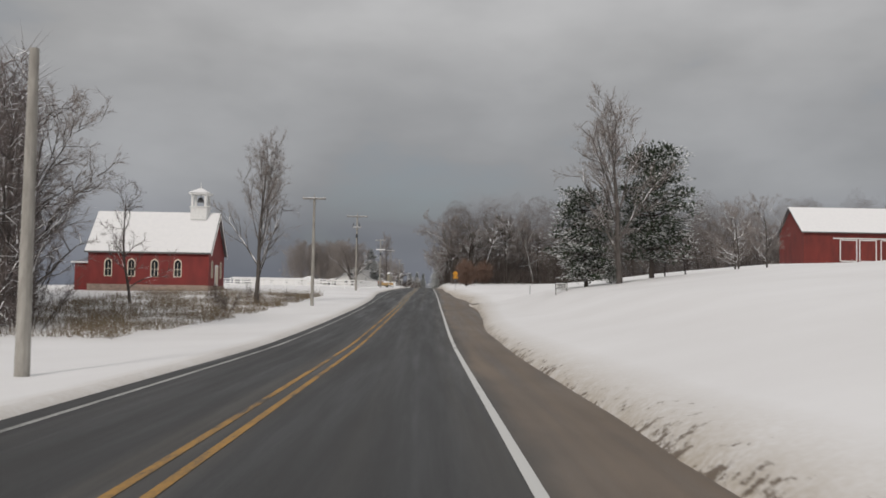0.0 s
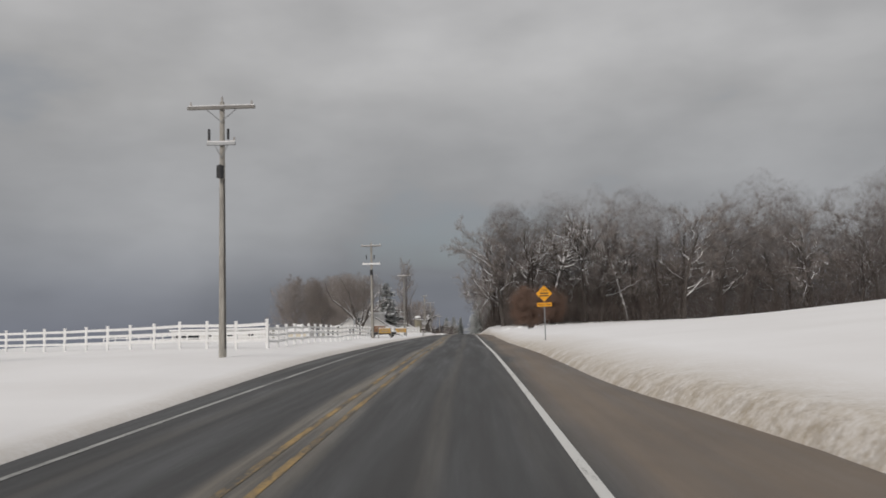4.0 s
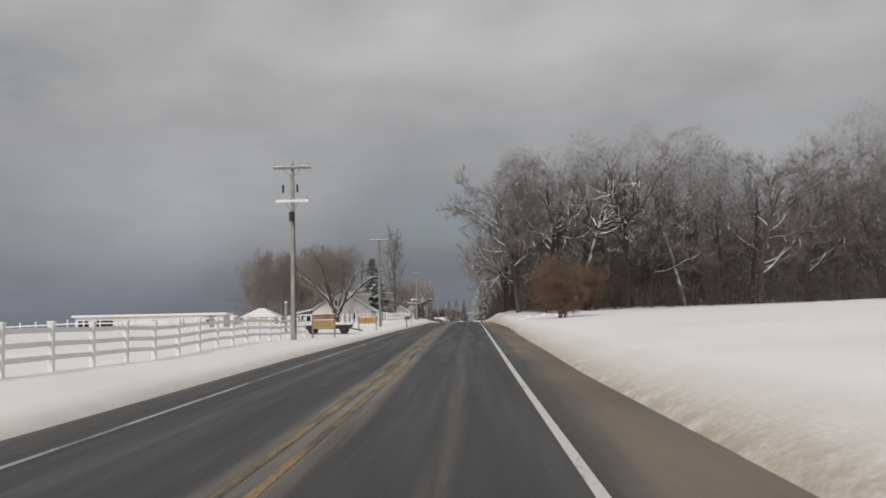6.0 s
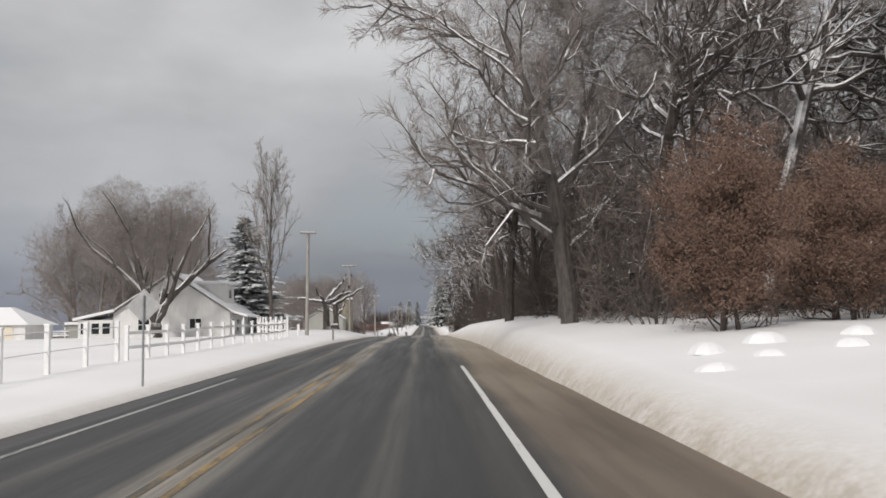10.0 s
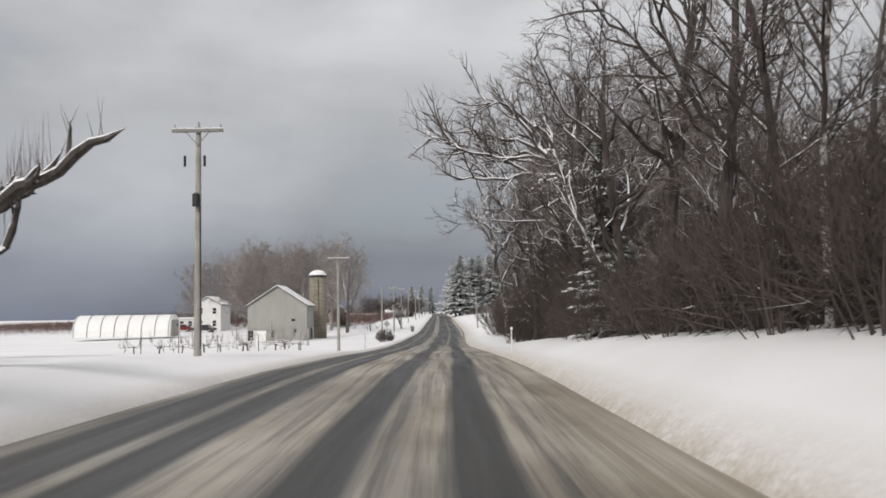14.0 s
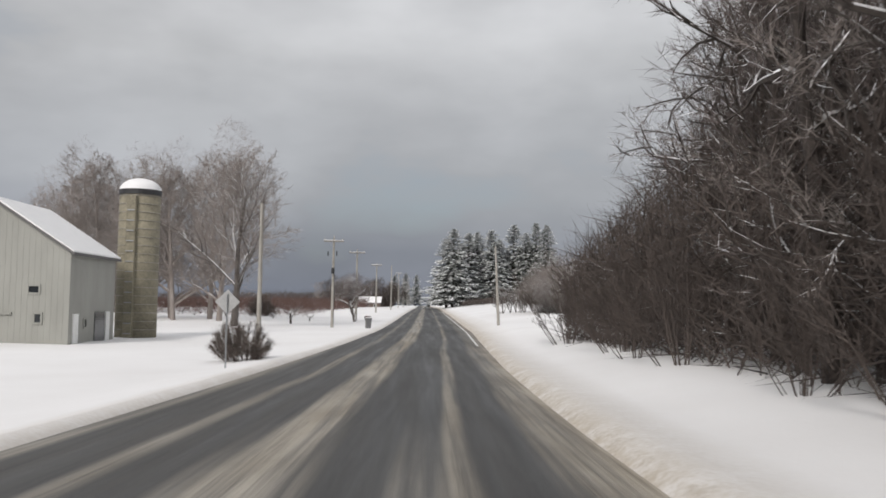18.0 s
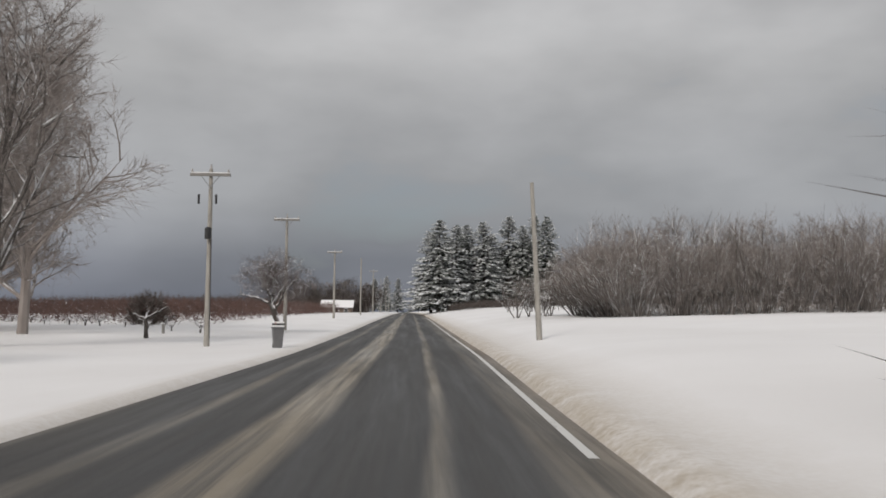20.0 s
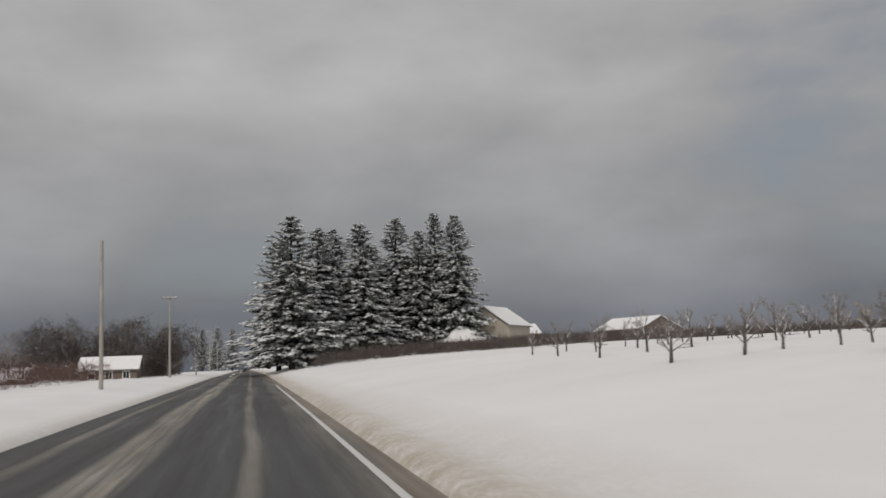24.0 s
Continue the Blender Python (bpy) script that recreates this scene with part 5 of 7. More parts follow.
annex_shed = thing("open_shed", -33.5, 299, 3.5, 0, "low grey shed beside the garage", "shed")
boxed("wall", GREY_BOARD, annex_shed, -1.6, 1.6, 0, 3, -0.3, 1.6)
boxed("roof_snow", CAP, annex_shed, -1.9, 1.9, -0.3, 3.3, 1.6, 1.85, bevel=0.05)

# ---------------------------------------------------------------- farmyard behind the grey barn
hoop = thing("hoop_shed", -41.8, 432, 2.0, 90, "long pale round-roofed storage shed", "shed")
bm = bmesh.new()
arc = [(-2.9 * math.cos(a), 3.3 * math.sin(a) ** 0.8) for a in [math.pi * i / 14 for i in range(15)]]
extruded(bm, arc, 0, 14.6)
part("shell", bm, WHITE, hoop, "pale sheeting over hoops")
for k in range(8):
    bm = bmesh.new()
    for (x0, z0), (x1, z1) in zip(arc[:-1], arc[1:]):
        rod(bm, (x0 * 1.01, 0.2 + k * 2.03, z0 * 1.01), (x1 * 1.01, 0.2 + k * 2.03, z1 * 1.01), 0.06, sides=5)
    part("hoop_rib", bm, STEEL, hoop)
boxed("end_wall", GREY_BOARD, hoop, -1.9, 1.9, -0.05, 0.02, 0, 2.5)
boxed("vent_window", GLASS_AND_SHADE, hoop, 0.8, 1.2, -0.09, -0.05, 1.5, 1.9)
farm = thing("farmhouse", -45.8, 468, 2.1, 0, "tall white farmhouse with snowy roof behind the barn", "house")
gabled(farm, 5.0, 8, 5.0, 6.4, WHITE_BOARD, ROOF_GREY, 0.3, -0.5, 0.12)
for x in (-1.3, 1.3):
    for z in (0.9, 3.3):
        window(farm, pose(x, 0, z), 0.7, 1.1, WHITE, False, (0, 1))
fw = boxed("kitchen_wing", WHITE_BOARD, farm, -6.2, -2.5, 1, 6, -0.5, 2.4)
boxed("wing_roof", CAP, fw, -6.5, -2.4, 0.7, 6.3, 2.4, 2.65, bevel=0.05, label="snow on the wing's roof")
window(fw, pose(-5.2, 1, 0.9), 0.7, 1.0, WHITE, False, (0, 1))
window(fw, pose(-3.6, 1, 0.9), 0.7, 1.0, WHITE, False, (0, 1))
rshed = thing("red_shed", -60, 472, 2.2, 0, "low dark red shed with a snowy roof", "shed")
boxed("wall", RED_BARN, rshed, -4.5, 4.5, 0, 5, -0.4, 1.9)
boxed("roof_snow", CAP, rshed, -4.9, 4.9, -0.4, 5.4, 1.9, 2.15, bevel=0.06)


def parked_car(x, y, turn, paint, label):
    z = ground_z(x, y)
    car = thing("parked_car", x, y, z, turn, label, "car", "parked cars")
    bm = bmesh.new()
    extruded(bm, [(-2.2, 0.35), (2.2, 0.35), (2.2, 0.75), (1.4, 0.92), (0.8, 1.4), (-0.9, 1.42), (-1.6, 0.95), (-2.2, 0.85)], -0.85, 0.85)
    bmesh.ops.bevel(bm, geom=bm.edges[:], offset=0.06, segments=2, affect="EDGES", profile=0.6)
    body = part("body", bm, paint, car)
    for s in (-1, 1):
        bm = bmesh.new()
        extruded(bm, [(-1.35, 0.98), (1.15, 0.96), (0.72, 1.33), (-0.85, 1.35)], s * 0.86 - 0.005, s * 0.86 + 0.005)
        part("side_window", bm, GLASS_AND_SHADE, body)
    boxed("roof_snow", CAP, car, -0.95, 0.75, -0.75, 0.75, 1.42, 1.52, bevel=0.04)
    for wx in (-1.35, 1.35):
        for wy in (-0.8, 0.8):
            w = rodded("wheel", RUBBER, car, (wx, wy - 0.1, 0.32), (wx, wy + 0.1, 0.32), 0.32, sides=18)
            rodded("rim", STEEL, w, (wx, wy - 0.11, 0.32), (wx, wy + 0.11, 0.32), 0.18, sides=12)


parked_car(-50.5, 466.5, 5, CAR_RED, "dark red car parked by the white farmhouse")
parked_car(-45.0, 462.0, -5, CAR_DARK, "dark car parked before the white farmhouse")

# ---------------------------------------------------------------- houses at the far end
far1 = thing("far_house", -13.5, 612, 2.9, 90, "low brown house with snowy roof beyond the vineyard", "house")
gabled(far1, 5, 6.5, 1.7, 3.0, BROWN_BOARD, ROOF_GREY, 0.4, -0.5, 0.18)
for k in range(3):
    window(far1, pose(-2.5, 1.2 + k * 2.0, 0.6, 0, 0, -90), 0.7, 0.8, WHITE, False, (1, 0))
far2 = thing("far_house", -22, 592, 2.7, 90, "long low brown house under a snowy roof", "house")
gabled(far2, 6, 8, 1.0, 2.0, BROWN_BOARD, ROOF_GREY, 0.4, -0.5, 0.15)
gz = ground_z(33.6, 634)
gazebo = thing("pump_house", 33.6, 636, gz, 0, "small building with a snow-white hipped roof below the spruces", "shed")
boxed("wall", TAN_BOARD, gazebo, -3.0, 3.0, 0, 5.5, -0.6, 1.5)
bm = bmesh.new()
bmesh.ops.create_cone(bm, cap_ends=True, segments=4, radius1=5.4, radius2=0.5, depth=2.6, matrix=Matrix.Translation((0, 2.7, 2.8)) @ Matrix.Rotation(radians(45), 4, "Z"))
part("roof", bm, CAP, gazebo, "thick snow on the hipped roof")
tan = thing("tan_house", 40.0, 648, ground_z(40, 648) - 0.3, -38, "two-storey tan house with snowy roof above the orchard", "house")
gabled(tan, 9.0, 10, 4.4, 7.6, TAN_BOARD, ROOF_GREY, 0.4, -0.5, 0.18)
for x in (-2.6, -1.2, 0.4, 1.9):
    window(tan, pose(x, 0, 1.1), 0.7, 1.2, WHITE, False, (0, 1))
pw = boxed("porch", TAN_BOARD, tan, -7.4, -4.5, 0, 6, -0.4, 2.4)
boxed("porch_roof", CAP, pw, -7.8, -4.4, -0.4, 6.4, 2.4, 2.75, bevel=0.05, label="snow on the porch roof")
low = thing("far_house", 55, 668, ground_z(55, 668), 90, "low brown house far behind the orchard", "house")
gabled(low, 8, 12, 2.4, 4.2, RED_BARN, ROOF_GREY, 0.4, -0.5, 0.15)
brown = thing("brown_barn", 82, 668, ground_z(82, 668) - 0.6, 24, "broad weathered brown barn with snow on one roof slope", "barn")
gabled(brown, 11.5, 13, 3.2, 5.6, BROWN_BOARD, ROOF_GREY, 0.4, -0.8, 0.14)

# ---------------------------------------------------------------- utility poles
def utility_pole(x, y, h, arms=(), transformer=False, wood=POLE_WOOD, r=0.15, label="", lean=0.0):
    pole = thing("utility_pole", x, y, ground_z(x, y), 0, label or "weathered wooden utility pole with a crossarm", "utility pole", "utility poles")
    pole.matrix_basis = pole.matrix_basis @ pose(0, 0, 0, 0, lean, 0)
    rodded("shaft", wood, pole, (0, 0, -0.4), (0, 0, h), r, r * 0.62, 12)
    for z, half, mat in arms:
        arm = boxed("crossarm", mat, pole, -half, half, -0.2, -0.08, z - 0.06, z + 0.06, bevel=0.015)
        boxed("arm_snow", CAP, arm, -half * 0.97, half * 0.97, -0.19, -0.09, z + 0.062, z + 0.10, bevel=0.012)
        for s in (-1, 1):
            rodded("brace", STEEL, arm, (s * half * 0.45, -0.14, z - 0.05), (0, -0.14, z - 0.55), 0.018, sides=5)
            rodded("insulator", CERAMIC, arm, (s * half * 0.9, -0.14, z + 0.06), (s * half * 0.9, -0.14, z + 0.24), 0.045, 0.03, 8)
    if arms:
        rodded("top_insulator", CERAMIC, pole, (0, 0, h), (0, 0, h + 0.22), 0.05, 0.03, 8)
    if transformer:
        rodded("cutout", BLACK, pole, (0.28, -0.2, h - 1.5), (0.28, -0.2, h - 1.1), 0.05, sides=8)
        rodded("cutout", BLACK, pole, (-0.45, -0.2, h - 1.5), (-0.45, -0.2, h - 1.1), 0.05, sides=8)
        bm = bmesh.new()
        rod(bm, (0, -0.3, h - 3.0), (0, -0.3, h - 2.55), 0.14, sides=14)
        rod(bm, (0, -0.3, h - 2.55), (0, -0.3, h - 2.5), 0.15, 0.08, sides=14)
        part("transformer", bm, BLACK, pole, "dark fuse and junction can")
        rodded("riser", BLACK, pole, (0.13, -0.1, 0.3), (0.1, -0.1, h - 3.0), 0.02, sides=6)
    return pole


utility_pole(-8.95, 20.7, 7.3, (), r=0.17, label="tall pale wooden pole at the roadside")
utility_pole(-9.7, 76.4, 8.9, ((8.75, 0.95, POLE_DARK),))
utility_pole(-9.65, 119.8, 9.75, ((9.5, 1.3, POLE_DARK), (8.1, 0.55, STEEL)), True)
utility_pole(-9.5, 173.0, 8.95, ((8.72, 0.95, POLE_DARK), (7.0, 0.85, CAP)), True, label="wooden utility pole with two snowy crossarms and a dark can")
utility_pole(-9.5, 217.2, 8.5, ((8.42, 0.95, POLE_DARK),), wood=POLE_DARK, label="grey utility pole with a snow-capped crossarm")
utility_pole(-9.6, 278.5, 7.75, ((7.65, 0.6, POLE_DARK),), label="wooden utility pole with a short snowy crossarm", lean=1.0)
utility_pole(-10.1, 323.4, 8.5, ((8.35, 0.95, POLE_DARK),), True)
utility_pole(-9.15, 362.0, 7.4, ((7.2, 0.85, POLE_DARK),), r=0.13)
utility_pole(-8.75, 409.5, 6.9, (), r=0.12, label="plain slender wooden pole")
utility_pole(-9.0, 445.0, 7.5, ((7.25, 0.85, POLE_DARK),), True, r=0.13)
utility_pole(-8.7, 467.0, 7.45, ((7.25, 0.85, POLE_DARK),), r=0.13)
utility_pole(-8.7, 505.3, 7.2, ((7.05, 0.8, POLE_DARK),), r=0.13)
for k, yy in enumerate((546, 592, 640, 690, 745)):
    utility_pole(line_x(yy) - 6.5, yy, 8.5, ((8.3, 0.8, POLE_DARK),) if k % 2 else (), r=0.13, label="" if k % 2 else "plain slender wooden pole")
utility_pole(4.95, 444.1, 6.6, (), r=0.13, label="plain slender wooden pole", lean=-3.0)
utility_pole(6.0, 640, 8.0, (), r=0.13, label="plain slender wooden pole")


# ---------------------------------------------------------------- fences
def fence_run(points, rails=(0.42, 0.82, 1.2), gap=2.35, height=1.38, thick=0.15, group="white post-and-rail fence", label="white vinyl fence with square posts and rails in snow"):
    """A white fence along a line of ground points: posts, caps and rails."""
    spots = []
    for (x0, y0), (x1, y1) in zip(points[:-1], points[1:]):
        n = max(1, round(math.hypot(x1 - x0, y1 - y0) / gap))
        spots += [(x0 + (x1 - x0) * i / n, y0 + (y1 - y0) * i / n) for i in range(n)]
    spots.append(points[-1])
    ox, oy = spots[0]
    oz = ground_z(ox, oy)
    root = thing("fence", ox, oy, oz, 0, label, "fence", group)
    bm = bmesh.new()
    box(bm, -0.065, 0.065, -0.065, 0.065, -0.4, height)
    post_mesh = bpy.data.meshes.new("post")
    bm.to_mesh(post_mesh)
    bm.free()
    post_mesh.materials.append(VINYL)
    bm = bmesh.new()
    box(bm, -0.085, 0.085, -0.085, 0.085, height, height + 0.07, 0.02)
    cap_mesh = bpy.data.meshes.new("cap")
    bm.to_mesh(cap_mesh)
    bm.free()
    cap_mesh.materials.append(CAP)
    places = []
    for x, y in spots:
        z = ground_z(x, y)
        p = piece("post", post_mesh, root, Matrix.Translation((x - ox, y - oy, z - oz)))
        piece("cap", cap_mesh, p)
        places.append(Vector((x - ox, y - oy, z - oz)))
    for p, q in zip(places[:-1], places[1:]):
        d = q - p
        flat = math.atan2(d.y, d.x)
        for r in rails:
            bm = bmesh.new()
            box(bm, 0, d.length, -0.025, 0.025, -thick / 2, thick / 2)
            bm.transform(Matrix.Translation(p + Vector((0, 0, r))) @ Matrix.Rotation(flat, 4, "Z") @ Matrix.Rotation(-math.asin(d.z / d.length), 4, "Y"))
            part("rail", bm, VINYL, root)
    return root


fence_run([(-10.4, 131), (-24, 142), (-62, 168)])
fence_run([(-10.4, 131.15), (-10.4, 181)], rails=(0.34, 0.66, 0.98), height=1.12, thick=0.12)
fence_run([(-11.2, 203), (-11.0, 240)], rails=(0.6, 1.15), gap=2.9, height=1.3, thick=0.025, label="white square posts with thin wire strung between them")
fence_run([(-11.0, 241), (-10.6, 262), (-10.4, 273)], rails=(0.45, 0.95), height=1.15, thick=0.11)
fence_run([(-10.6, 275.5), (-13.6, 284), (-15.6, 291.5)], rails=(0.45, 0.95))
fence_run([(-24, 206), (-34, 228), (-60, 236)], rails=(0.5, 1.0), label="white fence of a paddock in the snow")
fence_run([(-52, 322), (-30, 325)], rails=(0.5, 1.0), label="white fence behind the garage")

# ---------------------------------------------------------------- signs
def lettering(parent, text, m, size, material):
    cu = bpy.data.curves.new("lettering", "FONT")
    cu.body, cu.size, cu.align_x, cu.align_y, cu.extrude = text, size, "CENTER", "CENTER", 0.002
    tmp = new("lettering", cu)
    me = bpy.data.meshes.new_from_object(tmp.evaluated_get(bpy.context.evaluated_depsgraph_get()))
    bpy.data.objects.remove(tmp)
    me.materials.clear()
    me.materials.append(material)
    me.transform(m)
    return piece("lettering", me, parent)


def diamond(bm, half, y0, y1, z):
    extruded(bm, [(0, z - half), (half, z), (0, z + half), (-half, z)], y0, y1)


z = ground_z(3.4, 131.8)
warn = thing("warning_sign", 3.4, 131.8, z, 0, "orange-yellow diamond warning sign with a plate below, on a steel post", "road sign")
rodded("post", STEEL, warn, (0, 0.04, -0.4), (0, 0.04, 2.6), 0.03, sides=6)
bm = bmesh.new()
diamond(bm, 0.41, -0.012, 0.0, 2.33)
plate = part("plate", bm, SIGN_YELLOW, warn)
lettering(plate, "SLOW", pose(0, -0.015, 2.49, 90), 0.11, BLACK)
for zz, hw in ((2.35, 0.2), (2.22, 0.23)):
    boxed("line", BLACK, plate, -hw, hw, -0.016, -0.012, zz - 0.028, zz + 0.028)
sub = boxed("distance_plate", SIGN_YELLOW, warn, -0.37, 0.37, -0.012, 0.0, 1.68, 1.88)
lettering(sub, "Next 1 Mile", pose(0, -0.015, 1.78, 90), 0.135, BLACK)
for x, y, h, s in ((-7.35, 230.8, 1.9, 0.42), (-7.37, 396.2, 2.1, 0.40)):
    back = thing("road_sign", x, y, ground_z(x, y), 0, "back of a diamond road sign on a thin steel post", "road sign", "signs facing away")
    rodded("post", STEEL, back, (0, -0.03, -0.4), (0, -0.03, h + 0.25), 0.028, sides=6)
    bm = bmesh.new()
    diamond(bm, s, 0.0, 0.012, h)
    part("plate", bm, SIGN_BACK, back)
x, y = 9.17, 65.6
nsign = thing("yard_sign", x, y, ground_z(x, y) + 0.1, 12, "small white framed sign standing by the drive", "sign")
boxed("board", WHITE, nsign, -0.42, 0.42, -0.02, 0.02, 0.15, 0.58, bevel=0.008)
for a, b, c, d in ((-0.44, 0.44, 0.56, 0.61), (-0.44, 0.44, 0.12, 0.17), (-0.44, -0.39, 0.12, 0.61), (0.39, 0.44, 0.12, 0.61)):
    boxed("frame_bar", BLACK, nsign, a, b, -0.035, 0.03, c, d)
for zz in (0.46, 0.36, 0.26):
    boxed("line", BLACK, nsign, -0.32, 0.32, -0.026, -0.02, zz - 0.03, zz + 0.03)
for sx in (-0.4, 0.4):
    boxed("leg", POLE_DARK, nsign, sx - 0.03, sx + 0.03, -0.03, 0.03, -0.75, 0.14)
for x, y, w in ((-8.85, 178.4, 1.15), (-8.84, 200.3, 1.3)):
    gold = thing("notice_board", x, y, ground_z(x, y), 6, "golden wooden notice board between two dark posts", "sign", "notice boards")
    bd = boxed("board", BOARD_GOLD, gold, -w / 2, w / 2, -0.04, 0.0, 0.5, 0.98, bevel=0.01)
    for zz, hw in ((0.84, 0.34), (0.66, 0.38)):
        boxed("line", POLE_DARK, bd, -hw, hw, -0.046, -0.04, zz - 0.03, zz + 0.03)
    for sx in (-1, 1):
        boxed("post", POLE_DARK, gold, sx * (w / 2 + 0.04) - 0.045, sx * (w / 2 + 0.04) + 0.045, -0.06, 0.04, -0.4, 1.05)
    boxed("snow_cap", CAP, gold, -w / 2, w / 2, -0.06, 0.02, 0.98, 1.03, bevel=0.01)
x, y = -10.2, 187.2
wagon = thing("hay_wagon", x, y, ground_z(x, y), 4, "low dark flat wagon with snow on its bed", "wagon")
bed = boxed("bed", BLACK, wagon, -1.25, 1.8, -0.7, 0.7, 0.42, 0.54)
for k in range(7):
    boxed("plank", POLE_DARK, bed, -1.25, 1.8, -0.7 + k * 0.2, -0.515 + k * 0.2, 0.54, 0.57)
boxed("bed_snow", CAP, wagon, 0.3, 1.85, -0.72, 0.72, 0.572, 0.66, bevel=0.035)
boxed("rail", BLACK, wagon, -1.2, 1.75, -0.66, -0.58, 0.30, 0.42)
boxed("rail", BLACK, wagon, -1.2, 1.75, 0.58, 0.66, 0.30, 0.42)
for wx in (-0.75, 1.3):
    rodded("axle", BLACK, wagon, (wx, -0.7, 0.27), (wx, 0.7, 0.27), 0.035, sides=8)
    for wy in (-0.62, 0.62):
        wheel = rodded("wheel", RUBBER, wagon, (wx, wy - 0.09, 0.27), (wx, wy + 0.09, 0.27), 0.28, sides=18)
        rodded("rim", BLACK, wheel, (wx, wy - 0.1, 0.27), (wx, wy + 0.1, 0.27), 0.14, sides=12)
rodded("drawbar", BLACK, wagon, (1.7, 0, 0.32), (2.5, 0, 0.15), 0.04, sides=6)
crate = thing("wooden_crate", x - 0.05, y, ground_z(x, y) + 0.57, 4, "rusty brown slatted crate standing on the wagon", "crate")
for k in range(4):
    for sy in (-0.52, 0.52):
        boxed("slat", RUST, crate, -0.7, 0.7, sy - 0.02, sy + 0.02, 0.02 + k * 0.17, 0.16 + k * 0.17)
    for sx in (-0.68, 0.68):
        boxed("slat", RUST, crate, sx - 0.02, sx + 0.02, -0.5, 0.5, 0.02 + k * 0.17, 0.16 + k * 0.17)
for sx in (-0.66, 0.0, 0.66):
    boxed("post", POLE_DARK, crate, sx - 0.035, sx + 0.035, -0.56, -0.54, 0.0, 0.72)
boxed("load", RUST, crate, -0.64, 0.64, -0.48, 0.48, 0.0, 0.5)
boxed("crate_snow", CAP, crate, -0.72, 0.72, -0.55, 0.55, 0.70, 0.76, bevel=0.025)
x, y = -13.3, 190
post = thing("gate_post", x, y, ground_z(x, y), 0, "tall pale round gate post", "post")
rodded("shaft", STEEL, post, (0, 0, -0.4), (0, 0, 2.0), 0.11, sides=14)
rodded("top_cap", CAP, post, (0, 0, 2.0), (0, 0, 2.1), 0.12, 0.05, 14)


def rock_build(seed):
    def build():
        g = random.Random(seed)
        body, cap = Sticks(), Sticks()
        for into, grow, low in ((body, 1.0, -0.3), (cap, 1.08, 0.16)):
            rings, sides = 5, 10
            for i in range(rings):
                t = i / (rings - 1)
                z = low + (0.42 * grow - low) * t
                rad = 0.5 * grow * math.sqrt(max(0.02, 1 - max(0.0, z / (0.44 * grow)) ** 2))
                for k in range(sides):
                    a = 2 * math.pi * k / sides
                    bump_ = 1 + 0.22 * noise.noise((math.cos(a) * 1.3 + seed, math.sin(a) * 1.3, z * 2))
                    into.v.append(Vector((math.cos(a) * rad * bump_ * 1.3, math.sin(a) * rad * bump_, z)))
            for i in range(rings - 1):
                for k in range(sides):
                    a, b = i * sides + k, i * sides + (k + 1) % sides
                    into.f.append((a, b, b + sides, a + sides))
            into.f.append(tuple((rings - 1) * sides + k for k in range(sides)))
        return (("stone", body, ROOF_GREY), ("snow_cap", cap, CAP))
    return build


rock = Kind("field_stone", "field stone half buried under a cap of snow", "rock", "field stones", rock_build(3))
for bx, by, bs, bt in ((4.9, 226.0, 0.75, 20), (5.7, 229.5, 0.9, 80), (6.6, 228.0, 0.7, 140), (7.6, 231.0, 1.0, 210), (8.8, 229.0, 0.8, 300), (10.4, 232.0, 0.9, 40)):
    rock.put(bx, by, bs, bt, 0.2)


# ---------------------------------------------------------------- roadside boxes
def mailbox(x, y, turn, label, height=1.0, lean=0.0):
    mb = thing("mailbox", x, y, ground_z(x, y), turn, label, "mailbox", "mailboxes")
    mb.matrix_basis = mb.matrix_basis @ pose(0, 0, 0, 0, lean, 0)
    boxed("post", POLE_DARK, mb, -0.06, 0.06, -0.06, 0.06, -0.4, height, bevel=0.01)
    boxed("arm", POLE_DARK, mb, -0.12, 0.3, -0.05, 0.05, height - 0.12, height - 0.02)
    bm = bmesh.new()
    extruded(bm, [(-0.11, 0), (0.11, 0), (0.11, 0.12), (0.08, 0.2), (0, 0.24), (-0.08, 0.2), (-0.11, 0.12)], -0.26, 0.26)
    bm.transform(pose(0.12, 0, height, 0, 0, 90))
    b = part("box", bm, BLACK, mb)
    boxed("flag", RED_BOARD, b, 0.0, 0.03, -0.14, -0.12, height + 0.1, height + 0.3)
    boxed("snow_cap", CAP, mb, -0.12, 0.36, -0.08, 0.08, height + 0.23, height + 0.31, bevel=0.025)
    return mb


mailbox(-7.0, 218.7, 0, "black mailbox capped with snow on a leaning post", 0.8, -4)
mailbox(-7.3, 275.0, 0, "dark mailbox with a snow cap on a wooden post", 0.85, 0)
mailbox(-6.15, 445.2, 0, "black mailbox standing behind a grey wheeled bin", 0.75, 0)
x, y = -5.85, 443.8
stake = thing("snow_stake", 9.6, 90.4, ground_z(9.6, 90.4), 0, "thin grey marker stake beside the drive", "stake")
rodded("shaft", STEEL, stake, (0, 0, -0.3), (0, 0, 1.35), 0.035)
boxed("reflector", SIGN_BACK, stake, -0.045, 0.045, -0.05, -0.03, 1.15, 1.33)
bin_ = thing("wheeled_bin", x, y, ground_z(x, y), 15, "tall grey wheeled rubbish bin with snow on its lid", "bin")
bm = bmesh.new()
bmesh.ops.create_cone(bm, cap_ends=True, segments=4, radius1=0.30, radius2=0.40, depth=0.86, matrix=Matrix.Translation((0, 0, 0.43)) @ Matrix.Rotation(radians(45), 4, "Z"))
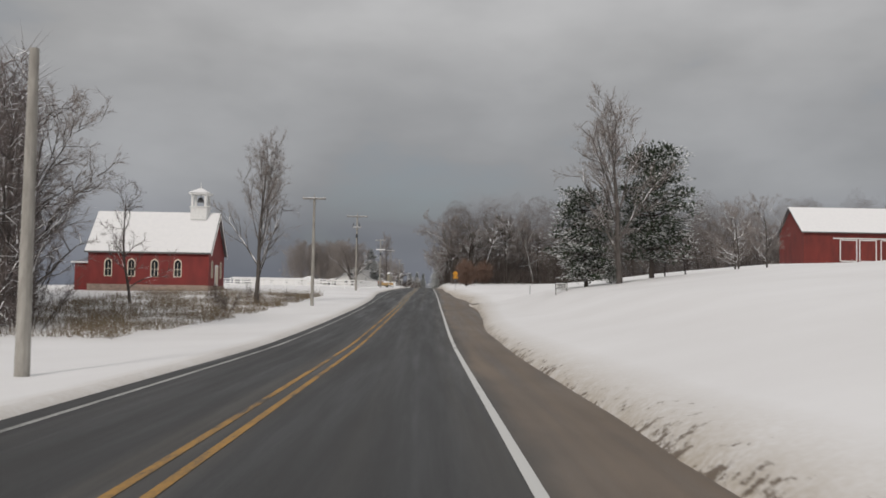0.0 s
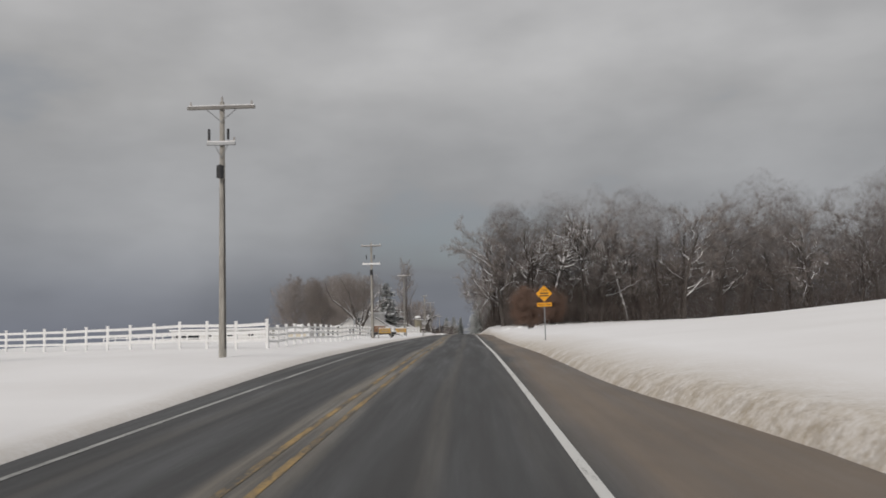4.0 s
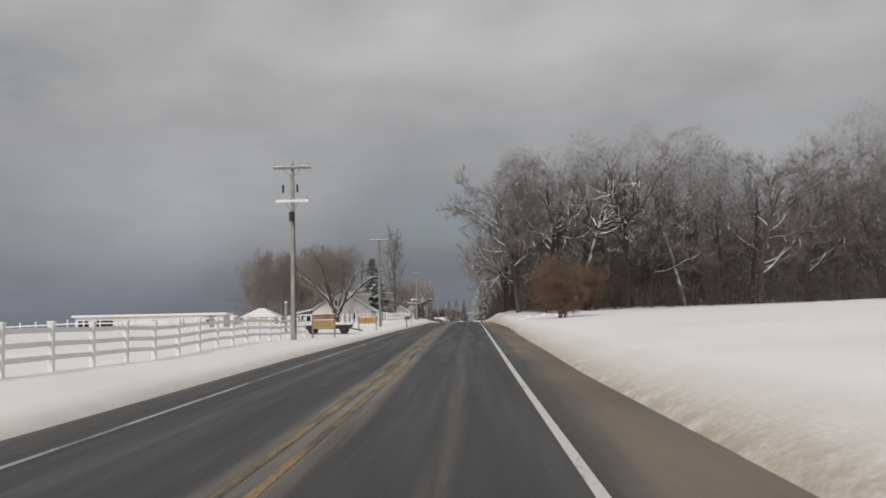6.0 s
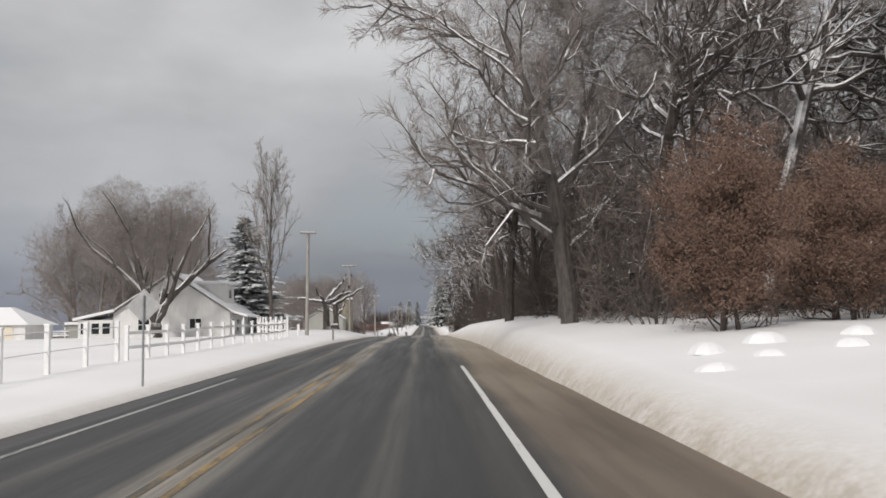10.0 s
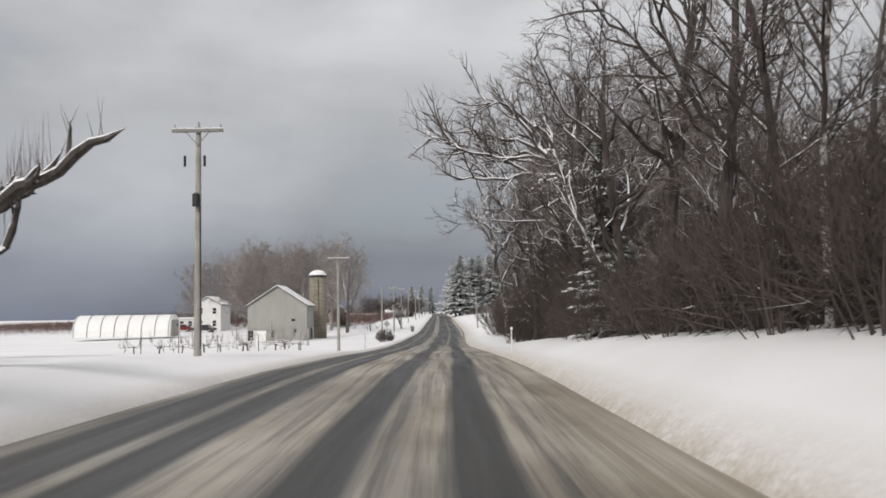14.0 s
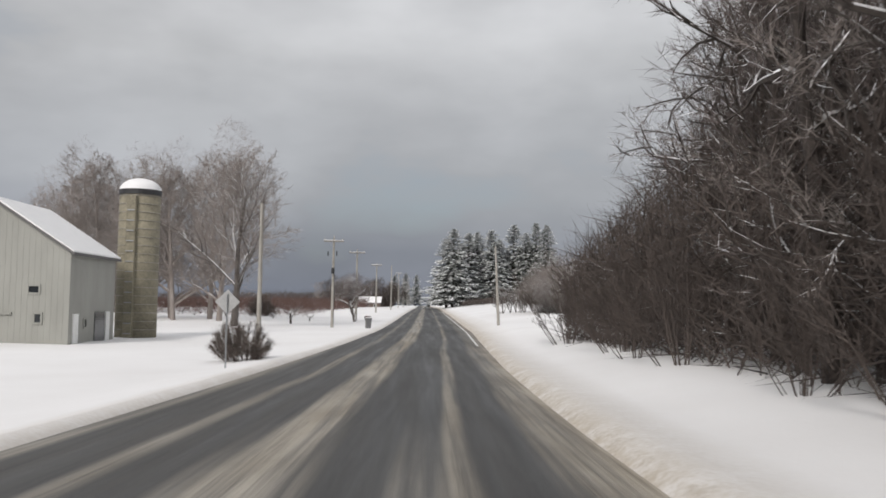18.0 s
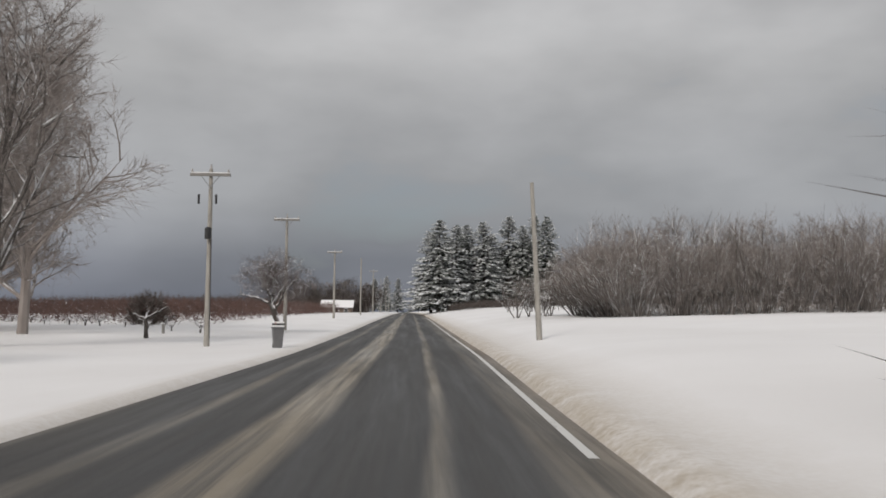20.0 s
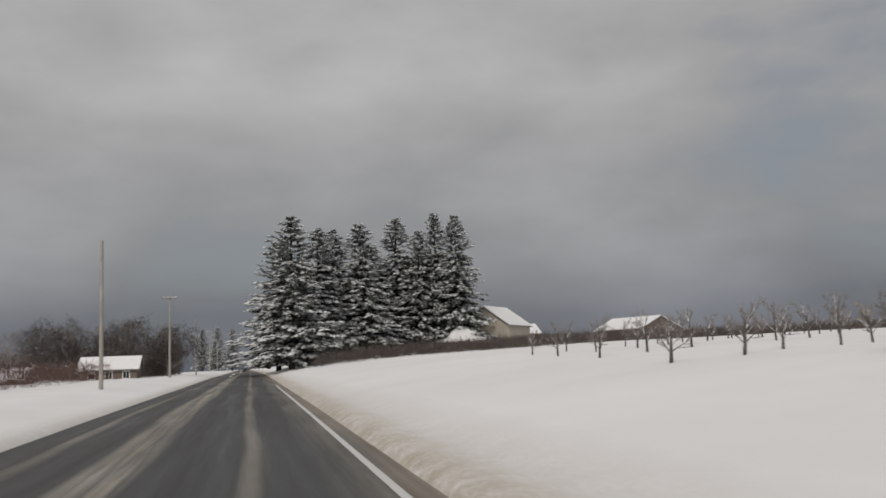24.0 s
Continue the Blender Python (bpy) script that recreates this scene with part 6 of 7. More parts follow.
bmesh.ops.bevel(bm, geom=bm.edges[:], offset=0.03, segments=2, affect="EDGES", profile=0.6)
part("body", bm, BIN_GREY, bin_, "grey plastic body")
boxed("lid", BIN_GREY, bin_, -0.32, 0.32, -0.32, 0.32, 0.86, 0.93, bevel=0.02)
boxed("lid_snow", CAP, bin_, -0.3, 0.3, -0.3, 0.3, 0.93, 1.0, bevel=0.03)
boxed("handle", BLACK, bin_, -0.25, 0.25, 0.32, 0.38, 0.8, 0.84)
for s in (-1, 1):
    rodded("wheel", RUBBER, bin_, (s * 0.2 - 0.03, 0.24, 0.1), (s * 0.2 + 0.03, 0.24, 0.1), 0.1, sides=12)
bin_.matrix_basis = bin_.matrix_basis @ Matrix.Diagonal((0.8, 0.8, 0.92, 1))
x, y = 2.2, 333.6
mark = thing("marker_post", x, y, ground_z(x, y), 0, "thin white roadside marker post with a round reflector", "marker post")
rodded("shaft", WHITE, mark, (0, 0, -0.3), (0, 0, 1.0), 0.03, sides=6)
rodded("reflector", WHITE, mark, (0, -0.03, 1.02), (0, 0.0, 1.02), 0.07, sides=12)
pin = thing("marker_stake", -6.96, 360.5, ground_z(-6.96, 360.5), 0, "thin grey marker stake at the snowy verge", "stake")
rodded("shaft", STEEL, pin, (0, 0, -0.3), (0, 0, 1.15), 0.022, sides=6)
low_post = thing("fence_stub", -14.5, 459.0, ground_z(-14.5, 459.0), 0, "short dark wooden stub standing in the snow", "post")
boxed("shaft", POLE_DARK, low_post, -0.07, 0.07, -0.07, 0.07, -0.3, 0.55, bevel=0.01)
boxed("cap", CAP, low_post, -0.08, 0.08, -0.08, 0.08, 0.55, 0.6, bevel=0.015)
stub = thing("marker_stub", -10.1, 277.6, ground_z(-10.1, 277.6), 0, "short white post beside the utility pole", "post")
boxed("shaft", VINYL, stub, -0.09, 0.09, -0.09, 0.09, -0.3, 0.75, bevel=0.01)
boxed("cap", CAP, stub, -0.1, 0.1, -0.1, 0.1, 0.75, 0.82, bevel=0.02)

# ---------------------------------------------------------------- old trees and low growth
def gnarled_build(seed, trunk_h, limbs, reach, up, shoots, r=0.3):
    """An old pruned tree: short thick trunk, crooked snow-laden limbs, upright shoots."""
    def build():
        g = random.Random(seed)
        trunk, crown = Sticks(), Sticks()
        stem = wander(g, Vector((0, 0, -0.3)), Vector((g.uniform(-0.15, 0.15), 0, 1)), trunk_h + 0.3, 4, 0.08, 0.02)
        trunk.tube(stem + [stem[-1] + Vector((0, 0, 0.15))], [r * 1.25, r, r * 0.9, r * 0.9, r * 0.95, 0], 9)
        for i in range(limbs):
            an = 2 * math.pi * (i + g.uniform(-0.25, 0.25)) / limbs
            d = Vector((math.cos(an), math.sin(an), up * g.uniform(0.5, 1.4)))
            p, _ = along(stem, g.uniform(0.75, 1.0))
            ln = reach * g.uniform(0.75, 1.2)
            limb = wander(g, p, d, ln, 8, 0.36, 0.015)
            trunk.tube(limb, [r * 0.55 * (1 - k / 10) for k in range(9)], 6)
            for _ in range(3):
                q, dd = along(limb, g.uniform(0.4, 0.9))
                b = wander(g, q, turned(g, dd, g.uniform(0.5, 0.9)) + Vector((0, 0, 0.3)), ln * g.uniform(0.3, 0.5), 4, 0.25, 0.05)
                trunk.tube(b, [r * 0.26 * (1 - k / 6) for k in range(5)], 5)
                for _ in range(shoots):
                    q2 = along(b, g.uniform(0.3, 1))[0]
                    e = q2 + Vector((g.gauss(0, 0.12), g.gauss(0, 0.12), g.uniform(0.5, 1.3)))
                    crown.twig(q2, e, 0.009)
            for _ in range(shoots):
                q, dd = along(limb, g.uniform(0.5, 1))
                crown.twig(q, q + Vector((g.gauss(0, 0.15), g.gauss(0, 0.15), g.uniform(0.4, 1.1))), 0.009)
        return (("trunk", trunk, LIMB), ("shoot_tuft", crown, TWIG))
    return build


def shaped_build(seed, tall, lean, r, limbs, shoots=6, fork=0.36, forks=3, spray=0, crook=0.05, bark=None):
    """An old tree by its limbs: each gives its start height, reach in x and in y, rise, bend of the rise, and thickness."""
    def build():
        g = random.Random(seed)
        trunk, crown = Sticks(), Sticks()
        stem = [Vector((lean * (i / 5) ** 1.3 + g.gauss(0, 0.03), g.gauss(0, 0.03), -0.3 + (tall + 0.3) * i / 5)) for i in range(6)]
        trunk.tube(stem + [stem[-1] + Vector((0, 0, 0.12))], [r * 1.3, r * 1.02, r * 0.9, r * 0.88, r * 0.92, r * 0.8, 0], 10)
        for z0, rx, ry, up, bend_, thick in limbs:
            a, _ = along(stem, min(1.0, (z0 + 0.3) / (tall + 0.3)))
            n = 10
            drift = Vector((0, 0, 0))
            pts = []
            for i in range(n + 1):
                u = i / n
                if 0 < i:
                    drift += Vector((g.gauss(0, crook), g.gauss(0, crook), g.gauss(0, crook * 1.2))) * min(1.0, abs(rx) + abs(ry))
                pts.append(a + Vector((rx * u, ry * u, up * u ** bend_)) + drift)
            trunk.tube(pts, [thick * (1.05 - (0.82 if spray else 0.62) * i / n) * (1.18 if i in (4, 7) else 1.0) for i in range(n + 1)], 7)
            ln = (pts[-1] - pts[0]).length
            for k in range(forks):
                q, d = along(pts, g.uniform(0.3, 0.98))
                b = wander(g, q, turned(g, d, g.uniform(0.5, 1.0)) + Vector((0, 0, 0.35)), ln * g.uniform(0.2, 0.38) * fork * 2, 5, 0.22, 0.03)
                trunk.tube(b, [thick * 0.42 * (1 - i / 7) for i in range(6)], 5)
                for j in range(3 if spray else 0):
                    q2, d2 = along(b, 0.25 + 0.24 * j)
                    side = wander(g, q2, turned(g, d2, g.uniform(0.5, 1.0)), ln * 0.16 * g.uniform(0.7, 1.3), 4, 0.26, 0.02)
                    trunk.tube(side, [0.034, 0.028, 0.022, 0.016, 0.008], 4)
                for _ in range(spray):
                    q2, d2 = along(b, g.uniform(0.3, 1.0))
                    e = q2 + turned(g, d2, g.uniform(0.3, 0.9)) * g.uniform(0.4, 1.1)
                    crown.twig(q2, e, 0.013)
                    for _ in range(5):
                        q3 = q2.lerp(e, g.uniform(0.3, 1.0))
                        crown.sliver(q3, q3 + turned(g, d2, g.uniform(0.3, 1.0)) * g.uniform(0.2, 0.6), 0.009)
                for _ in range(shoots // 2):
                    q2, d2 = along(b, g.uniform(0.4, 1.0))
                    crown.twig(q2, q2 + Vector((g.gauss(0, 0.14), g.gauss(0, 0.14), g.uniform(0.4, 1.2))), 0.011)
            for _ in range(shoots):
                q, d = along(pts, g.uniform(0.4, 1.0))
                crown.twig(q, q + Vector((g.gauss(0, 0.10), g.gauss(0, 0.10), g.uniform(0.5, 1.5))), 0.012)
        return (("trunk", trunk, bark or LIMB), ("shoot_tuft", crown, TWIG))
    return build


SNOWY = bark_material("thick_snow_limb_bark", (0.03, 0.025, 0.022), (0.10, 0.086, 0.078), 0.92, 7.0, 0.7)
LIMB = bark_material("old_limb_bark", (0.03, 0.025, 0.022), (0.11, 0.095, 0.085), 0.86, 7.0, 0.5)
old1 = Kind("old_fruit_tree", "old pruned tree with thick snow-laden limbs", "tree", "old pruned trees",
            shaped_build(51, 2.55, -0.1, 0.36, ((2.5, 2.75, -0.4, 1.15, 1.0, 0.25), (2.5, 2.2, 0.5, 2.6, 0.75, 0.17), (2.5, -3.0, 0.3, 0.65, 0.45, 0.17),
                                                (1.6, -1.2, -0.5, 0.7, 0.7, 0.12), (2.4, 0.4, 2.2, 1.3, 0.9, 0.16), (2.5, -0.9, -1.9, 1.4, 1.1, 0.15)), 7))
old2 = Kind("old_fruit_tree", "old pruned tree with crooked snowy limbs and upright shoots", "tree", "old pruned trees",
            shaped_build(57, 2.7, -0.12, 0.30, ((2.6, 3.4, -0.3, 1.95, 1.0, 0.17), (2.75, 1.5, 0.4, 1.6, 1.3, 0.13), (1.4, 1.2, -0.2, 1.9, 1.5, 0.12),
                                                (2.7, -2.2, 0.2, 0.6, 0.6, 0.14), (2.3, -1.2, -0.6, 0.7, 1.2, 0.10), (2.6, 0.2, 1.8, 1.3, 0.9, 0.13)), 7))
snow_oak = Kind("bare_tree", "leaning roadside oak with crooked limbs, thick snow along each", "tree", "tall roadside trees",
                shaped_build(71, 10.3, -3.0, 0.27, ((8.9, -6.6, -1.2, -0.6, 1.3, 0.15), (8.6, -5.2, 1.4, 1.9, 0.9, 0.14), (9.0, -4.6, -1.6, 3.6, 0.8, 0.14), (7.6, -4.0, -0.8, -0.7, 1.6, 0.10),
                                                   (9.1, -1.6, 0.6, 6.0, 1.0, 0.15), (9.0, 2.2, -0.8, 5.4, 0.9, 0.15), (8.2, 4.0, 0.8, 3.2, 0.8, 0.13), (6.8, 3.2, -1.2, 1.8, 0.9, 0.10),
                                                   (8.8, -2.8, 2.4, 4.4, 0.9, 0.12), (9.9, -7.4, 0.6, 1.0, 1.0, 0.14), (9.6, -6.8, -2.0, 0.2, 1.1, 0.12), (10.0, -6.0, 2.2, 2.4, 0.9, 0.13), (10.1, -3.4, -0.4, 3.4, 1.0, 0.12), (5.6, -1.8, -0.6, 0.5, 1.2, 0.06), (9.1, -5.6, 0.4, 0.9, 1.2, 0.13), (8.4, -3.4, -1.8, 1.2, 1.1, 0.11)), 0, 0.62, 10, 6, 0.17, SNOWY))
snow_oak.put(8.0, 340.2, 1.0, 0)
for sx, sy, ss, turn in ((13.5, 247.0, 1.12, 200), (20.0, 249.0, 1.2, 80), (27.0, 248.5, 1.1, 310), (9.2, 251.0, 1.05, 120)):
    snow_oak.put(sx, sy, ss, turn, label="bare oak at the wood's front, thick snow along its crooked limbs")
old1.put(-10.4, 299.7, 1.0, 0)
old2.put(-10.15, 306.7, 1.0, 0)
old3 = Kind("old_fruit_tree", "leaning old fruit tree with crooked snowy limbs", "tree", "old pruned trees",
            shaped_build(58, 1.9, -0.75, 0.19, ((1.6, 1.5, 0.3, 1.9, 0.7, 0.11), (1.7, -1.6, -0.3, 0.35, 0.6, 0.10), (1.8, 0.3, 0.6, 1.9, 0.9, 0.10),
                                                (1.2, 1.1, -0.5, 1.5, 0.8, 0.09), (1.8, -0.5, 1.2, 1.4, 0.9, 0.09), (1.8, -0.4, -1.2, 1.5, 0.9, 0.09)), 8))
old3.put(-8.4, 463.2, 1.0, 0)
old2.put(-13.5, 452, 0.36, 10)
yard = Kind("yard_tree", "broad many-stemmed willow before the white house, limbs edged with snow", "tree", "",
            shaped_build(64, 1.3, 0.0, 0.55, ((1.1, -6.6, 0.6, 7.2, 0.6, 0.30), (1.1, 6.4, 0.3, 6.6, 0.65, 0.30), (1.2, -2.2, -1.5, 9.0, 1.1, 0.30),
                                              (1.2, 1.6, 1.5, 9.4, 1.1, 0.30), (1.2, 3.6, -2.2, 7.4, 1.2, 0.26), (1.2, -4.0, 2.4, 8.0, 1.1, 0.26)), 30, 0.8))
yard.put(-24.7, 292.0, 1.0, 0)
vine = Kind("grape_vine", "pruned grape vine with crooked snowy arms", "vine", "pruned vines", gnarled_build(63, 0.75, 5, 1.15, 0.3, 3, 0.065))
for vx, vy, vs in ((-12.4, 363.0, 1.0), (-12.9, 359.6, 1.15), (-14.4, 363.6, 0.95), (-17.1, 364.0, 1.05), (-19.1, 365.4, 0.95), (-20.6, 365.9, 1.1), (-22.6, 366.4, 0.95), (-24.8, 367.5, 1.05),
                   (-27.2, 368.4, 1.0), (-15.8, 360.2, 1.05)):
    vine.put(vx, vy, vs, rng.uniform(0, 360))
trellis = thing("trellis", -12.2, 362.6, ground_z(-12.2, 362.6), 0, "vine trellis of dark posts and two thin wires", "trellis")
heads = []
for k in range(5):
    px, py = -3.6 * k, 1.45 * k
    foot = ground_z(-12.2 + px, 362.6 + py) - ground_z(-12.2, 362.6)
    rodded("post", POLE_DARK, trellis, (px, py, foot - 0.4), (px, py, foot + 1.5), 0.045, 0.04, 6)
    heads.append(Vector((px, py, foot)))
for h in (0.8, 1.4):
    bm = bmesh.new()
    for p, q in zip(heads[:-1], heads[1:]):
        rod(bm, p + Vector((0, 0, h)), q + Vector((0, 0, h)), 0.007, sides=4)
    part("wire", bm, STEEL, trellis)
vine_low = Kind("vine_stump", "short pruned vine stump with snow on its arms", "vine", "pruned vines", gnarled_build(65, 0.55, 5, 0.75, 0.3, 0, 0.08))
for i in range(12):
    vine_low.put(-13 - i * 2.3, 462 + i * 2.6 + rng.uniform(-1, 1), rng.uniform(0.6, 1.0), rng.uniform(0, 360))


def snow_heights(x, y):
    """Height of the ground sheet at many places at once."""
    lat = x - np.interp(y, GROUND_YS, [line_x(v) for v in GROUND_YS])
    lat = np.where(lat < 0, lat + np.interp(y, GROUND_YS, [left_edge(v) - 4.0 for v in GROUND_YS]), lat - np.interp(y, GROUND_YS, [right_edge(v) - 4.95 for v in GROUND_YS]))
    ls, ys = np.array(GROUND_LATS), np.array(GROUND_YS)
    i = np.clip(np.searchsorted(ls, lat) - 1, 0, len(ls) - 2)
    j = np.clip(np.searchsorted(ys, y) - 1, 0, len(ys) - 2)
    u, v = (lat - ls[i]) / (ls[i + 1] - ls[i]), (y - ys[j]) / (ys[j + 1] - ys[j])
    return (SHEET[j, i] * (1 - u) + SHEET[j, i + 1] * u) * (1 - v) + (SHEET[j + 1, i] * (1 - u) + SHEET[j + 1, i + 1] * u) * v


flat = np.empty(len(ground.data.vertices) * 3)
ground.data.vertices.foreach_get("co", flat)
SHEET = flat.reshape(len(GROUND_YS), len(GROUND_LATS), 3)[:, :, 2]


def edge_x(y):
    return np.interp(y, GROUND_YS, [line_x(v) for v in GROUND_YS])


def twig_cloud(name, label, category, count, place, length, r, material, seed, upright=0.6):
    """Fine growth that nobody could count, as one object of thin tapering twigs."""
    g = np.random.default_rng(seed)
    x, y, h = place(g, count)
    n = len(x)
    p = np.stack((x, y, snow_heights(x, y) + h), 1)
    d = g.normal(0, 1, (n, 3)) * (1, 1, 0.8) + (0, 0, upright)
    d /= np.linalg.norm(d, axis=1)[:, None]
    s = np.cross(d, g.normal(0, 1, (n, 3)))
    s *= (r * g.uniform(0.6, 1.4, n) / np.maximum(1e-6, np.linalg.norm(s, axis=1)))[:, None]
    v = np.stack((p + s, p - s, p + d * g.uniform(length[0], length[1], n)[:, None]), 1).reshape(-1)
    me = bpy.data.meshes.new(name)
    me.vertices.add(n * 3)
    me.vertices.foreach_set("co", v)
    me.loops.add(n * 3)
    me.loops.foreach_set("vertex_index", np.arange(n * 3))
    me.polygons.add(n)
    me.polygons.foreach_set("loop_start", np.arange(n) * 3)
    me.polygons.foreach_set("loop_total", np.full(n, 3))
    me.update()
    me.materials.append(material)
    return tagged(new(name, me), label, category, kind="stuff")


def in_wood_road(g, n):
    y = 256 + 160 * g.random(n) ** 0.72
    inside = 26 * g.random(n) ** 1.4
    tall = np.where(y < 335, 4.5, 9.5) * np.minimum(1.0, 0.4 + 0.6 * inside / 5)
    return edge_x(y) + 8.2 + inside, y, tall * g.random(n) ** 1.2


def in_wood_front(g, n):
    x = 6 + 150 * g.random(n) ** 1.2
    return x, 246 + 26 * g.random(n), np.where(x < 22, 6.5, 10.0) * g.random(n) ** 1.25


def canopy_road(g, n):
    y, u, h = 362 + 46 * g.random(n) ** 0.8, g.random(n), 5 + 15 * g.random(n)
    ok = h < np.where(y < 404, 12, 7) + 18 * u + 40 * np.maximum(0, (395 - y) / 120)
    y, u, h = y[ok], u[ok], h[ok]
    return edge_x(y) + 9.6 + np.maximum(0, y - 380) * 0.08 + 20 * u, y, h


def deep_wood(g, n):
    y, u = 262 + 140 * g.random(n) ** 0.8, g.random(n)
    return edge_x(y) + 17 + 28 * u, y, np.interp(y, (262, 335, 365), (8.5, 8.5, 17.0)) * g.random(n)


def deep_front(g, n):
    x = 9 + 150 * g.random(n)
    return x, 261 + 26 * g.random(n), np.minimum(15.0, 9 + 0.4 * x) * g.random(n) ** 0.9


def domes(seed, spots, radius, middle, half):
    """Rounded crowns: a list of ellipsoids, and twigs spread through them."""
    q = np.random.default_rng(seed)
    m = len(spots)
    c = np.array(spots, float)
    rr, cz, rz = q.uniform(*radius, m), q.uniform(*middle, m), q.uniform(*half, m)

    def place(g, n):
        k = g.integers(0, m, n)
        u = g.normal(0, 1, (n, 3))
        u *= (g.random(n) ** 0.4 / np.linalg.norm(u, axis=1))[:, None]
        lump = 1 + 0.16 * np.sin(u[:, 0] * 5 + k) * np.cos(u[:, 2] * 6 + k * 2)
        return c[k, 0] + u[:, 0] * rr[k] * lump, c[k, 1] + u[:, 1] * rr[k] * lump, cz[k] + u[:, 2] * rz[k] * lump
    return place


def in_vineyard(g, n):
    return -16 - 130 * g.random(n) ** 1.3, 478 + 130 * g.random(n), 1.7 * g.random(n)


def in_weeds(g, n):
    y, x = 34 + 66 * g.random(n), -11.5 - 18 * g.random(n) ** 1.2
    ok = np.sin(x * 0.9 + np.sin(y * 0.35) * 2) + np.sin(y * 0.6 + x * 0.4) > -0.5
    return x[ok], y[ok], np.full(ok.sum(), 0.05)


def in_left_wood(g, n):
    y = 36 + 60 * g.random(n)
    return -0.42 * y - 0.5 - 30 * g.random(n) ** 1.3, y, 11.0 * g.random(n) ** 1.1


def in_thicket(g, n):
    return 13.2 + 28 * g.random(n), 467 + 15 * g.random(n), 4.6 * g.random(n) ** 1.2


def in_hedgerow(g, n):
    x = 8 + 105 * g.random(n)
    return x, 604 + 22 * g.random(n) + 0.1 * x, 1.3 * g.random(n)


def in_far_hedge(g, n):
    return -12 - 120 * g.random(n) ** 1.3, 625 + 40 * g.random(n), 3.4 * g.random(n) ** 1.4


twig_cloud("undergrowth", "dense brown leafless undergrowth filling the roadside wood", "undergrowth", 150000, in_wood_road, (0.8, 2.4), 0.020, BRUSH, 71, 0.9)
twig_cloud("undergrowth", "dense grey-brown undergrowth along the wood's front", "undergrowth", 170000, in_wood_front, (0.5, 1.7), 0.022, BRUSH_GREY, 72, 0.9)
twig_cloud("undergrowth", "dark leafless growth in the wood beside the weedy field", "undergrowth", 150000, in_left_wood, (0.6, 1.8), 0.020, TWIG_DARK, 80, 0.9)
twig_cloud("fine_branches", "mass of fine bare branches high in the wood", "branches", 150000, canopy_road, (0.6, 1.9), 0.015, BRUSH, 73, 0.4)
twig_cloud("undergrowth", "dark tangle of branches deep inside the wood", "undergrowth", 90000, deep_wood, (0.8, 2.4), 0.032, TWIG_DARK, 95, 0.7)
twig_cloud("undergrowth", "grey-brown tangle of branches behind the wood's front", "undergrowth", 90000, deep_front, (0.7, 2.2), 0.045, HAZE, 98, 0.7)
front = [(6.6, 251.5), (6.0, 256)] + [(8.5 + i * 4.8 + 1.3 * math.sin(i * 2.1), 252 + 4 * math.sin(i * 1.3)) for i in range(30)]
twig_cloud("fine_branches", "grey haze of fine bare twigs in the rounded crowns", "branches", 430000, domes(90, front, (4.2, 6.0), (14.0, 17.4), (6.4, 8.4)), (0.4, 1.15), 0.0072, HAZE, 79, 0.5)
yard_row = [(-31 - 1.6 * i, 331 + 5 * math.sin(i * 2.0)) for i in range(12)]
twig_cloud("fine_branches", "grey haze of fine twigs behind the white house", "branches", 90000, domes(91, yard_row, (3.2, 4.6), (8.0, 11.0), (5.5, 7.5)), (0.3, 0.9), 0.010, TWIG, 83, 0.5)
barn_row = [(-21 - 2.7 * i, (458 if i < 6 else 487) + 3 * math.sin(i * 2.0)) for i in range(12)] + [(-16.4, 441)]
twig_cloud("fine_branches", "grey haze of fine twigs behind the grey barn", "branches", 90000, domes(92, barn_row, (3.0, 4.2), (9.0, 11.2), (6.0, 7.2)), (0.3, 0.9), 0.010, TWIG, 84, 0.5)
far_row = [(-9.5 - 2.6 * i, 620 + 4 * math.sin(i * 2.0)) for i in range(8)]
twig_cloud("fine_branches", "brown haze of twigs round the far houses", "branches", 16000, domes(93, far_row, (2.4, 3.6), (2.8, 4.2), (2.6, 4.0)), (0.6, 1.6), 0.025, BRUSH, 85, 0.5)
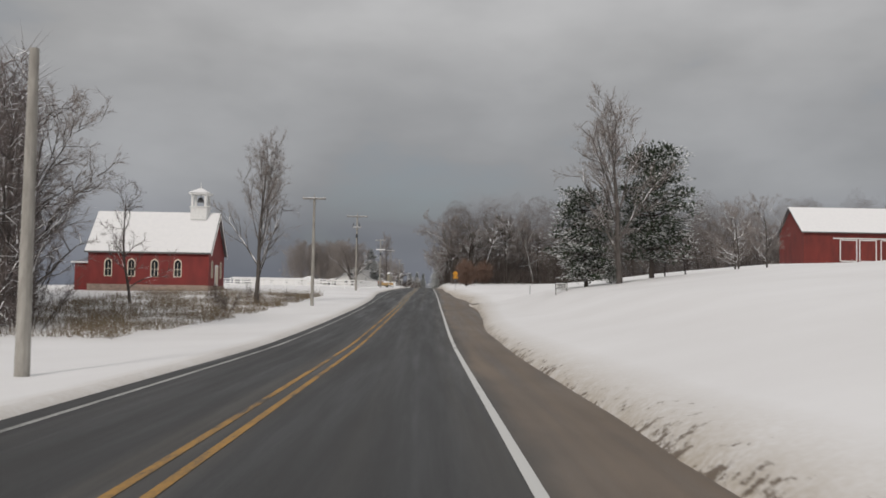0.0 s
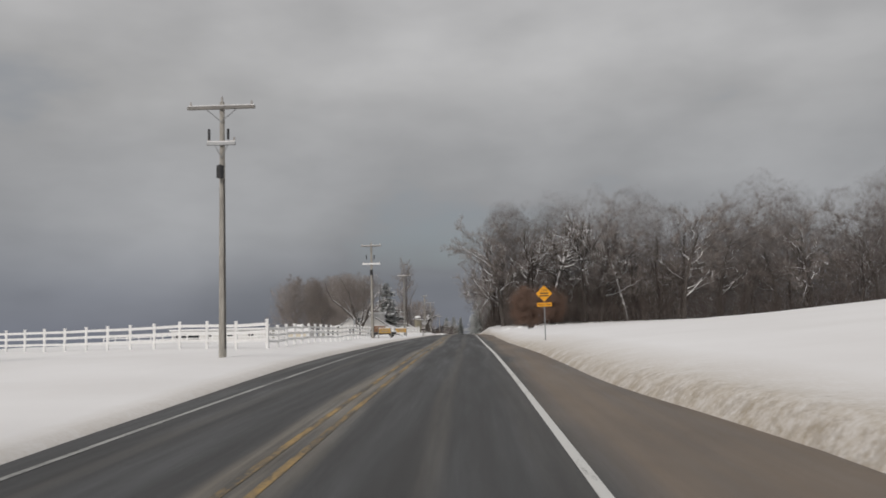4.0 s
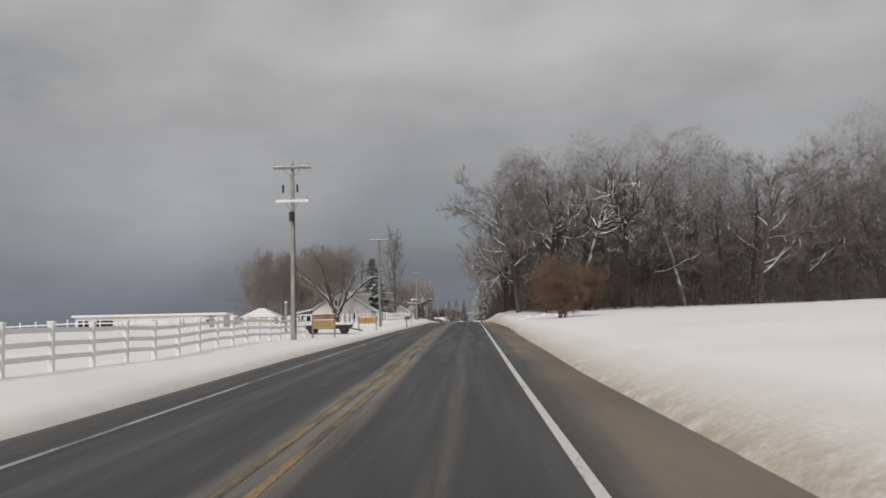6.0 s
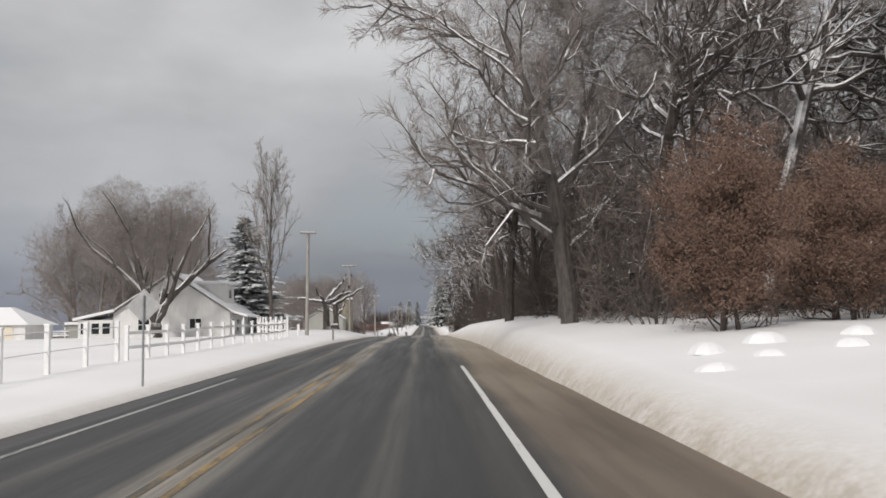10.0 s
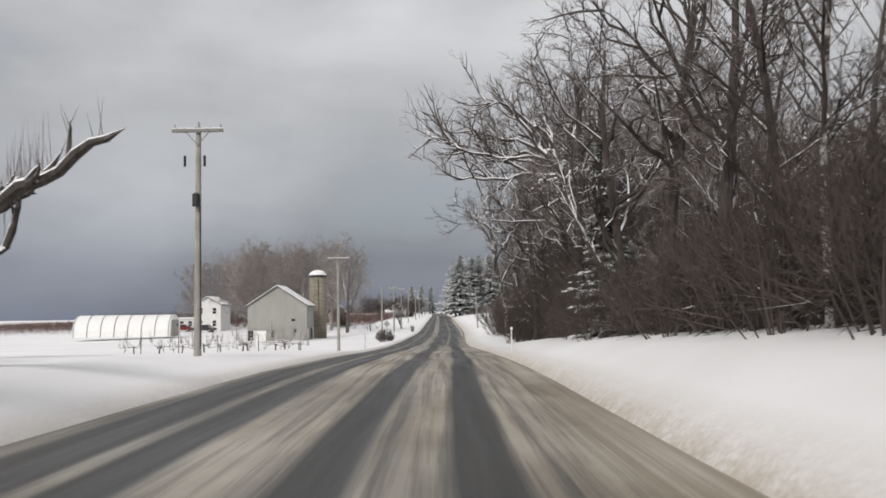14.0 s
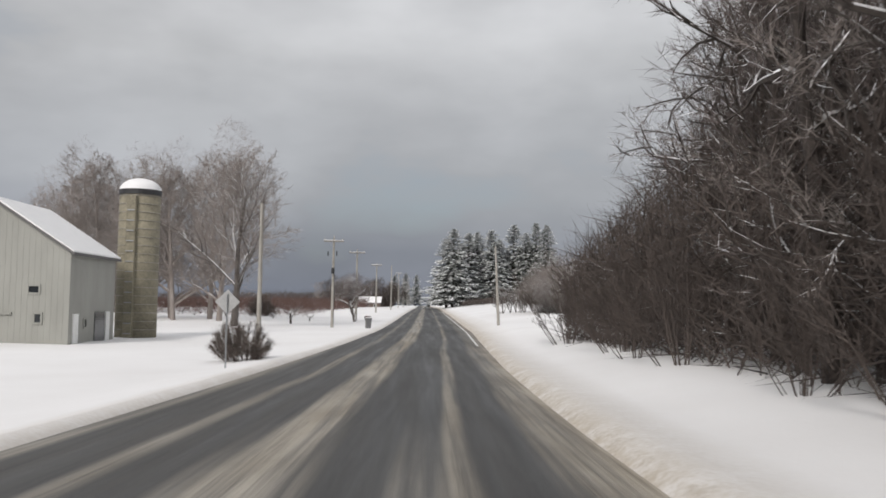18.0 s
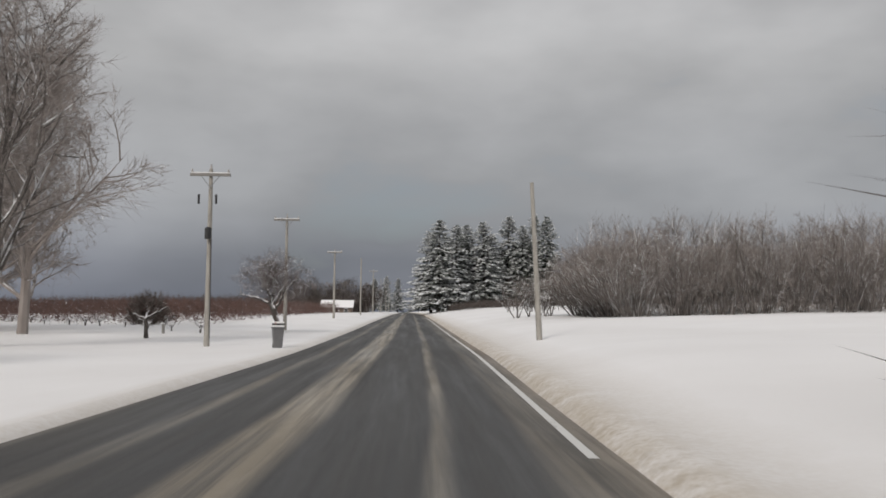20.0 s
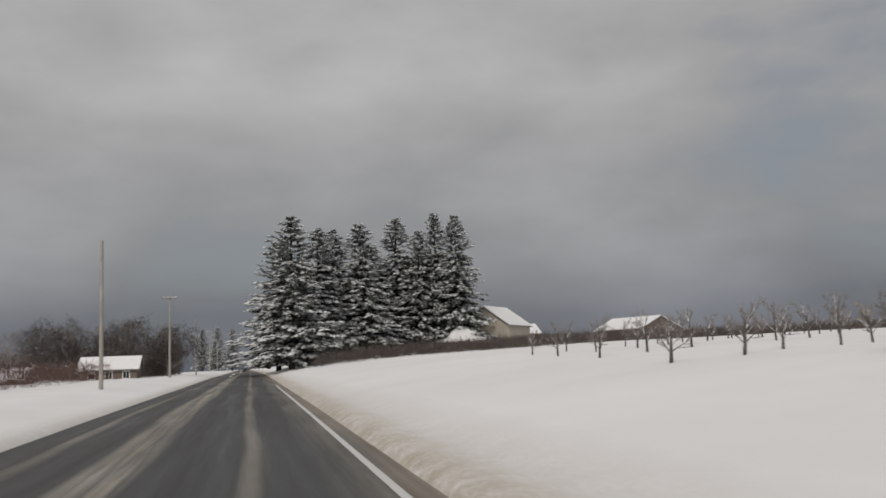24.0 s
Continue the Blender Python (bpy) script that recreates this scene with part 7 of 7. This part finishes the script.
twig_cloud("fine_branches", "grey haze of fine twigs in the old fruit tree's crown", "branches", 10000, domes(94, [(-9.0, 463.2), (-7.9, 463.4), (-9.9, 463.0), (-8.8, 463.3)], (1.1, 1.5), (2.9, 3.9), (1.1, 1.5)), (0.2, 0.6), 0.006, TWIG_DARK, 86, 0.5)
twig_cloud("fine_branches", "grey haze of fine drooping twigs in the willow's crown", "branches", 50000, domes(96, [(-29, 292), (-25.6, 293), (-22.3, 292), (-27.5, 291), (-24, 291.4)], (2.4, 3.4), (8.5, 10.5), (3.4, 4.6)), (0.3, 0.9), 0.008, TWIG, 97, 0.3)
twig_cloud("vineyard", "reddish-brown rows of bare vines behind the snow", "vineyard", 90000, in_vineyard, (0.5, 1.2), 0.024, REDTWIG, 74, 0.9)
twig_cloud("dry_weeds", "dry tan weeds poking through the snow", "weeds", 30000, in_weeds, (0.35, 1.0), 0.010, WEED, 75, 1.6)
twig_cloud("thicket_twigs", "fine grey twigs filling the sapling thicket", "thicket", 36000, in_thicket, (0.5, 1.5), 0.010, TWIG, 76, 1.0)
thick_row = [(12.4, 478.2), (13.0, 475.6), (13.6, 473.2), (14.2, 470.6)] + [(15.5 + 2.4 * i, 472 + 4 * math.sin(i * 2.0)) for i in range(9)]
twig_cloud("thicket_twigs", "grey haze of fine twigs over the sapling thicket", "thicket", 52000, domes(99, thick_row, (1.6, 2.4), (3.2, 4.4), (1.5, 2.2)), (0.25, 0.8), 0.006, TWIG, 100, 0.5)
sumac_row = [(8.4, 482.6), (9.3, 482.6), (10.1, 482.4), (10.6, 481.0), (11.0, 481.4)]
twig_cloud("sumac_twigs", "thin grey haze of fine twigs in the sumac crowns", "twigs", 4500, domes(101, sumac_row, (0.9, 1.3), (1.9, 2.4), (0.8, 1.1)), (0.15, 0.45), 0.005, TWIG, 102, 0.6)
twig_cloud("hedgerow", "brown leafless hedgerow along the top of the snowy slope", "hedge", 36000, in_hedgerow, (0.6, 1.5), 0.026, BRUSH, 77, 0.9)
twig_cloud("far_brush", "dark brown brush beyond the vineyard", "brush", 36000, in_far_hedge, (0.9, 2.4), 0.035, BRUSH, 78, 0.9)
